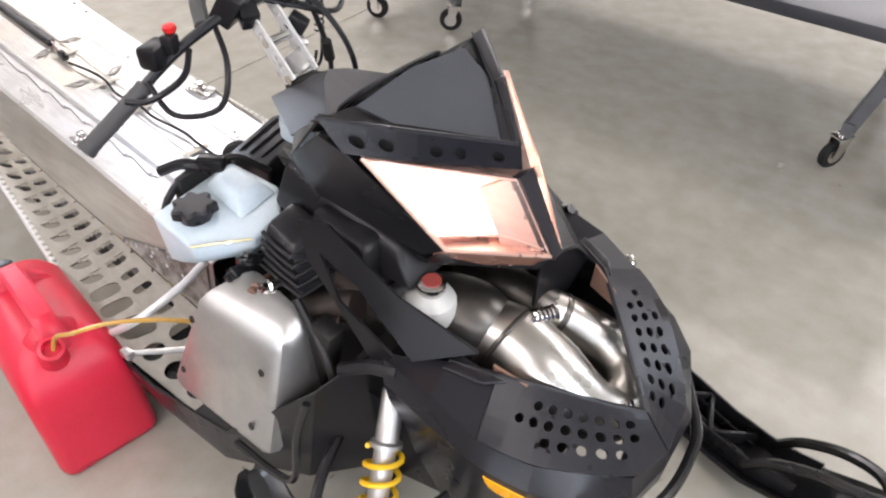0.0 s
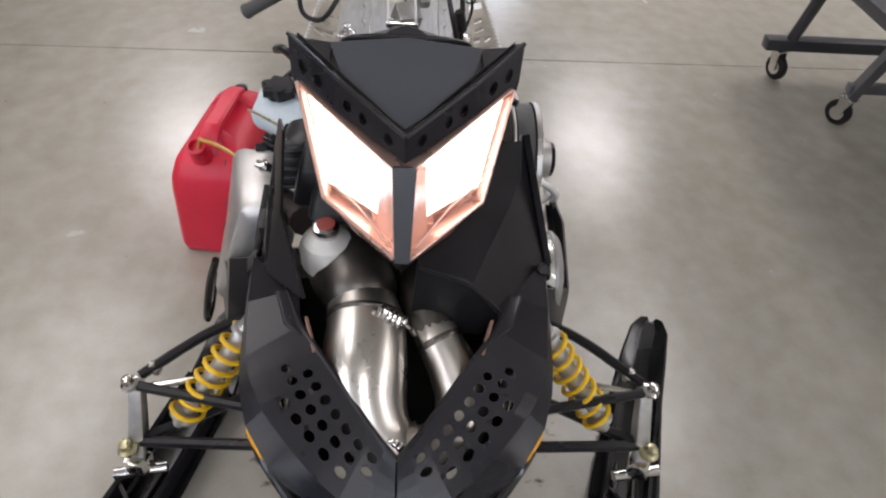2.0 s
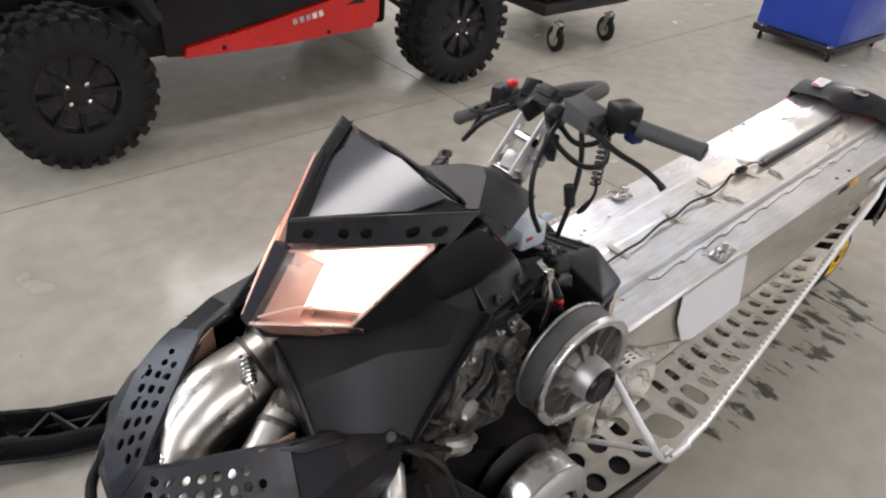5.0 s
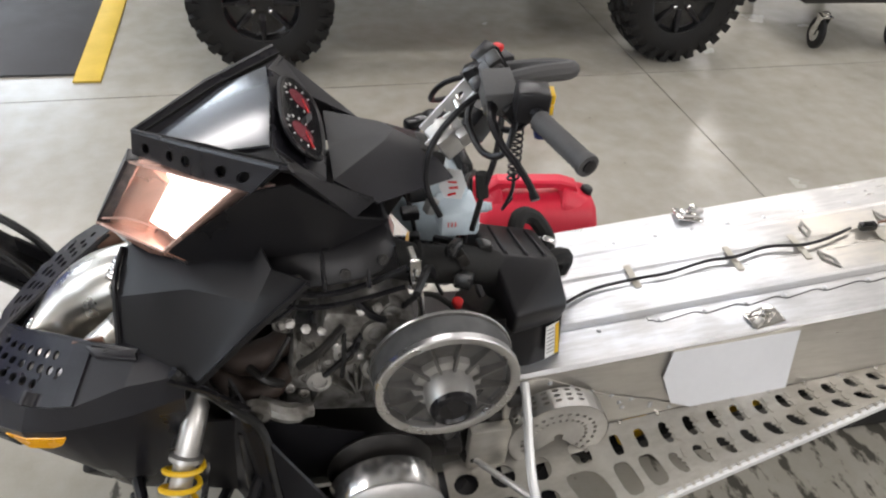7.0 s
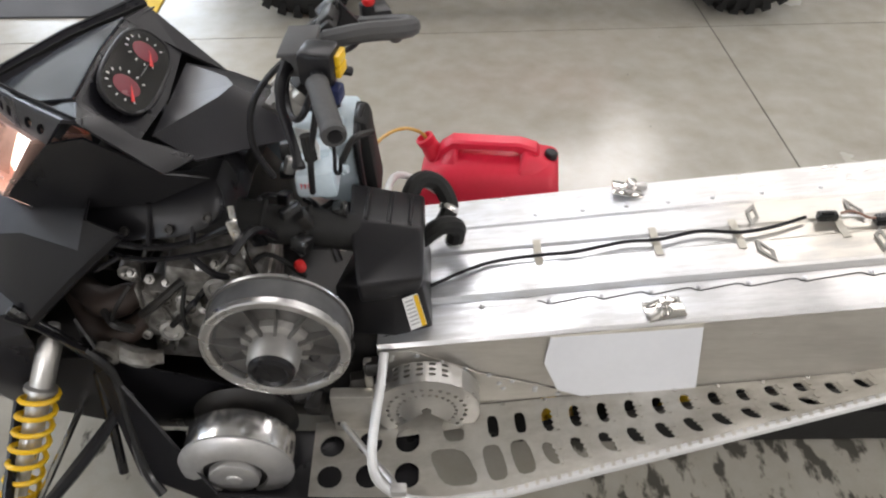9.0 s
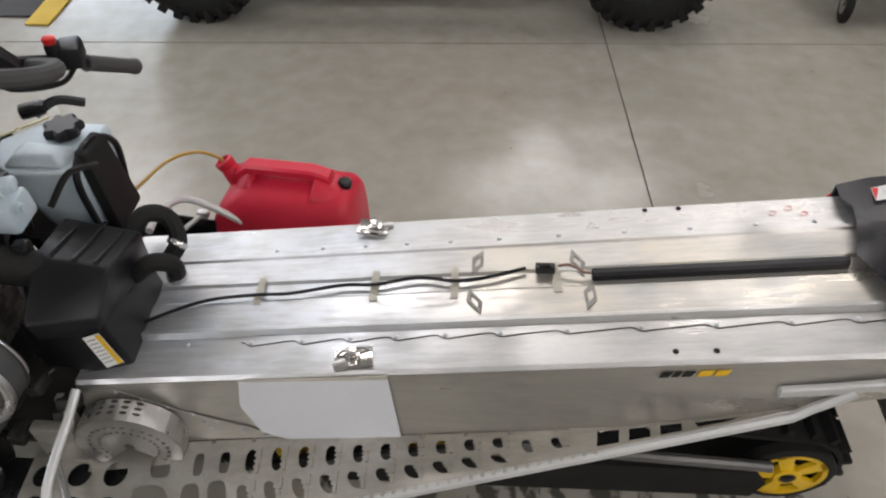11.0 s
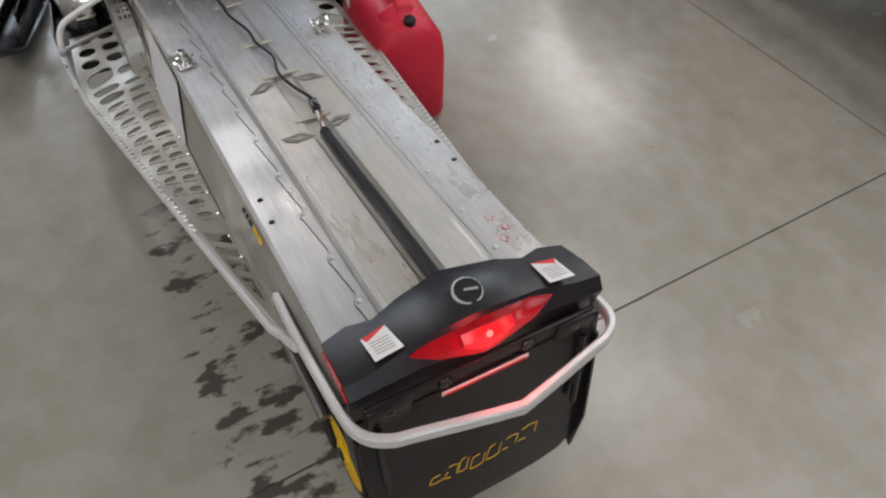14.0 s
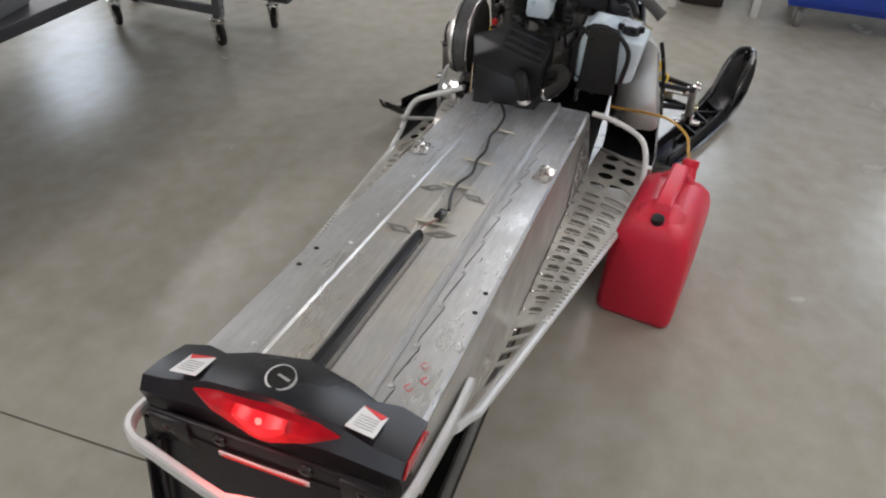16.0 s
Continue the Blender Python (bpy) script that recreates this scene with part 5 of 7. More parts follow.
    bmesh.ops.solidify(bm, geom=patch(bm, 0.0, 1, 0.0, 1, 0.001, 0.012), thickness=0.002)
    ob = part("lens", bm, LENS, head, "clear headlight lens")
    ob.visible_shadow = False
    bm = bmesh.new()
    shell(bm, [mir(p, s) for p in ((1.486, 0.016, 0.851), (1.42, 0.085, 0.862), (1.346, 0.153, 0.878), (1.45, 0.018, 0.812), (1.39, 0.09, 0.828), (1.315, 0.15, 0.85))], [(0, 1, 4, 3), (1, 2, 5, 4)], 0.003)
    part("lens_skirt", bm, SKIRT, head, "copper-tinted lip under the lens")
    bm = bmesh.new()
    tube(bm, [bil(q, 0.05, 0.1) + nrm * 0.004, bil(q, 0.4, 0.26) + nrm * 0.009, bil(q, 0.9, 0.28) + nrm * 0.008], 0.002, 5)
    tube(bm, [bil(q, 0, 0) + nrm * 0.002, bil(q, 1, 0) + nrm * 0.002, bil(q, 1, 1) + nrm * 0.002], 0.0035, 5, smooth=False)
    part("lens_ridge", bm, REFL, head)
bm = bmesh.new()
prism(bm, [(1.494, -0.014, 0.848), (1.494, 0.014, 0.848), (1.408, 0.022, 0.998), (1.408, -0.022, 0.998)], (-0.02, 0, -0.01))
part("lamp_divider", bm, BLKG, sled, "black bar between the headlights")
# under-lamp housing
bm = bmesh.new()
shell(bm, [(1.482, 0, 0.842), (1.335, 0.15, 0.868), (1.335, -0.15, 0.868), (1.455, 0, 0.79), (1.3, 0.15, 0.82), (1.3, -0.15, 0.82), (1.24, 0.14, 0.81), (1.24, -0.14, 0.81), (1.3, 0, 0.77)],
      [(0, 1, 4, 3), (0, 3, 5, 2), (3, 4, 6, 8), (3, 8, 7, 5)], 0.006)
part("lamp_housing", bm, BLK, sled, "black housing under the headlights")
# screen between the brow and the gauges
bm = bmesh.new()
shell(bm, [(1.348, 0, 1.038), (1.225, 0.122, 1.074), (1.14, 0.15, 1.098), (1.135, 0.0, 1.112), (1.14, -0.15, 1.098), (1.225, -0.122, 1.074), (1.24, 0, 1.078)],
      [(0, 1, 6), (1, 2, 3, 6), (6, 3, 4, 5), (0, 6, 5)], 0.004)
part("screen", bm, SCREEN, sled, "smooth dark screen in front of the gauges", 20)
# gauge cluster
bm = bmesh.new()
shell(bm, [(1.135, 0.15, 1.094), (1.132, 0.0, 1.108), (1.135, -0.15, 1.094), (1.045, -0.16, 1.01), (1.035, 0, 0.998), (1.045, 0.16, 1.01)], [(0, 1, 4, 5), (1, 2, 3, 4)], 0.006)
gauge = part("instrument_panel", bm, BLKG, sled, "black instrument cluster with red needles")
gc, gu, gv = V((1.083, 0, 1.0605)), V((0, 1, 0)), V((0.69, 0, 0.72)).normalized()
gn = V((-0.72, 0, 0.69)).normalized()


def on_dial(a, b, h):
    return gc + gu * a + gv * b + gn * h


bm = bmesh.new()
outl = [(0.125 * (abs(math.cos(t)) ** 0.7) * (1 if math.cos(t) > 0 else -1), 0.052 * (abs(math.sin(t)) ** 0.8) * (1 if math.sin(t) > 0 else -1)) for t in [2 * math.pi * k / 28 for k in range(28)]]
prism(bm, [on_dial(a, b, 0.004) for a, b in outl], gn * 0.004)
part("gauge_glass", bm, GAUGE, gauge, "glossy dark dial face")
bm = bmesh.new()
tube(bm, [on_dial(a * 1.04, b * 1.06, 0.006) for a, b in outl + outl[:1]], 0.005, 6, smooth=False)
part("gauge_bezel", bm, BLK, gauge)
for cx in (0.062, -0.062):
    bm = bmesh.new()
    for k in range(11):
        a = math.radians(-40 + 26 * k)
        cyl(bm, on_dial(cx + 0.036 * math.cos(a), 0.002 + 0.036 * math.sin(a), 0.009), on_dial(cx + 0.042 * math.cos(a), 0.002 + 0.042 * math.sin(a), 0.009), 0.0014, seg=4)
    part("dial_marks", bm, WHITE, gauge, smooth=0)
    # added disc with a faint red glow; the dial face itself is dark
    bm = bmesh.new()
    prism(bm, [on_dial(cx + 0.027 * math.cos(a), 0.002 + 0.027 * math.sin(a), 0.0081) for a in [math.pi * k / 10 for k in range(20)]], gn * 0.0005)
    part("dial_glow_disc", bm, DIALR, gauge, "faint red glow added on the dark dial", 0)
    bm = bmesh.new()
    prism(bm, [on_dial(cx - 0.008, -0.004, 0.0092), on_dial(cx + 0.03, -0.024, 0.0092), on_dial(cx + 0.032, -0.017, 0.0092)], gn * 0.0012)
    part("needle", bm, REDG, gauge, "red gauge needle")
bm = bmesh.new()
box(bm, on_dial(0, -0.012, 0.0086), (0.001, 0.03, 0.026), ry(-44))
part("dial_window", bm, GREYF, gauge)
for s in (1, -1):
    # black side panel beside the engine
    bm = bmesh.new()
    pts = [mir(p, s) for p in ((1.45, 0.15, 0.8), (1.3, 0.22, 0.855), (1.155, 0.257, 0.896), (1.085, 0.263, 0.878), (1.307, 0.29, 0.678), (1.42, 0.235, 0.7), (1.3, 0.27, 0.79))]
    if s > 0:
        pts = [(1.446, 0.03, 0.8), (1.457, 0.138, 0.762), (1.456, 0.205, 0.68), (1.321, 0.303, 0.7), (1.307, 0.216, 0.838), (1.189, 0.255, 0.826), (1.088, 0.263, 0.872), (1.305, 0.314, 0.682), (1.2, 0.06, 0.885), (1.155, 0.25, 0.9), (1.44, 0.02, 0.62), (1.44, 0.17, 0.6)]
        shell(bm, pts, [(0, 1, 2, 11, 10), (0, 8, 4, 1), (1, 4, 2), (4, 3, 2), (4, 5, 3), (8, 9, 5, 4), (5, 6, 7, 3), (9, 6, 5), (2, 3, 11)], 0.006)
        tube(bm, [(1.45, 0.035, 0.801), (1.459, 0.1, 0.783), (1.46, 0.14, 0.76), (1.46, 0.2, 0.69)], 0.006, 6)
        tube(bm, [(1.092, 0.268, 0.872), (1.2, 0.292, 0.782), (1.308, 0.318, 0.684)], 0.013, 4, smooth=False, flat=0.45)
    else:
        pts = [mir(p, -1) for p in ((1.085, 0.272, 0.888), (1.15, 0.255, 0.9), (1.31, 0.245, 0.81), (1.46, 0.19, 0.715), (1.37, 0.275, 0.7), (1.23, 0.268, 0.8), (1.14, 0.276, 0.84), (1.2, 0.29, 0.76), (1.31, 0.296, 0.672), (1.29, 0.3, 0.66), (1.11, 0.285, 0.82), (1.33, 0.285, 0.69))]
        shell(bm, pts, [(0, 1, 2, 5, 6), (2, 3, 4, 5), (0, 6, 7, 10), (7, 11, 9, 10), (4, 3, 9, 11)], 0.006)
    part("side_panel", bm, BLKP, sled, "black plastic side panel beside the engine bay", 28)
    bm = bmesh.new()
    tube(bm, [mir(p, s) for p in ((1.36, 0.306, 0.69), (1.3, 0.318, 0.672), (1.222, 0.33, 0.613))], 0.014, 6, smooth=False, flat=0.5)
    part("panel_stay", bm, BLK, sled)
bm = bmesh.new()
box(bm, (1.046, 0.186, 0.92), (0.05, 0.003, 0.014), rz(5) @ ry(14), 0.001)
part("yellowed_tag", bm, TAPE, sled, "small yellowed tag on the pod")

# ---- exhaust, bottles and engine ----
def swept(bm, line, radii, seg=24):
    """A pipe whose thickness changes evenly along a smooth line."""
    pts = glide([(*p, ) for p in line], 6)
    rr = [r.x for r in glide([(r, 0, 0) for r in radii], 6)]
    tube(bm, pts, rr, seg, smooth=False)


bm = bmesh.new()
swept(bm, [(1.4, -0.08, 0.645), (1.46, -0.068, 0.635), (1.53, -0.068, 0.605), (1.595, -0.06, 0.565), (1.645, -0.03, 0.535), (1.672, 0.012, 0.522), (1.665, 0.05, 0.528)], [0.072, 0.08, 0.086, 0.08, 0.066, 0.055, 0.05], 28)
pipe = part("exhaust_pipe", bm, PIPE, sled, "polished bent exhaust expansion pipe", 60)
bm = bmesh.new()
swept(bm, [(1.672, 0.012, 0.518), (1.662, 0.068, 0.512), (1.622, 0.118, 0.52), (1.57, 0.13, 0.548), (1.52, 0.112, 0.582), (1.475, 0.085, 0.612), (1.44, 0.065, 0.63)], [0.05, 0.052, 0.054, 0.054, 0.051, 0.047, 0.044], 24)
part("return_pipe", bm, PIPE, pipe, "polished elbow of the exhaust pipe", 60)
bm = bmesh.new()
swept(bm, [(1.405, -0.08, 0.642), (1.36, -0.09, 0.66), (1.28, -0.12, 0.65), (1.2, -0.12, 0.6)], [0.0715, 0.085, 0.085, 0.06], 18)
swept(bm, [(1.455, 0.074, 0.622), (1.41, 0.055, 0.638), (1.34, 0.05, 0.64), (1.24, 0.05, 0.63)], [0.046, 0.05, 0.052, 0.05], 16)
part("pipe_root", bm, PIPED, pipe, "heat-darkened end of the exhaust pipe")
bm = bmesh.new()
lathe(bm, (1.478, 0.087, 0.61), (-0.78, -0.45, 0.45), [(0, 0.0485), (0.006, 0.0505), (0.014, 0.0485)], 20)
lathe(bm, (1.448, -0.07, 0.639), (-0.93, 0, 0.3), [(0, 0.0785), (0.005, 0.082), (0.012, 0.08)], 24)
part("pipe_band", bm, PIPED, pipe)
# welded bumpy flange along the pipe's lower edge
random.seed(3)
bm = bmesh.new()
weld = glide([(1.57, -0.064, 0.581), (1.605, -0.055, 0.559), (1.645, -0.03, 0.535), (1.675, 0.015, 0.52)], 6)
for k, c in enumerate(weld):
    out = V((0.1 + 0.02 * k, -0.72 + 0.012 * k, 0.66)).normalized()
    r = 0.083 - 0.03 * k / (len(weld) - 1)
    lathe(bm, c + out * (r - 0.012), out, [(0, 0.013), (0.012, random.uniform(0.01, 0.0135)), (0.017 + random.uniform(-0.002, 0.003), 0.007), (0.02, 0.001)], 9)
    side = out.cross(V((0.8, 0.5, -0.3))).normalized()
    lathe(bm, c + out * (r - 0.014) + side * 0.02, out, [(0, 0.012), (0.011, random.uniform(0.008, 0.012)), (0.016, 0.005), (0.018, 0.001)], 9)
part("weld_bead", bm, STEEL, pipe, "bright bumpy weld along the pipe", 60)
bm = bmesh.new()
coil(bm, (1.476, -0.048, 0.706), (1.497, 0.01, 0.692), 0.0135, 0.0042, 6, 6, 12)
box(bm, (1.487, -0.019, 0.699), (0.018, 0.05, 0.016), rz(-20) @ rx(-12), 0.003)
tube(bm, [(1.476, -0.048, 0.7), (1.468, -0.062, 0.698), (1.462, -0.07, 0.69)], 0.004, 6)
tube(bm, [(1.497, 0.01, 0.69), (1.5, 0.022, 0.68), (1.498, 0.03, 0.66)], 0.004, 6)
part("spring_clip", bm, STEEL, pipe, "bright spring clip on the pipe")
bm = bmesh.new()
lathe(bm, (1.31, -0.155, 0.67), (0.05, 0, 1), [(0, 0.045), (0.01, 0.055), (0.055, 0.058), (0.075, 0.05), (0.088, 0.03), (0.095, 0.024)], 20)
bottle = part("coolant_bottle", bm, BOTTLE, sled, "milky white coolant bottle")
bm = bmesh.new()
lathe(bm, (1.315, -0.155, 0.764), (0.05, 0, 1), [(0, 0.027), (0.005, 0.029), (0.02, 0.028), (0.024, 0.022), (0.025, 0.001)], 16)
part("bottle_cap", bm, STEEL, bottle, "metal bottle cap with a red top")
bm = bmesh.new()
lathe(bm, (1.3165, -0.155, 0.7885), (0.05, 0, 1), [(0, 0.02), (0.002, 0.019), (0.003, 0.001)], 16)
part("cap_top", bm, CAPR, bottle)

# engine block behind the driven clutch
bm = bmesh.new()
box(bm, (1.02, 0.07, 0.52), (0.26, 0.28, 0.22), ry(-8), 0.02)
engine = part("engine_block", bm, ENG, sled, "cast aluminium engine block mottled with painted shadows")
for c, sz, a in (((0.98, 0.13, 0.655), (0.2, 0.17, 0.13), -14), ((1.06, 0.0, 0.72), (0.16, 0.24, 0.1), -14), ((1.09, 0.2, 0.6), (0.1, 0.06, 0.16), -10)):
    bm = bmesh.new()
    box(bm, c, sz, ry(a), 0.018)
    part("casing", bm, ENG, engine)
random.seed(11)
for k in range(22):
    x, z = random.uniform(0.92, 1.15), random.uniform(0.5, 0.74)
    y = 0.215 + random.uniform(0, 0.02) if z < 0.68 else 0.19
    r = random.choice((0.012, 0.016, 0.02, 0.028))
    bm = bmesh.new()
    lathe(bm, (x, y - 0.02, z), (random.uniform(-0.1, 0.1), 1, random.uniform(0.1, 0.5)), [(0, r * 1.15), (0.02, r), (0.034, r * 0.95), (0.036, r * 0.6), (0.03, r * 0.5), (0.03, 0.001)], 14)
    part("casting_boss", bm, random.choice((ENG, ENG, CAST)), engine)
for k in range(20):
    x, z = random.uniform(0.92, 1.14), random.uniform(0.5, 0.74)
    bm = bmesh.new()
    box(bm, (x, 0.222 if z < 0.68 else 0.2, z), (0.006, 0.03, random.uniform(0.04, 0.1)), ry(random.uniform(-50, 50)), 0.002)
    part("casting_rib", bm, ENG, engine)
for k in range(11):
    x, z = random.uniform(0.9, 1.15), random.uniform(0.5, 0.76)
    bm = bmesh.new()
    lathe(bm, (x, 0.24 if z < 0.68 else 0.21, z), (0, 0.7, 0.7), [(0, 0.011), (0.004, 0.011), (0.005, 0.007), (0.016, 0.0065), (0.017, 0.001)], 6)
    part("engine_bolt", bm, ENG if k % 4 else CAST, engine)
for k in range(7):
    a = V((random.uniform(0.92, 1.2), 0.24 + random.uniform(-0.02, 0.03), random.uniform(0.5, 0.76)))
    b = a + V((random.uniform(-0.1, 0.1), random.uniform(-0.05, 0.02), random.uniform(-0.12, 0.12)))
    bm = bmesh.new()
    tube(bm, [a, (a + b) / 2 + V((0, 0.02, 0.01)), b], random.choice((0.005, 0.007, 0.01)), 7)
    part("engine_hose", bm, random.choice((BLK, RUB, DARK)), engine)
bm = bmesh.new()
tube(bm, [(1.14, 0.2, 0.57), (1.2, 0.235, 0.545), (1.26, 0.21, 0.55), (1.32, 0.14, 0.58)], [0.024, 0.028, 0.028, 0.026], 12)
tube(bm, [(1.14, 0.16, 0.62), (1.22, 0.19, 0.6), (1.3, 0.14, 0.6)], [0.03, 0.036, 0.03], 12)
part("exhaust_manifold", bm, RUST, engine, "rusty brown exhaust manifold")
bm = bmesh.new()
tube(bm, [(1.21, 0.27, 0.55), (1.15, 0.29, 0.535), (1.1, 0.28, 0.525)], [0.02, 0.022, 0.016], 10)
lathe(bm, (1.21, 0.28, 0.55), (0.2, 1, 0), [(0, 0.03), (0.018, 0.03), (0.02, 0.016), (0.012, 0.014)], 16)
part("engine_mount", bm, ENG, engine)
bm = bmesh.new()
hexa(bm, [(1.3, -0.2, 0.77), (1.3, 0.13, 0.77), (0.9, 0.19, 0.79), (0.9, -0.2, 0.79)], [(1.25, -0.17, 0.84), (1.25, 0.1, 0.84), (0.93, 0.15, 0.905), (0.93, -0.17, 0.905)], 0.015)
duct = part("air_duct", bm, BLK, sled, "black moulded air duct under the pod")
bm = bmesh.new()
hull(bm, [(1.25, 0.15, 0.79), (1.23, 0.2, 0.8), (1.12, 0.225, 0.812), (1.0, 0.232, 0.828), (0.925, 0.215, 0.842), (0.91, 0.17, 0.86), (1.24, 0.13, 0.835), (1.1, 0.17, 0.875), (0.98, 0.185, 0.885), (0.92, 0.16, 0.9), (1.1, 0.1, 0.9), (0.95, 0.1, 0.905)], 0.012)
tray = part("duct_tray", bm, BLKP, duct, "black moulded tray with small screws")
for x, y, z in ((1.2, 0.196, 0.818), (1.11, 0.212, 0.834), (1.02, 0.22, 0.845), (0.945, 0.205, 0.862)):
    bm = bmesh.new()
    lathe(bm, (x, y, z), (0, 0.75, 0.66), [(0, 0.011), (0.005, 0.01), (0.006, 0.005), (0.003, 0.004)], 12)
    part("tray_screw", bm, DARK, tray)
for x in (1.06, 0.975):
    bm = bmesh.new()
    hexa(bm, [(x - 0.005, 0.236, 0.818), (x + 0.005, 0.236, 0.818), (x + 0.005, 0.15, 0.87), (x - 0.005, 0.15, 0.87)], [(x - 0.003, 0.238, 0.83), (x + 0.003, 0.238, 0.83), (x + 0.003, 0.152, 0.896), (x - 0.003, 0.152, 0.896)], 0.001)
    part("tray_rib", bm, BLKP, tray)
bm = bmesh.new()
tube(bm, [(1.22, 0.18, 0.8), (1.15, 0.215, 0.81), (1.06, 0.222, 0.8), (0.98, 0.215, 0.81), (0.9, 0.22, 0.85)], 0.007, 6)
tube(bm, [(1.24, 0.17, 0.78), (1.12, 0.225, 0.775), (1.02, 0.22, 0.77), (0.9, 0.21, 0.79)], 0.006, 6)
tube(bm, [(1.0, 0.21, 0.76), (0.96, 0.22, 0.72), (0.93, 0.2, 0.69)], 0.008, 6)
part("engine_cable", bm, BLK, sled)
bm = bmesh.new()
tube(bm, [(0.895, 0.205, 0.89), (0.885, 0.235, 0.86), (0.875, 0.245, 0.79), (0.865, 0.23, 0.7)], 0.007, 8)
box(bm, (0.885, 0.235, 0.845), (0.022, 0.012, 0.075), ry(6), 0.003)
part("steel_stay", bm, STEEL, sled, "bright steel stay beside the air box")
bm = bmesh.new()
tube(bm, [(0.92, 0.12, 0.79), (0.84, 0.13, 0.775), (0.75, 0.12, 0.755), (0.68, 0.1, 0.72)], 0.042, 14)
for x in (0.87, 0.78):
    lathe(bm, (x, 0.125, 0.78 if x > 0.8 else 0.765), (-1, 0, -0.2), [(0, 0.045), (0.006, 0.047), (0.012, 0.045)], 16)
part("intake_boot", bm, RUB, sled, "black rubber intake boot")
bm = bmesh.new()
hull(bm, [(0.7, -0.06, 0.73), (0.53, -0.06, 0.69), (0.69, 0.1, 0.765), (0.53, 0.1, 0.735), (0.665, 0.25, 0.712), (0.53, 0.205, 0.685), (0.665, 0.235, 0.64), (0.54, 0.195, 0.625), (0.7, -0.06, 0.6), (0.53, -0.06, 0.6)], 0.009)
airbox = part("air_box", bm, BLK, sled, "black moulded air box with a warning label")
bm = bmesh.new()
hull(bm, [(0.59, 0.212, 0.655), (0.535, 0.196, 0.655), (0.513, 0.19, 0.5), (0.6, 0.212, 0.5), (0.72, 0.2, 0.66), (0.72, 0.2, 0.5), (0.515, -0.05, 0.5), (0.54, -0.05, 0.66), (0.72, -0.05, 0.5)], 0.006)
part("box_base", bm, BLK, airbox)
for x in (0.655, 0.605, 0.56):
    bm = bmesh.new()
    hexa(bm, [(x - 0.006, -0.045, 0.69 + (x - 0.53) * 0.24), (x + 0.006, -0.045, 0.69 + (x - 0.53) * 0.24), (x + 0.006, 0.1, 0.732 + (x - 0.53) * 0.19), (x - 0.006, 0.1, 0.732 + (x - 0.53) * 0.19)],
         [(x - 0.003, -0.04, 0.7 + (x - 0.53) * 0.24), (x + 0.003, -0.04, 0.7 + (x - 0.53) * 0.24), (x + 0.003, 0.095, 0.7405 + (x - 0.53) * 0.19), (x - 0.003, 0.095, 0.7405 + (x - 0.53) * 0.19)], 0.001)
    part("box_rib", bm, BLK, airbox)
LQ = [V(p) for p in ((0.579, 0.2155, 0.635), (0.546, 0.2045, 0.64), (0.527, 0.2005, 0.532), (0.563, 0.2135, 0.526))]
LN = (LQ[1] - LQ[0]).cross(LQ[3] - LQ[0]).normalized()
LN = LN if LN.y > 0 else -LN


def sticker(name, quad, h, m, label=""):
    bm = bmesh.new()
    prism(bm, [bil(LQ, u, v) + LN * h for u, v in quad], LN * 0.0012)
    return part(name, bm, m, airbox, label, 0)


sticker("box_label", ((0, 0), (1, 0), (1, 1), (0, 1)), 0.002, WHITE, "white and yellow warning label with fine lines")
sticker("label_yellow_edge", ((0.7, 0.02), (0.97, 0.02), (0.97, 0.98), (0.7, 0.98)), 0.0034, YEL)
for k in range(7):
    sticker("label_line", ((0.1, 0.1 + 0.12 * k), (0.62, 0.1 + 0.12 * k), (0.62, 0.13 + 0.12 * k), (0.1, 0.13 + 0.12 * k)), 0.0034, LINEG)
# driven clutch
bm = bmesh.new()
oc, ax = V((0.829, 0.285, 0.632)), V((0.0, 1, -0.0))
lathe(bm, oc, ax, [(-0.012, 0.05), (-0.012, 0.143), (-0.006, 0.15), (0.0, 0.15), (0.01, 0.126), (0.022, 0.06), (0.028, 0.05), (0.034, 0.06), (0.05, 0.125), (0.054, 0.15), (0.064, 0.15), (0.066, 0.132), (0.05, 0.126), (0.044, 0.07), (0.05, 0.05)], 48)
clutch = part("driven_clutch", bm, FACE, sled, "large cast driven clutch with spokes", 40)
bm = bmesh.new()
lathe(bm, oc, ax, [(0.054, 0.151), (0.0665, 0.151), (0.0695, 0.1485), (0.0695, 0.137), (0.066, 0.131), (0.052, 0.1265)], 48, cap=False)
lathe(bm, oc, ax, [(-0.007, 0.1505), (-0.003, 0.152), (0.001, 0.1505)], 48, cap=False)
part("clutch_rim", bm, RIMM, clutch, "bright machined clutch rim")
bm = bmesh.new()
lathe(bm, oc, ax, [(0.004, 0.12), (0.003, 0.145), (0.006, 0.1475), (0.048, 0.1475), (0.051, 0.145), (0.05, 0.12)], 48, cap=False)
part("drive_belt", bm, BELT, clutch, "grey worn drive belt")
bm = bmesh.new()
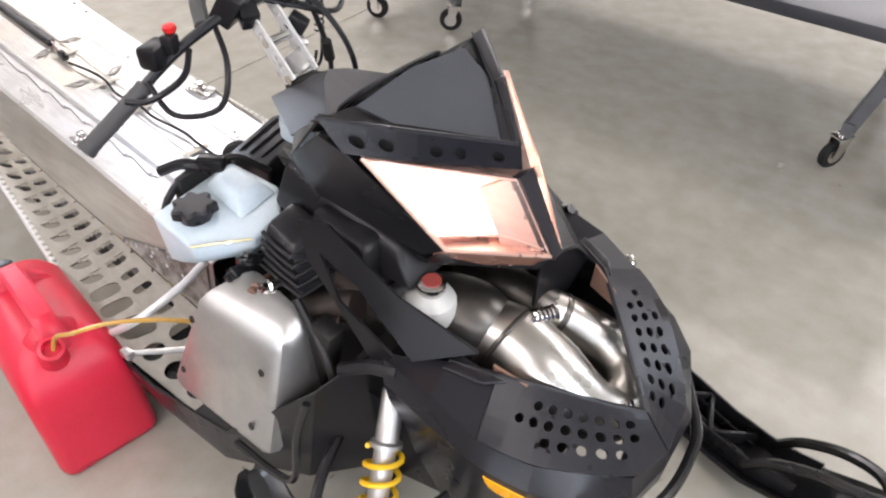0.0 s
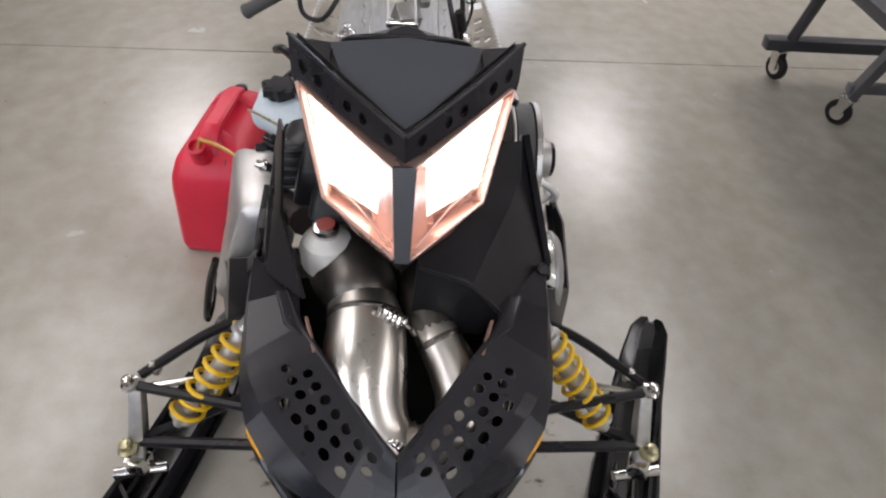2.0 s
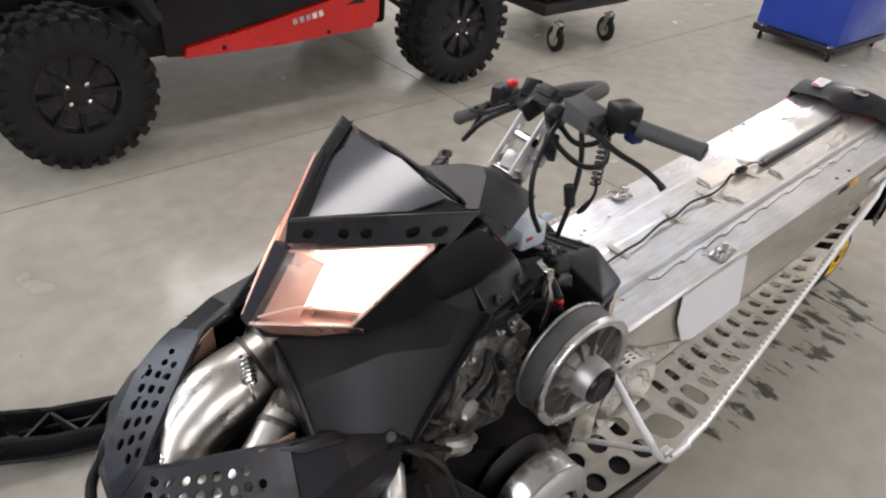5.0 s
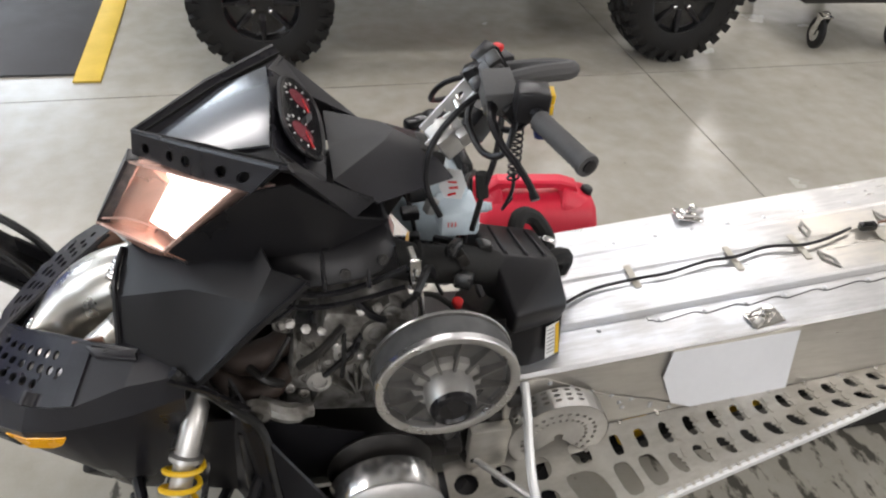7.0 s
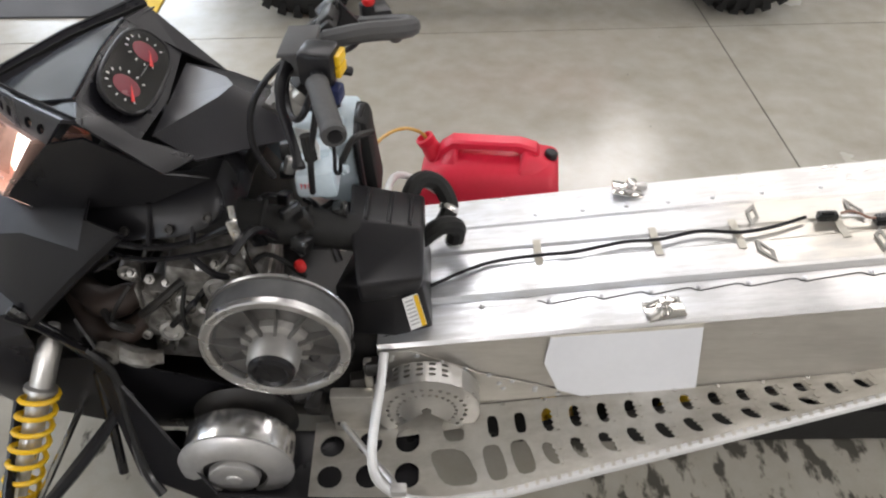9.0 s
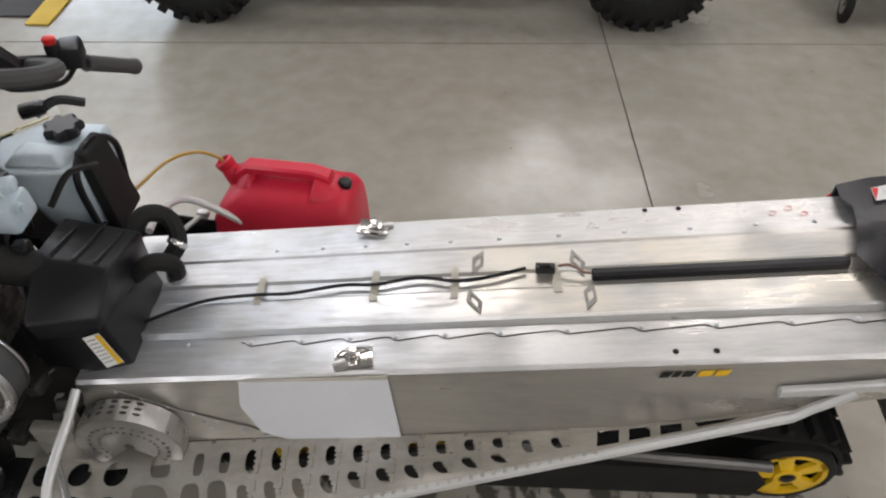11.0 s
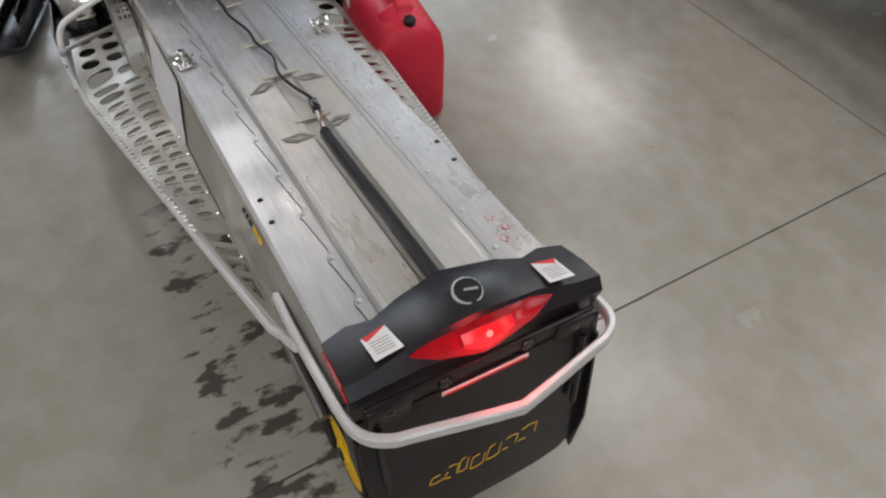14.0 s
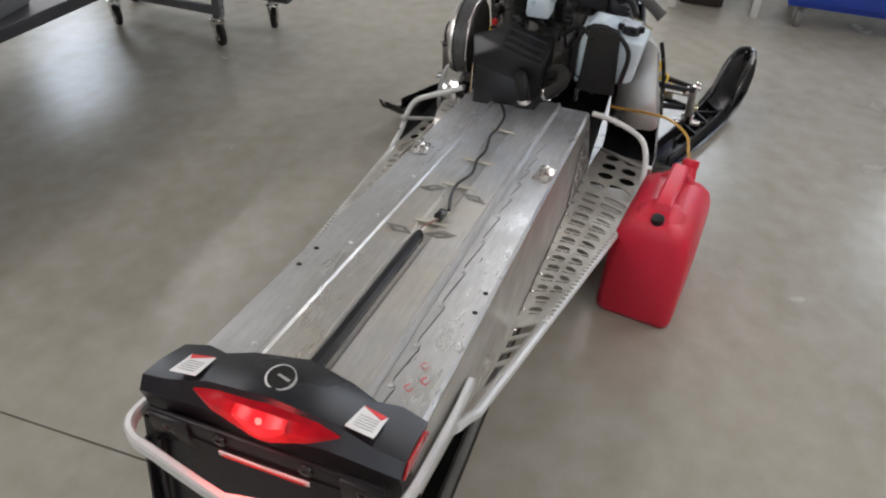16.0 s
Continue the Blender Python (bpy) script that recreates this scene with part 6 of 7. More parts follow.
for k in range(12):
    a = 2 * math.pi * (k + 0.3) / 12
    d = V((math.cos(a), 0, math.sin(a)))
    t = V((-math.sin(a), 0, math.cos(a)))
    hexa(bm, [oc + d * 0.05 + t * 0.004 + V((0, 0.046, 0)), oc + d * 0.05 - t * 0.004 + V((0, 0.046, 0)), oc + d * 0.128 - t * 0.002 + V((0, 0.046, 0)), oc + d * 0.128 + t * 0.002 + V((0, 0.046, 0))],
         [oc + d * 0.05 + t * 0.003 + V((0, 0.07, 0)), oc + d * 0.05 - t * 0.003 + V((0, 0.07, 0)), oc + d * 0.128 - t * 0.0014 + V((0, 0.062, 0)), oc + d * 0.128 + t * 0.0014 + V((0, 0.062, 0))])
part("clutch_rib", bm, FACE, clutch)
bm = bmesh.new()
lathe(bm, oc, ax, [(0.045, 0.074), (0.058, 0.07), (0.062, 0.054), (0.102, 0.051), (0.112, 0.048)], 28)
part("clutch_hub", bm, CAST, clutch)
bm = bmesh.new()
lathe(bm, oc, ax, [(0.106, 0.0485), (0.122, 0.045), (0.126, 0.036), (0.12, 0.03), (0.119, 0.01)], 24)
part("hub_cap", bm, BLK, clutch, "black plastic clutch hub cap")
# drive clutch
bm = bmesh.new()
od = V((0.955, 0.325, 0.316))
lathe(bm, od, ax, [(-0.03, 0.06), (-0.03, 0.115), (-0.02, 0.122), (0.0, 0.1), (0.012, 0.04), (0.024, 0.04), (0.036, 0.085), (0.044, 0.098)], 40)
drive = part("drive_clutch", bm, DARK, sled, "drive clutch with a polished drum")
bm = bmesh.new()
lathe(bm, od, ax, [(0.03, 0.118), (0.036, 0.124), (0.1, 0.124), (0.108, 0.12)], 48, cap=False)
part("clutch_drum", bm, DRUM, drive, "polished steel drum")
bm = bmesh.new()
lathe(bm, od, ax, [(0.1, 0.118), (0.102, 0.127), (0.108, 0.128), (0.124, 0.114), (0.13, 0.094), (0.131, 0.074), (0.12, 0.07), (0.119, 0.001)], 48)
part("clutch_cover", bm, COVER, drive, "dull grey cast clutch cover")
bm = bmesh.new()
lathe(bm, od, ax, [(0.1195, 0.071), (0.1215, 0.0705), (0.1215, 0.05)], 40, cap=False)
part("cover_groove", bm, DARK, drive, "dark groove round the cover's hub")
bm = bmesh.new()
lathe(bm, od, ax, [(0.118, 0.058), (0.136, 0.055), (0.139, 0.048), (0.138, 0.02), (0.142, 0.017), (0.144, 0.01), (0.144, 0.001)], 32)
part("cover_hub", bm, COVER, drive)
# perforated brake guard on the tunnel
bm = bmesh.new()
og = V((0.53, 0.262, 0.355))
for k in range(20):
    a0, a1 = math.radians(-45 + 270 * k / 20), math.radians(-45 + 270 * (k + 1) / 20)
    quad = [og + V((0.125 * math.cos(a), y, 0.118 * math.sin(a))) for a, y in ((a0, 0.0), (a1, 0.0), (a1, 0.055), (a0, 0.055))]
    holed(bm, quad, [0, 1], [0, 0.25, 0.5, 0.75, 1], (lambda i, j: disc(0.3, 8) if (2 < k < 12 and j in (0, 1, 2)) else None), 0.002)
for k in range(20):
    a0, a1 = math.radians(-45 + 270 * k / 20), math.radians(-45 + 270 * (k + 1) / 20)
    quad = [og + V((r * math.cos(a) * 1.0, 0.055, r * 0.945 * math.sin(a))) for r, a in ((0.012, a0), (0.125, a0), (0.125, a1), (0.012, a1))]
    holed(bm, quad, [0, 0.2, 0.4, 0.6, 0.8, 1], [0, 1], (lambda i, j: disc(0.26, 8, 0.8, 1.0) if i in (2, 3) else None), 0.002)
part("brake_guard", bm, SHIELD, sled, "perforated round aluminium guard", 30)
bm = bmesh.new()
holed(bm, [(0.66, 0.272, 0.27), (0.42, 0.272, 0.315), (0.44, 0.32, 0.29), (0.66, 0.33, 0.25)], steps(4), [0, 0.3, 0.7, 1], lambda i, j: disc(0.3, 8) if j == 1 else None, 0.003)
box(bm, (0.7, 0.3, 0.34), (0.1, 0.03, 0.14), bev=0.006)
box(bm, (0.66, 0.275, 0.42), (0.018, 0.02, 0.15), bev=0.004)
part("chassis_bracket", bm, ALUDUSTY, sled)
for k in range(9):
    bm = bmesh.new()
    box(bm, (0.69 + random.uniform(-0.05, 0.12), 0.27 + random.uniform(-0.04, 0.05), 0.3 + 0.035 * k), (0.05, 0.04, 0.035), rz(random.uniform(0, 90)) @ rx(random.uniform(0, 60)), 0.008)
    part("brake_fitting", bm, DARK, sled)
# dark hoses and small fittings in the bay
hoses = [((0.58, -0.05, 0.64), (0.55, -0.12, 0.68), (0.5, -0.14, 0.66), (0.47, -0.1, 0.62), (0.49, -0.06, 0.59)), ((0.54, 0.02, 0.62), (0.49, 0.01, 0.655), (0.455, -0.01, 0.63), (0.46, -0.02, 0.575))]
for h in hoses:
    bm = bmesh.new()
    tube(bm, h, 0.022, 10)
    part("coolant_hose", bm, RUB, sled, "black rubber coolant hose")
    bm = bmesh.new()
    p, p2 = V(h[3]), V(h[4] if len(h) > 4 else h[2])
    lathe(bm, p, p2 - p, [(0, 0.024), (0.004, 0.0255), (0.012, 0.0255), (0.015, 0.024)], 14)
    part("hose_clamp", bm, STEEL, sled)
bm = bmesh.new()
lathe(bm, (0.785, 0.2, 0.715), (0, 0.3, 1), [(0, 0.012), (0.016, 0.012), (0.02, 0.008), (0.021, 0.001)], 12)
part("red_plug", bm, REDG, sled, "small red plug")
random.seed(5)
for k in range(26):
    a = V((random.uniform(0.62, 1.2), random.uniform(-0.25, 0.22), random.uniform(0.5, 0.78)))
    b = a + V((random.uniform(-0.18, 0.18), random.uniform(-0.14, 0.14), random.uniform(-0.1, 0.1)))
    c = (a + b) / 2 + V((0, 0, random.uniform(0.0, 0.09)))
    bm = bmesh.new()
    tube(bm, [a, c, b], random.choice((0.005, 0.006, 0.009)), 6)
    part("wiring_hose", bm, random.choice((BLK, BLK, RUB, DARK)), sled)
for k in range(14):
    bm = bmesh.new()
    box(bm, (random.uniform(0.68, 0.9), random.uniform(-0.08, 0.2), random.uniform(0.7, 0.86)), (random.uniform(0.025, 0.05), random.uniform(0.02, 0.04), random.uniform(0.02, 0.05)), rz(random.uniform(0, 180)) @ rx(random.uniform(-30, 30)), 0.005)
    part("engine_fitting", bm, random.choice((BLK, DARK, BLKSH, CAST)), sled)
# oil tank on the right, coolant overflow in the middle
bm = bmesh.new()
hull(bm, [(0.945, -0.29, 0.772), (0.86, -0.385, 0.765), (0.7, -0.375, 0.765), (0.69, -0.15, 0.785), (0.85, -0.14, 0.785), (0.93, -0.2, 0.778), (0.69, -0.36, 0.61), (0.69, -0.15, 0.58), (0.8, -0.15, 0.6), (0.8, -0.36, 0.67), (0.94, -0.285, 0.73), (0.86, -0.38, 0.725), (0.92, -0.2, 0.73)], 0.01)
tank = part("oil_tank", bm, TANK, sled, "pale blue translucent oil tank")
bm = bmesh.new()
hull(bm, [(0.88, -0.27, 0.775), (0.87, -0.16, 0.785), (0.72, -0.16, 0.785), (0.72, -0.25, 0.78), (0.84, -0.24, 0.806), (0.84, -0.18, 0.812), (0.75, -0.18, 0.815), (0.74, -0.22, 0.81)], 0.008)
part("tank_top", bm, TANK, tank)
bm = bmesh.new()
tube(bm, [(0.945, -0.292, 0.7765), (0.905, -0.338, 0.774), (0.862, -0.387, 0.77)], 0.0035, 5, smooth=False)
part("tank_seam", bm, GOLD, tank)
bm = bmesh.new()
lathe(bm, (0.785, -0.315, 0.765), (0, -0.15, 1), [(0, 0.035), (0.012, 0.036)], 18)
rows = []
for h in (0.012, 0.016, 0.034, 0.04):
    rows.append([bm.verts.new(V((0.785, -0.317, 0.765 + h)) + V((math.cos(a), math.sin(a), 0)) * (0.044 + 0.006 * math.cos(7 * a) - (0.006 if h in (0.012, 0.04) else 0))) for a in [2 * math.pi * k / 42 for k in range(42)]])
skin(bm, rows)
part("tank_cap", bm, BLKG, tank, "black lobed filler cap")
bm = bmesh.new()
hexa(bm, [(0.68, -0.31, 0.57), (0.68, -0.17, 0.57), (0.645, -0.17, 0.57), (0.645, -0.31, 0.57)], [(0.7, -0.29, 0.81), (0.7, -0.18, 0.82), (0.665, -0.18, 0.81), (0.665, -0.29, 0.8)], 0.012)
part("tank_pad", bm, RUB, tank, "black rubber pad on the tank's back")
bm = bmesh.new()
tube(bm, [(0.68, -0.32, 0.6), (0.675, -0.33, 0.74), (0.685, -0.24, 0.81), (0.69, -0.15, 0.77), (0.68, -0.14, 0.6)], 0.009, 8)
tube(bm, [(0.8, -0.26, 0.87), (0.76, -0.3, 0.885), (0.71, -0.33, 0.86)], 0.012, 8)
box(bm, (0.8, -0.26, 0.885), (0.06, 0.035, 0.03), rz(30), 0.008)
part("tank_hose", bm, BLK, tank)
bm = bmesh.new()
hexa(bm, [(0.8, -0.02, 0.79), (0.8, 0.07, 0.79), (0.71, 0.07, 0.79), (0.71, -0.02, 0.79)], [(0.8, -0.025, 0.85), (0.8, 0.065, 0.85), (0.715, 0.07, 0.86), (0.715, -0.02, 0.86)], 0.012)
box(bm, (0.752, -0.01, 0.862), (0.04, 0.045, 0.03), rz(20), 0.01)
lathe(bm, (0.715, 0.045, 0.85), (-1, 0.2, 0.2), [(0, 0.012), (0.02, 0.012), (0.021, 0.009), (0.03, 0.009)], 12)
HANG = [V(p) for p in ((0.79, 0.012, 0.935), (0.757, 0.03, 0.94), (0.742, 0.028, 0.9), (0.747, 0.018, 0.855), (0.775, 0.003, 0.84), (0.795, 0.0, 0.88))]
res = part("overflow_bottle", bm, TANK, sled, "pale blue overflow bottle with red print")
bm = bmesh.new()
for k in range(3):
    box(bm, (0.785 - 0.008 * k, 0.0715, 0.828), (0.002, 0.003, 0.011), bev=0.0)
part("red_print", bm, REDG, res, smooth=0)
bm = bmesh.new()
prism(bm, HANG, (0.001, 0.002, 0.001))
tag = part("hang_tag", bm, WHITE, sled, "white paper tag with small red marks")
bm = bmesh.new()
hc = sum(HANG, V()) / 6 + V((0.0012, 0.003, 0.0012))
for k, (a, b) in enumerate(((0.0, 0.025), (0.2, 0.01), (-0.2, -0.005), (0.1, -0.022))):
    box(bm, hc + V((a * 0.01, 0.0008, b)), (0.02, 0.001, 0.005), rz(-28) @ ry(10 * k))
part("tag_mark", bm, REDG, tag, smooth=0)
# muffler with its pressed aluminium shield
bm = bmesh.new()
hexa(bm, [(1.17, -0.3, 0.37), (0.84, -0.3, 0.34), (0.79, -0.5, 0.385), (1.125, -0.482, 0.355)], [(1.12, -0.3, 0.685), (0.95, -0.3, 0.725), (0.905, -0.425, 0.7), (1.125, -0.385, 0.65)], 0.03)
muff = part("muffler", bm, SHIELD, sled, "muffler under a smooth scuffed aluminium heat shield")
for x, z, y in ((0.91, 0.64, -0.448), (1.09, 0.585, -0.423), (0.86, 0.47, -0.481), (1.07, 0.43, -0.466)):
    bm = bmesh.new()
    lathe(bm, (x, y - 0.002, z), (0, -1, 0.3), [(0, 0.009), (0.002, 0.008), (0.0025, 0.001)], 10)
    part("shield_rivet", bm, DARK, muff)
bm = bmesh.new()
tube(bm, [(1.09, -0.31, 0.71), (1.19, -0.33, 0.6), (1.21, -0.34, 0.45), (1.19, -0.36, 0.36)], 0.01, 8)
box(bm, (1.13, -0.3, 0.53), (0.06, 0.05, 0.3), ry(14), 0.01)
part("muffler_frame", bm, DARK, muff)
bm = bmesh.new()
coil(bm, (1.17, -0.27, 0.66), (1.12, -0.3, 0.655), 0.014, 0.003, 7, 5, 10)
tube(bm, [(1.17, -0.22, 0.67), (1.12, -0.24, 0.655), (1.05, -0.3, 0.64)], 0.035, 12)
part("muffler_inlet", bm, RUST, muff, "rusty muffler inlet with a spring")
bm = bmesh.new()
hexa(bm, [(1.1, -0.3, 0.7), (1.1, -0.2, 0.7), (0.95, -0.18, 0.7), (0.95, -0.29, 0.7)], [(1.06, -0.285, 0.8), (1.08, -0.2, 0.83), (0.97, -0.19, 0.84), (0.965, -0.27, 0.815)], 0.016)
duct = part("side_duct", bm, BLK, sled, "black ribbed rubber duct beside the oil tank")
for k in range(5):
    z = 0.715 + 0.02 * k
    q = (z - 0.7) / 0.1
    bm = bmesh.new()
    tube(bm, [(0.955 + 0.01 * q, -0.293 + 0.018 * q, z), (1.03 - 0.01 * q, -0.3 + 0.014 * q, z - 0.002), (1.1 - 0.04 * q, -0.303 + 0.014 * q, z - 0.004), (1.103 - 0.03 * q, -0.25, z), (1.1 - 0.02 * q, -0.205, z + 0.01)], 0.0055, 6, smooth=False)
    part("duct_rib", bm, BLK, duct)
bm = bmesh.new()
hexa(bm, [(1.22, -0.24, 0.75), (1.22, -0.14, 0.75), (1.03, -0.14, 0.75), (1.03, -0.23, 0.75)], [(1.2, -0.22, 0.84), (1.2, -0.15, 0.85), (1.05, -0.14, 0.86), (1.05, -0.21, 0.86)], 0.014)
part("duct_neck", bm, BLKP, duct)
for c, d, m in (((0.93, -0.335, 0.705), (0.2, -1, 0.1), BLK), ((0.985, -0.325, 0.69), (0.4, -1, 0.3), BROWN), ((1.03, -0.32, 0.715), (0, -1, 0.5), STEEL), ((0.955, -0.31, 0.74), (-0.3, -1, 0.4), BLKSH), ((1.06, -0.3, 0.66), (0.3, -1, 0.6), DARK)):
    bm = bmesh.new()
    lathe(bm, c, d, [(-0.05, 0.009), (-0.02, 0.012), (0.0, 0.013), (0.004, 0.016), (0.014, 0.016), (0.018, 0.011), (0.03, 0.01), (0.031, 0.001)], 12)
    part("hose_plug", bm, m, sled)

# ---- steering ----
bm = bmesh.new()
pts = [(0.648, 0.375, 1.17), (0.675, 0.27, 1.177), (0.7, 0.18, 1.178), (0.712, 0.08, 1.15), (0.705, -0.02, 1.135), (0.68, -0.1, 1.11), (0.645, -0.2, 1.055), (0.615, -0.33, 0.965), (0.602, -0.415, 0.912)]
tube(bm, pts, 0.0115, 10)
bar = part("handlebar", bm, BLK, sled, "black handlebar turned to one side")
for name, a, b in (("left", (0.69, 0.235, 1.176), (0.65, 0.372, 1.17)), ("right", (0.632, -0.27, 1.008), (0.6, -0.422, 0.907))):
    bm = bmesh.new()
    d = V(b) - V(a)
    L = d.length
    prof = [(0, 0.017), (0.004, 0.0195)]
    for k in range(10):
        prof += [(0.01 + (L - 0.02) * k / 10, 0.0185), (0.01 + (L - 0.02) * (k + 0.5) / 10, 0.0175)]
    prof += [(L - 0.008, 0.0205), (L, 0.0195), (L, 0.01), (L - 0.01, 0.009)]
    lathe(bm, a, d, prof, 16)
    part("grip", bm, GRIP, bar, "dark grey rubber grip")
bm = bmesh.new()
hexa(bm, [(0.7, 0.08, 1.142), (0.755, 0.075, 1.142), (0.765, 0.16, 1.14), (0.705, 0.165, 1.14)], [(0.703, 0.083, 1.188), (0.752, 0.078, 1.184), (0.762, 0.156, 1.176), (0.708, 0.162, 1.18)], 0.007)
hexa(bm, [(0.698, 0.078, 1.189), (0.757, 0.073, 1.185), (0.767, 0.161, 1.177), (0.703, 0.167, 1.181)], [(0.7, 0.08, 1.197), (0.755, 0.075, 1.193), (0.765, 0.159, 1.185), (0.705, 0.165, 1.189)], 0.002)
part("brake_reservoir", bm, GRIP, bar, "grey brake fluid reservoir")
bm = bmesh.new()
box(bm, (0.69, 0.19, 1.185), (0.06, 0.06, 0.06), rz(-12), 0.01)
part("switch_block", bm, BLK, bar)
bm = bmesh.new()
for dz in (-0.0105, 0.0105):
    box(bm, (0.656, 0.19, 1.186 + dz), (0.01, 0.036, 0.018), rz(-12), 0.002)
part("yellow_switch", bm, YEL, bar, "yellow rocker switch")
bm = bmesh.new()
box(bm, (0.67, 0.215, 1.145), (0.035, 0.035, 0.03), rz(-12), 0.008)
part("blue_switch", bm, BLUEG, bar)
bm = bmesh.new()
tube(bm, [(0.745, 0.14, 1.165), (0.758, 0.19, 1.152), (0.752, 0.245, 1.135), (0.735, 0.29, 1.122), (0.722, 0.325, 1.105), (0.716, 0.345, 1.09)], [0.013, 0.011, 0.0095, 0.009, 0.009, 0.012], 8, flat=0.7)
part("brake_lever", bm, BLK, bar, "black brake lever")
bm = bmesh.new()
box(bm, (0.625, -0.225, 1.06), (0.05, 0.07, 0.05), rz(20), 0.01)
box(bm, (0.645, -0.2, 1.08), (0.03, 0.03, 0.04), rz(20), 0.006)
part("throttle_block", bm, BLK, bar)
bm = bmesh.new()
lathe(bm, (0.64, -0.19, 1.1), (0, -0.1, 1), [(0, 0.01), (0.006, 0.014), (0.014, 0.014), (0.017, 0.009), (0.0175, 0.001)], 14)
part("stop_button", bm, REDG, bar, "red stop button")
bm = bmesh.new()
tube(bm, [(0.66, -0.17, 1.06), (0.7, -0.22, 1.03), (0.68, -0.29, 1.0), (0.63, -0.32, 0.99)], 0.007, 8)
part("throttle_lever", bm, BLK, bar)
bm = bmesh.new()
tube(bm, [(0.7, 0.05, 1.15), (0.63, 0.05, 1.165), (0.565, 0.03, 1.16), (0.545, -0.01, 1.145), (0.57, -0.07, 1.12), (0.65, -0.12, 1.09)], 0.018, 10)
part("grab_strap", bm, GRIP, bar, "grey rubber grab strap over the bar")
# riser plates with cross-braced windows
rb, rt = V((0.82, -0.01, 0.99)), V((0.705, -0.02, 1.135))
riser = None
for s in (1, -1):
    off = V((0, 0.03 * s, 0))
    u, w = (rt - rb), V((0.62, 0, 0.5)).normalized()
    bm = bmesh.new()
    quad = [rb - w * 0.02 + off, rt - w * 0.016 + off, rt + w * 0.016 + off, rb + w * 0.022 + off]
    holed(bm, quad, [0, 0.12, 0.4, 0.68, 0.92, 1], [0, 0.2, 0.8, 1], lambda i, j: ([(0.1, 0.12), (0.5, 0.3), (0.9, 0.12), (0.72, 0.5), (0.9, 0.88), (0.5, 0.7), (0.1, 0.88), (0.28, 0.5)] if i % 2 else disc(0.34, 8)) if j == 1 and 0 < i < 4 else None, 0.005 * s)
    riser = part("riser_plate", bm, RAILM, sled, "cut-out aluminium handlebar riser plate")
for t in (0.03, 0.5, 0.97):
    p = rb + (rt - rb) * t
    bm = bmesh.new()
    cyl(bm, p + V((0, -0.037, 0)), p + V((0, 0.037, 0)), 0.011, seg=12)
    part("riser_pin", bm, STEEL, sled)
bm = bmesh.new()
box(bm, rt + V((0.0, 0, 0.012)), (0.045, 0.08, 0.024), ry(40), 0.006)
box(bm, rt + V((-0.004, 0, 0.028)), (0.03, 0.05, 0.018), ry(40), 0.005)
part("riser_clamp", bm, DARK, sled)
bm = bmesh.new()
hexa(bm, [(0.86, -0.05, 0.93), (0.86, 0.04, 0.93), (0.8, 0.04, 0.92), (0.8, -0.05, 0.92)], [(0.85, -0.04, 1.0), (0.85, 0.03, 1.0), (0.79, 0.03, 0.98), (0.79, -0.04, 0.98)], 0.008)
cyl(bm, (0.83, -0.01, 0.96), (0.98, -0.01, 0.7), 0.016)
part("steering_post", bm, DARK, sled)
for c, sz, a, m in (((0.79, 0.0, 1.0), (0.05, 0.06, 0.06), 20, CAST), ((0.74, 0.05, 1.06), (0.045, 0.035, 0.06), 35, BLK), ((0.715, -0.05, 1.12), (0.06, 0.04, 0.05), -20, BLK), ((0.76, 0.04, 1.03), (0.03, 0.03, 0.03), 10, CAST), ((0.705, 0.14, 1.15), (0.05, 0.05, 0.05), 15, BLK), ((0.69, -0.075, 1.13), (0.05, 0.045, 0.075), 25, BLK), ((0.735, 0.045, 1.135), (0.035, 0.04, 0.05), 10, BLK)):
    bm = bmesh.new()
    box(bm, c, sz, rz(a) @ ry(35), 0.006)
    part("steering_fitting", bm, m, sled)
cables = [((0.7, 0.05, 1.15), (0.78, 0.08, 1.12), (0.84, 0.1, 1.05), (0.85, 0.12, 0.97), (0.82, 0.13, 0.9)), ((0.7, 0.16, 1.15), (0.73, 0.2, 1.09), (0.76, 0.16, 1.07), (0.77, 0.08, 1.1), (0.72, 0.0, 1.13)),
          ((0.66, -0.1, 1.1), (0.76, -0.15, 1.05), (0.78, -0.2, 0.98), (0.7, -0.26, 0.96), (0.64, -0.27, 1.02)), ((0.71, 0.1, 1.14), (0.72, 0.13, 1.05), (0.74, 0.14, 0.96), (0.75, 0.13, 0.86)),
          ((0.68, 0.17, 1.14), (0.7, 0.14, 1.1), (0.72, 0.1, 1.09), (0.73, 0.05, 1.12))]
for c in cables:
    bm = bmesh.new()
    tube(bm, c, 0.0065, 8)
    part("control_cable", bm, BLK, sled)
bm = bmesh.new()
coil(bm, (0.7, 0.165, 1.14), (0.69, 0.16, 1.0), 0.011, 0.0024, 10, 6, 12)
tube(bm, [(0.69, 0.16, 1.02), (0.69, 0.165, 0.98), (0.695, 0.15, 0.93), (0.69, 0.13, 0.91), (0.683, 0.15, 0.95)], 0.004, 6)
part("tether_cord", bm, BLK, sled, "coiled black tether cord")
bm = bmesh.new()
tube(bm, [(0.745, 0.13, 1.0), (0.74, 0.14, 0.95)], 0.013, 8, smooth=False)
part("cable_boot", bm, RUB, sled)

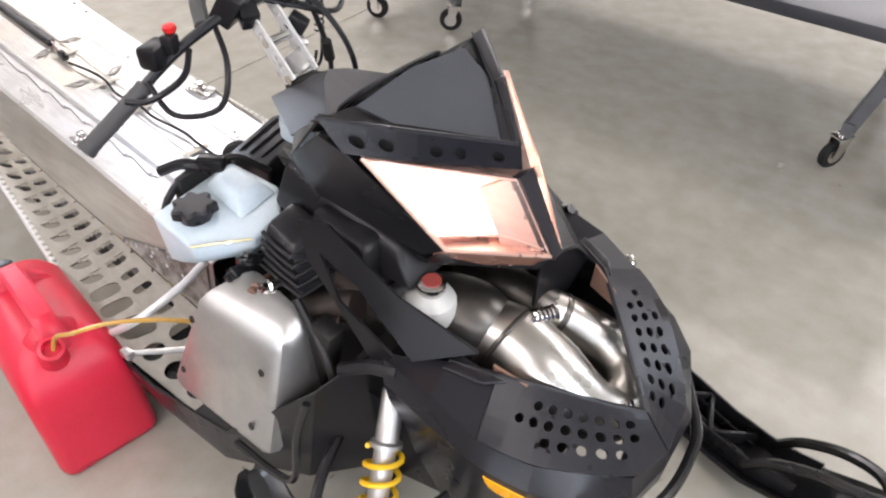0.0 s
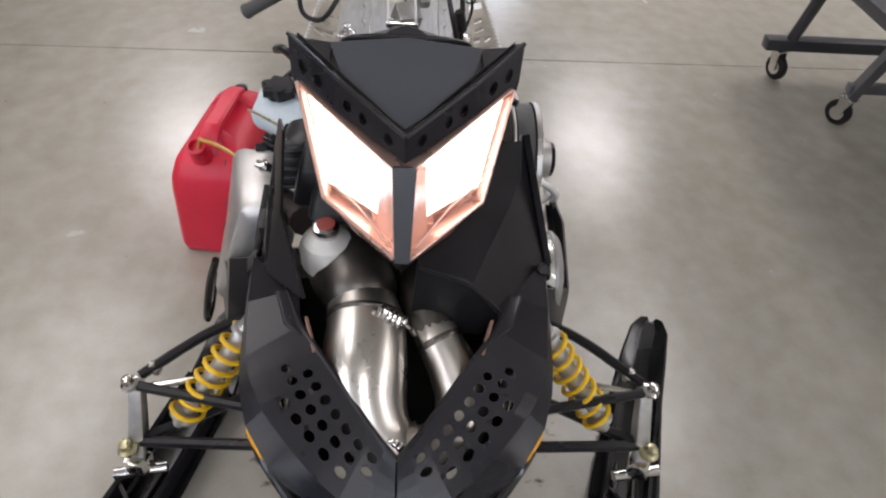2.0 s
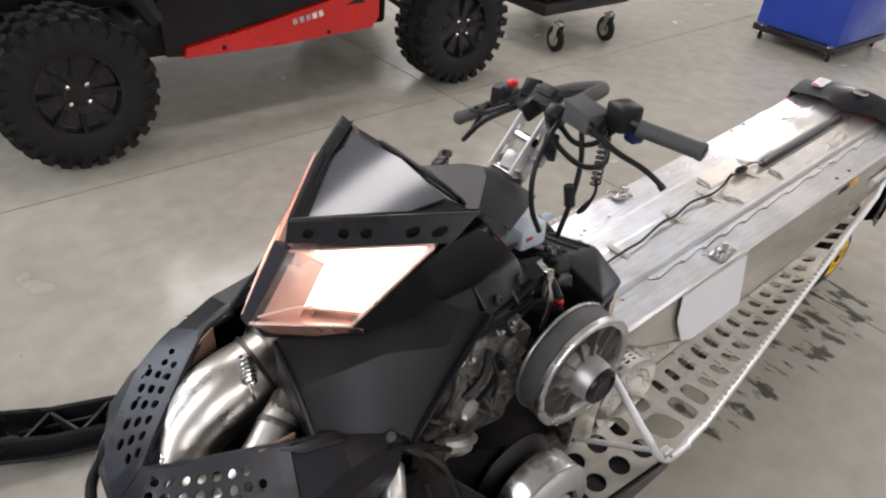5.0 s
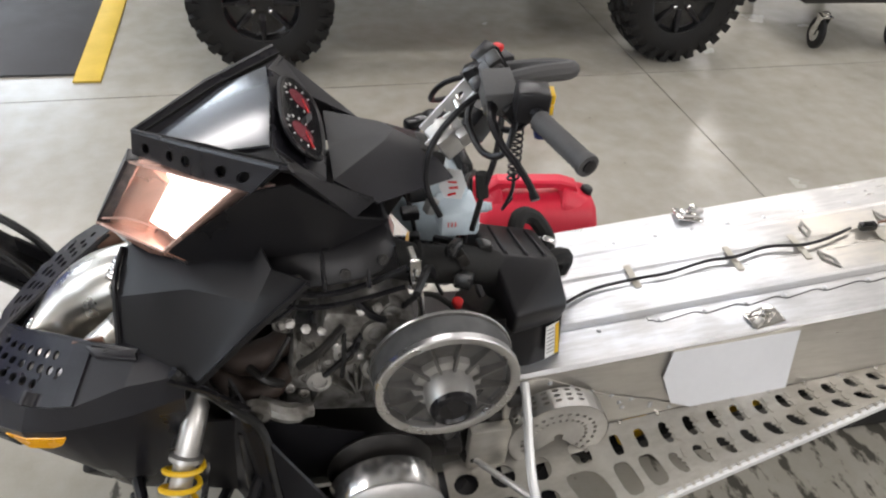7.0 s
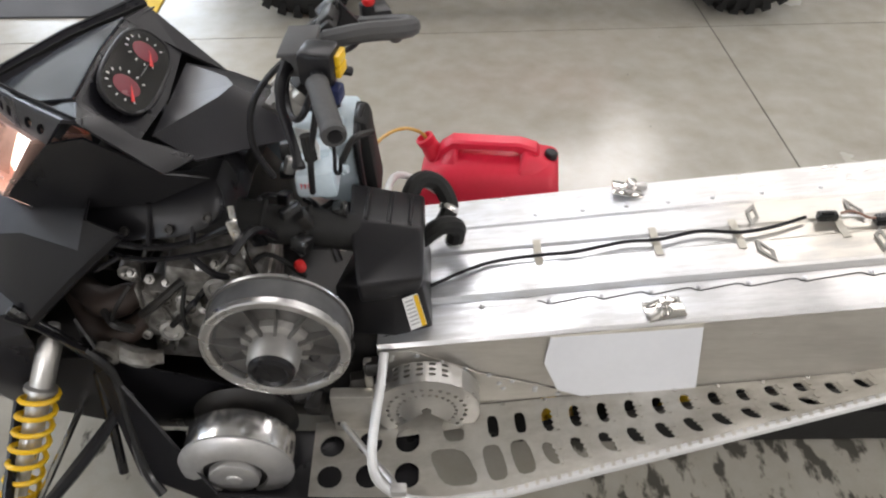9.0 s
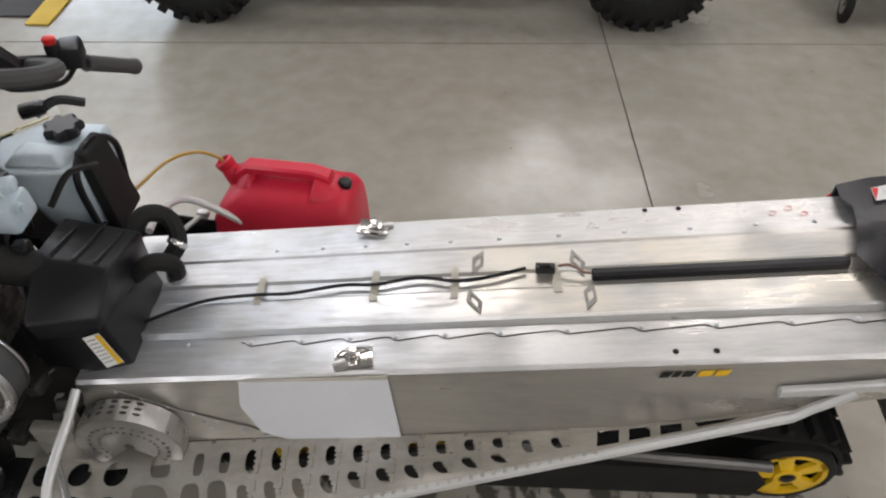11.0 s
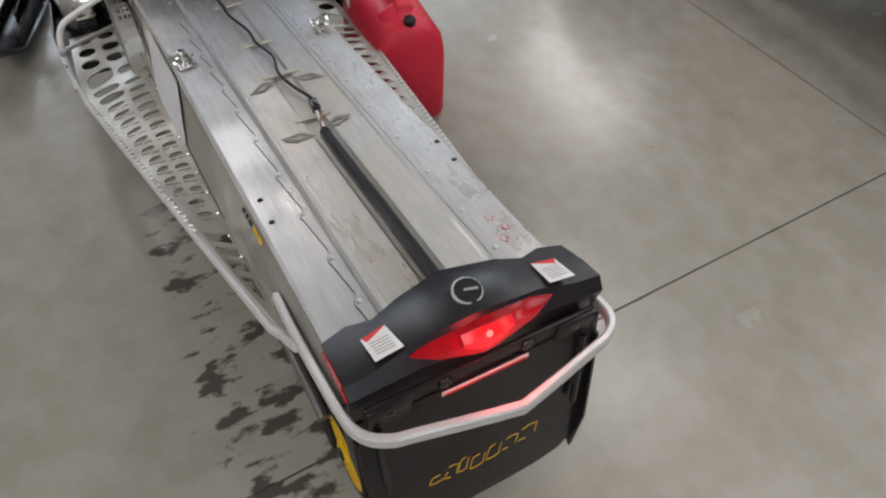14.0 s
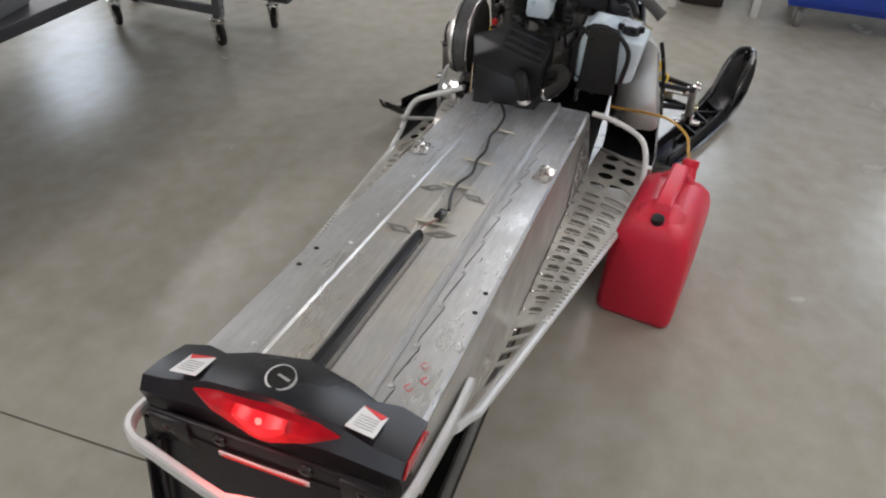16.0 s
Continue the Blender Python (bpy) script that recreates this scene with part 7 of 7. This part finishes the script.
# ---- front suspension and skis ----
def front_end(s):
    bm = bmesh.new()
    p0, p1 = V((1.322, s * 0.274, 0.59)), V((1.432, s * 0.502, 0.276))
    d = (p1 - p0).normalized()
    L = (p1 - p0).length
    lathe(bm, p0, d, [(-0.03, 0.012), (0, 0.018), (0.01, 0.025), (0.11, 0.025), (0.115, 0.034), (0.124, 0.034), (0.128, 0.023), (0.3, 0.022), (0.31, 0.014), (L - 0.03, 0.014), (L - 0.02, 0.034), (L - 0.008, 0.034), (L, 0.016), (L + 0.02, 0.012)], 18)
    shock = part("shock_absorber", bm, SHIELD, sled, "aluminium shock absorber with a yellow spring")
    bm = bmesh.new()
    coil(bm, p0 + d * 0.126, p0 + d * (L - 0.016), 0.0365, 0.006, 7.0, 7, 14)
    part("coil_spring", bm, YEL, shock, "yellow coil spring")
    top, lowp = V((1.392, s * 0.602, 0.345)), V((1.455, s * 0.612, 0.215))
    arms = [((top, (1.475, s * 0.29, 0.37)), 0.0125, BLK, "upper_arm"), ((top + V((-0.03, 0, 0)), (1.26, s * 0.45, 0.39), (1.2, s * 0.3, 0.42)), 0.0125, BLK, "upper_arm"),
            ((lowp, (1.5, s * 0.26, 0.27)), 0.014, BLK, "lower_arm"), ((lowp, (1.3, s * 0.27, 0.26)), 0.014, BLK, "lower_arm"), (((1.37, s * 0.585, 0.315), (1.33, s * 0.25, 0.36)), 0.008, STEEL, "tie_rod")]
    for line, r, m, nm in arms:
        bm = bmesh.new()
        tube(bm, line, r, 8)
        part(nm, bm, m, sled, "slim bright tie rod" if m is STEEL else "black tubular suspension arm")
    bm = bmesh.new()
    hexa(bm, [lowp + V((-0.03, s * -0.02, -0.03)), lowp + V((0.03, s * -0.02, -0.03)), lowp + V((0.03, s * 0.02, -0.03)), lowp + V((-0.03, s * 0.02, -0.03))],
         [top + V((-0.025, s * -0.016, 0.0)), top + V((0.02, s * -0.016, 0)), top + V((0.02, s * 0.016, 0)), top + V((-0.025, s * 0.016, 0))], 0.006)
    knee = part("spindle", bm, CAST, sled, "cast aluminium steering spindle with bright ball joints")
    for p, r in ((top + V((0, s * 0.012, 0.005)), 0.019), (lowp + V((0.02, s * 0.012, 0.0)), 0.022), (top + V((-0.05, s * -0.03, 0.0)), 0.013)):
        bm = bmesh.new()
        lathe(bm, p, (0.1, s * 0.2, 1), [(-0.012, r * 0.9), (0, r * 1.15), (0.006, r * 1.15), (0.01, r * 0.7), (0.024, r * 0.65), (0.027, r * 0.3), (0.0275, 0.001)], 12)
        part("ball_joint", bm, GOLD if r > 0.02 else STEEL, knee)
    bm = bmesh.new()
    box(bm, lowp + V((0.02, 0, -0.06)), (0.05, 0.055, 0.05), rz(-16), 0.008)
    cyl(bm, lowp + V((0.035, -0.06, -0.085)), lowp + V((0.015, 0.06, -0.085)), 0.014, seg=12)
    part("ski_saddle", bm, STEEL, knee)
    # ski in its own axes: origin at the saddle, x ahead
    M = pose(1.46, s * 0.612, 0.0, 0, 0, -18)
    stations = [(-0.5, 0.15, 0.014), (-0.494, 0.15, 0.036), (-0.47, 0.132, 0.056), (-0.4, 0.08, 0.068), (-0.3, 0.03, 0.076), (0.0, 0.012, 0.09), (0.36, 0.012, 0.098), (0.5, 0.035, 0.098), (0.61, 0.085, 0.092), (0.69, 0.15, 0.08), (0.75, 0.205, 0.06), (0.78, 0.235, 0.04)]
    bm = bmesh.new()
    rows = []
    for x, z, w in stations:
        prof = [(-w, 0.022), (-w * 0.9, 0.028), (-w * 0.35, 0.012), (-0.02, 0.01), (0.02, 0.01), (w * 0.35, 0.012), (w * 0.9, 0.028), (w, 0.022), (w * 0.6, 0.0), (0.015, -0.005), (-0.015, -0.005), (-w * 0.6, 0.0)]
        rows.append([bm.verts.new(M @ V((x, y, z + h))) for y, h in prof])
    skin(bm, rows)
    ski = part("ski", bm, BLKSH, sled, "glossy black plastic ski turned to one side")
    bm = bmesh.new()
    for y in (-0.055, 0.055):
        rows = [[bm.verts.new(M @ V((x, y + dy, z + h))) for dy, h in ((-0.006, 0.015), (-0.005, 0.075), (0.005, 0.07), (0.006, 0.015))] for x, z, w in stations[4:9]]
        skin(bm, rows)
    for k, x in enumerate((0.08, 0.16, 0.24, 0.32, 0.4)):
        box(bm, M @ V((x, 0, 0.055)), (0.01, 0.125, 0.045), rz(-16 + (38 if k % 2 else -38)), 0.002)
    for y in (-0.024, 0.024):
        box(bm, M @ V((0.2, y, 0.04)), (0.5, 0.01, 0.03), rz(-16), 0.003)
    part("ski_rib", bm, BLK, ski)
    bm = bmesh.new()
    tube(bm, [M @ V(p) for p in ((0.48, -0.058, 0.075), (0.54, -0.058, 0.16), (0.63, -0.054, 0.235), (0.72, -0.042, 0.272), (0.775, 0.0, 0.275), (0.72, 0.042, 0.272), (0.63, 0.054, 0.235), (0.54, 0.058, 0.16), (0.48, 0.058, 0.075))], 0.014, 8)
    tube(bm, [M @ V((0.745, 0, 0.235)), M @ V((0.772, 0, 0.255)), M @ V((0.775, 0, 0.275))], 0.012, 8)
    part("ski_loop", bm, BLKSH, ski, "black ski handle loop")


for s in (1, -1):
    front_end(s)

# ---- fuel can ----
can = thing("fuel_can", "red plastic fuel can standing on the floor", "fuel can")
CM = pose(0.335, -0.592, 0.0, 0, 0, -7) @ Matrix.Diagonal((1.05, 1.06, 1.06, 1))


def can_ring(bm, z, x0, x1, w, r, lean=0.0):
    pts = []
    for cx, cy, a0 in ((x1 - r, w - r, 0), (x0 + r, w - r, 90), (x0 + r, -w + r, 180), (x1 - r, -w + r, 270)):
        pts += [(cx + r * math.cos(math.radians(a0 + a)), cy + r * math.sin(math.radians(a0 + a)), z + lean * cx) for a in (0, 30, 60, 90)]
    return [bm.verts.new(CM @ V(p)) for p in pts]


bm = bmesh.new()
rows = [can_ring(bm, z, x0, x1, w, r, ln) for z, x0, x1, w, r, ln in ((0.0, -0.2, 0.2, 0.112, 0.03, 0), (0.008, -0.213, 0.213, 0.122, 0.03, 0), (0.03, -0.218, 0.218, 0.126, 0.03, 0), (0.24, -0.216, 0.216, 0.124, 0.032, 0),
                                                                  (0.285, -0.215, 0.213, 0.121, 0.034, 0), (0.33, -0.212, 0.19, 0.11, 0.034, 0), (0.365, -0.207, 0.155, 0.085, 0.034, 0), (0.383, -0.197, 0.12, 0.06, 0.032, 0), (0.39, -0.18, 0.1, 0.035, 0.02, 0))]
skin(bm, rows)
part("can_body", bm, REDP, can, "red ribbed can body", 50)
bm = bmesh.new()
outer = [(0.165, 0.35), (0.145, 0.41), (0.11, 0.438), (-0.09, 0.44), (-0.14, 0.425), (-0.16, 0.375)]
inner = [(0.12, 0.35), (0.105, 0.395), (0.085, 0.409), (-0.07, 0.412), (-0.1, 0.4), (-0.11, 0.375)]
rows = []
for (xa, za), (xb, zb) in zip(outer, inner):
    rows.append([bm.verts.new(CM @ V(p)) for p in ((xa, -0.026, za - 0.006), (xa, -0.018, za), (xa, 0.018, za), (xa, 0.026, za - 0.006), (xb, 0.026, zb + 0.005), (xb, 0.018, zb), (xb, -0.018, zb), (xb, -0.026, zb + 0.005))])
skin(bm, rows)
part("can_handle", bm, REDP, can, "red moulded can handle")
for pts in (((-0.205, 0.092, 0.3), (-0.07, 0.1, 0.3), (-0.195, 0.07, 0.365), (-0.09, 0.075, 0.385), (-0.18, 0.035, 0.39), (-0.1, 0.032, 0.425)), ((0.17, 0.085, 0.3), (0.085, 0.1, 0.3), (0.15, 0.06, 0.36), (0.09, 0.068, 0.38), (0.14, 0.03, 0.39), (0.1, 0.03, 0.42))):
    bm = bmesh.new()
    hull(bm, [CM @ V((x, sg * y, z)) for x, y, z in pts for sg in (1, -1)], 0.012)
    part("can_shoulder", bm, REDP, can)
bm = bmesh.new()
lathe(bm, CM @ V((0.165, -0.02, 0.352)), CM.to_3x3() @ V((0.5, 0, 0.87)), [(0, 0.034), (0.02, 0.032), (0.05, 0.027), (0.055, 0.03), (0.075, 0.03), (0.078, 0.022), (0.06, 0.018)], 18)
part("can_spout", bm, REDP, can, "open red spout collar")
bm = bmesh.new()
lathe(bm, CM @ V((-0.18, 0, 0.38)), CM.to_3x3() @ V((-0.2, 0, 1)), [(0, 0.019), (0.006, 0.022), (0.024, 0.021), (0.028, 0.016), (0.029, 0.001)], 16)
part("vent_cap", bm, BLK, can, "small black vent cap")
bm = bmesh.new()
box(bm, CM @ V((0, 0.1255, 0.14)), (0.22, 0.006, 0.12), rz(-7), 0.003)
part("embossed_panel", bm, REDP, can)
hose = thing("fuel_hose", "amber clear fuel hose from the can to the engine", "hose")
bm = bmesh.new()
tube(bm, [CM @ V((0.19, -0.02, 0.39)), (0.545, -0.62, 0.465), (0.6, -0.6, 0.5), (0.66, -0.53, 0.52), (0.72, -0.44, 0.5), (0.78, -0.36, 0.47), (0.8, -0.3, 0.46)], 0.0055, 8)
part("hose_tube", bm, FUELH, hose)

# ---- side-by-side vehicle parked behind ----
utv = thing("side_by_side_vehicle", "black and red off-road side-by-side with knobby tyres", "off-road vehicle")


def knobby(x, y):
    bm = bmesh.new()
    o = V((x, y, 0.36))
    lathe(bm, o, (0, 1, 0), [(-0.12, 0.19), (-0.135, 0.22), (-0.135, 0.29), (-0.115, 0.33), (-0.06, 0.338), (0.06, 0.338), (0.115, 0.33), (0.135, 0.29), (0.135, 0.22), (0.12, 0.19)], 48, cap=False)
    w = part("wheel", bm, RUB, utv, "black knobby tyre on a black alloy rim")
    bm = bmesh.new()
    for k in range(26):
        a = 2 * math.pi * k / 26
        q = Matrix.Rotation(-a, 3, "Y")
        for j, (yy, lx) in enumerate(((-0.045, 0.05), (0.045, 0.05), (-0.105, 0.045), (0.105, 0.045))):
            aa = a + (math.pi / 26 if j in (1, 2) else 0)
            q = Matrix.Rotation(-aa, 3, "Y")
            r = 0.345 if j < 2 else 0.338
            box(bm, o + V((r * math.cos(aa), yy, r * math.sin(aa))), (0.034, 0.055, lx), q)
        for sg in (-1, 1):
            q = Matrix.Rotation(-a, 3, "Y")
            box(bm, o + V((0.305 * math.cos(a), sg * 0.132, 0.305 * math.sin(a))), (0.045, 0.016, 0.028), q)
    part("tread", bm, RUB, w, smooth=0, kind="stuff")
    bm = bmesh.new()
    for sg in (-1, 1):
        lathe(bm, o + V((0, sg * 0.03, 0)), (0, sg, 0), [(0.0, 0.03), (0.05, 0.05), (0.055, 0.1), (0.04, 0.14), (0.06, 0.19), (0.09, 0.2), (0.085, 0.185), (0.05, 0.17)], 32)
    part("rim", bm, BLKSH, w, "black alloy rim")
    bm = bmesh.new()
    sg = 1
    for k in range(8):
        a = 2 * math.pi * k / 8
        d = V((math.cos(a), 0, math.sin(a)))
        t = V((-math.sin(a), 0, math.cos(a)))
        hexa(bm, [o + d * 0.06 + t * 0.018 + V((0, 0.06, 0)), o + d * 0.06 - t * 0.018 + V((0, 0.06, 0)), o + d * 0.185 - t * 0.012 + V((0, 0.09, 0)), o + d * 0.185 + t * 0.012 + V((0, 0.09, 0))],
             [o + d * 0.06 + t * 0.014 + V((0, 0.09, 0)), o + d * 0.06 - t * 0.014 + V((0, 0.09, 0)), o + d * 0.185 - t * 0.008 + V((0, 0.115, 0)), o + d * 0.185 + t * 0.008 + V((0, 0.115, 0))], 0.004)
    part("rim_spider", bm, BLK, w)
    for k in range(4):
        bm = bmesh.new()
        a = math.pi / 4 + math.pi / 2 * k
        lathe(bm, o + V((0.058 * math.cos(a), 0.085, 0.058 * math.sin(a))), (0, 1, 0), [(0, 0.012), (0.018, 0.011), (0.022, 0.006), (0.023, 0.001)], 8)
        part("lug_nut", bm, STEEL, w)


for x in (1.18, -1.1):
    for y in (-2.43, -3.72):
        knobby(x, y)
bm = bmesh.new()
box(bm, (0.08, -3.1, 0.48), (1.5, 1.1, 0.2), bev=0.03)
box(bm, (0.05, -3.1, 0.8), (2.5, 0.9, 0.4), bev=0.08)
box(bm, (1.35, -3.1, 0.85), (0.6, 0.95, 0.45), bev=0.1)
part("chassis", bm, BLK, utv, "black plastic body and floor pan")
bm = bmesh.new()
hexa(bm, [(0.7, -3.4, 0.3), (0.7, -2.8, 0.3), (-0.55, -2.8, 0.3), (-0.55, -3.4, 0.3)], [(0.8, -3.6, 0.395), (0.8, -2.6, 0.395), (-0.65, -2.6, 0.395), (-0.65, -3.6, 0.395)], 0.02)
part("skid_plate", bm, RUB, utv, "black skid plate under the body")
for s in (1, -1):
    y = -3.1 + s * 0.62
    bm = bmesh.new()
    prism(bm, [(0.635, y, 0.405), (0.625, y, 0.455), (0.21, y, 0.52), (-0.25, y, 0.608), (-0.38, y, 0.66), (-0.52, y, 0.68), (-0.53, y, 0.47), (-0.48, y, 0.415), (0.1, y, 0.398)], (0, 0.05 * s, 0))
    sill = part("side_sill", bm, REDPAINT, utv, "glossy red side sill")
    bm = bmesh.new()
    prism(bm, [(-0.3, y + 0.051 * s, 0.565), (-0.4, y + 0.051 * s, 0.6), (-0.43, y + 0.051 * s, 0.565)], (0, 0.004 * s, 0))
    part("sill_inset", bm, BLK, sill)
    for x, z in ((0.43, 0.432), (-0.19, 0.428)):
        bm = bmesh.new()
        lathe(bm, (x, y + 0.0505 * s, z), (0, s, 0), [(0, 0.014), (0.002, 0.013), (0.0025, 0.001)], 14)
        part("sill_hole", bm, BLK, sill)
    for k in range(5):
        bm = bmesh.new()
        box(bm, (0.02 - 0.04 * k, y + 0.052 * s, 0.513 + 0.006 * k), (0.026, 0.006, 0.03), ry(14))
        part("sill_mark", bm, WHITE if k > 2 else LINEG, sill, smooth=0)
    bm = bmesh.new()
    prism(bm, [(0.72, y, 0.42), (0.75, y, 1.0), (-0.5, y, 1.05), (-0.55, y, 0.69), (-0.38, y, 0.67), (-0.25, y, 0.618), (0.21, y, 0.53), (0.64, y, 0.462), (0.645, y, 0.41)], (0, 0.03 * s, 0))
    part("door", bm, BLK, utv, "black door panel")
    for x in (1.18, -1.1):
        bm = bmesh.new()
        tube(bm, [(x + 0.42, y + 0.05 * s, 0.62), (x + 0.25, y + 0.08 * s, 0.86), (x, y + 0.08 * s, 0.93), (x - 0.25, y + 0.08 * s, 0.86), (x - 0.42, y + 0.05 * s, 0.62)], 0.05, 8)
        part("fender", bm, BLK, utv)
    bm = bmesh.new()
    tube(bm, [(0.95, y, 1.0), (0.35, y * 0.985, 1.75), (-0.6, y * 0.985, 1.78), (-1.0, y, 1.05)], 0.025, 8)
    part("cage_tube", bm, BLKSH, utv)
for x, z in ((1.18, 0.4), (-1.1, 0.4)):
    bm = bmesh.new()
    cyl(bm, (x, -3.6, 0.38), (x, -2.55, 0.38), 0.03)
    cyl(bm, (x + 0.1, -3.55, 0.45), (x + 0.1, -2.6, 0.33), 0.02)
    part("axle", bm, DARK, utv)

# ---- wheeled work table beside ----
table = thing("work_table", "dark steel work table on a grey wheeled frame", "work table")


def caster(parent, x, y, r=0.05, turn=0.0):
    bm = bmesh.new()
    q = Matrix.Translation((x, y, 0)) @ Matrix.Rotation(radians(turn), 4, "Z")
    lathe(bm, q @ V((0, -0.017, r)), q.to_3x3() @ V((0, 1, 0)), [(0, r * 0.6), (0.002, r * 0.9), (0.008, r), (0.026, r), (0.032, r * 0.9), (0.034, r * 0.6)], 24)
    w = part("caster_wheel", bm, RUB, parent, "swivel caster with a dark tread")
    bm = bmesh.new()
    lathe(bm, q @ V((0, -0.02, r)), q.to_3x3() @ V((0, 1, 0)), [(0, r * 0.55), (0.04, r * 0.55)], 18)
    part("caster_hub", bm, STEEL, w)
    bm = bmesh.new()
    for sg in (-1, 1):
        prism(bm, [q @ V((-0.016, sg * 0.025, r - 0.012)), q @ V((0.016, sg * 0.025, r - 0.012)), q @ V((0.05, sg * 0.025, 2 * r + 0.02)), q @ V((-0.01, sg * 0.025, 2 * r + 0.02))], q.to_3x3() @ V((0, sg * 0.004, 0)))
    box(bm, q @ V((0.02, 0, 2 * r + 0.022)), (0.08, 0.07, 0.008), rz(turn), 0.002)
    lathe(bm, q @ V((0.02, 0, 2 * r + 0.026)), (0, 0, 1), [(0, 0.026), (0.014, 0.026), (0.016, 0.012), (0.02, 0.012)], 16)
    part("caster_fork", bm, STEEL, w, "zinc caster fork")


bm = bmesh.new()
box(bm, (0.52, 2.52, 0.715), (3.2, 1.56, 0.05), bev=0.006)
part("table_top", bm, TABLET, table, "dark steel table top")
for x in (-0.47, 1.6):
    for y in (2.09, 2.83):
        bm = bmesh.new()
        tube(bm, [(x, y, 0.16), (x + (0.18 if x < 0 else 0.14), y + (0.05 if y < 2.4 else -0.05), 0.69)], 0.034, 4, smooth=False)
        part("leg", bm, GREYF, table)
        caster(table, x - 0.02, y - 0.01, 0.062, 35 if x < 1 else 60)
    bm = bmesh.new()
    box(bm, (x, 2.445, 0.2), (0.045, 0.78, 0.045), bev=0.004)
    part("cross_rail", bm, GREYF, table)
for x in (-0.92, 1.96):
    bm = bmesh.new()
    box(bm, (x + 0.01, 2.45, 0.2), (0.07, 1.25, 0.06), bev=0.006)
    cyl(bm, (x + 0.01, 1.95, 0.2), (x + 0.12, 2.0, 0.692), 0.03, seg=8)
    cyl(bm, (x + 0.01, 2.9, 0.2), (x + 0.12, 2.85, 0.692), 0.03, seg=8)
    part("end_frame", bm, TABLET, table, "dark end frame on casters")
    caster(table, x, 1.94, 0.065, 200)
    caster(table, x, 2.98, 0.065, 160)
bm = bmesh.new()
box(bm, (0.02, 1.9, 0.78), (0.2, 0.18, 0.08), rz(12), 0.01)
part("grey_tray", bm, GREYF, None, "grey tray on the work table", category="tray")

# ---- anti-fatigue mat ----
mat_thing = thing("floor_mat", "black ribbed floor mat with a yellow border", "mat")
bm = bmesh.new()
box(bm, (3.1, -3.25, 0.006), (1.98, 1.84, 0.012), bev=0.003)
part("mat_field", bm, MATM, mat_thing, "black ribbed rubber")
for c, sz in (((2.045, -3.25, 0.006), (0.13, 2.0, 0.012)), ((4.155, -3.25, 0.006), (0.13, 2.0, 0.012)), ((3.1, -4.21, 0.006), (1.98, 0.08, 0.012))):
    bm = bmesh.new()
    box(bm, c, sz, bev=0.004)
    part("mat_border", bm, YELP, mat_thing, "yellow mat border")

# ---- blue cabinet, dollies and bins farther off ----
cab = thing("tool_cabinet", "blue steel tool cabinet on white casters", "cabinet")
bm = bmesh.new()
box(bm, (3.85, -1.85, 0.6), (0.75, 1.5, 0.9), bev=0.012)
part("cabinet_body", bm, BLUEC, cab, "blue enamel body")
for k in range(5):
    bm = bmesh.new()
    box(bm, (3.468, -1.85, 0.26 + 0.165 * k), (0.02, 1.4, 0.145), bev=0.004)
    d = part("drawer", bm, BLUEC, cab)
    bm = bmesh.new()
    box(bm, (3.452, -1.85, 0.31 + 0.165 * k), (0.014, 1.3, 0.018), bev=0.004)
    part("drawer_pull", bm, STEEL, d)
for x in (3.55, 4.15):
    for y in (-1.2, -2.5):
        bm = bmesh.new()
        lathe(bm, (x, y - 0.02, 0.065), (0, 1, 0), [(0, 0.04), (0.004, 0.06), (0.01, 0.065), (0.035, 0.065), (0.04, 0.06), (0.044, 0.04)], 24)
        box(bm, (x + 0.02, y, 0.135), (0.08, 0.07, 0.02), bev=0.003)
        part("cabinet_caster", bm, CASTW, cab, "pale grey caster")
stand = thing("white_stand", "white-legged stand with a wooden shelf", "stand")
for x, y in ((3.6, -0.92), (3.55, -0.36), (4.2, -0.92), (4.15, -0.36)):
    bm = bmesh.new()
    box(bm, (x, y, 0.35), (0.05, 0.05, 0.7), bev=0.004)
    part("leg", bm, WHITEP, stand)
bm = bmesh.new()
box(bm, (3.88, -0.64, 0.72), (0.8, 0.72, 0.04), bev=0.004)
part("stand_top", bm, WHITEP, stand)
bm = bmesh.new()
box(bm, (3.9, -0.55, 0.09), (0.5, 0.3, 0.16), bev=0.01)
part("wooden_box", bm, RUST, stand, "reddish brown wooden box")
dolly = thing("parts_dolly", "dark parts cart on grey casters", "cart")
bm = bmesh.new()
box(bm, (-2.45, -2.85, 0.32), (0.95, 0.8, 0.08), bev=0.01)
box(bm, (-2.45, -2.85, 0.6), (0.9, 0.75, 0.45), bev=0.02)
part("cart_body", bm, DARK, dolly, "dark steel cart body")
for x in (-2.15, -2.72):
    for y in (-2.46, -3.2):
        caster(dolly, x, y, 0.095, 80)
bluecart = thing("blue_bin", "blue steel bin cart on black casters", "bin")
bm = bmesh.new()
box(bm, (-4.5, -1.6, 0.38), (0.9, 0.7, 0.5), bev=0.015)
part("bin_body", bm, BLUEC, bluecart, "blue enamel bin")
bm = bmesh.new()
box(bm, (-4.5, -1.6, 0.1), (0.92, 0.72, 0.05), bev=0.006)
part("bin_base", bm, DARK, bluecart)
for x in (-4.9, -4.1):
    for y in (-1.3, -1.9):
        caster(bluecart, x, y, 0.05, 20)
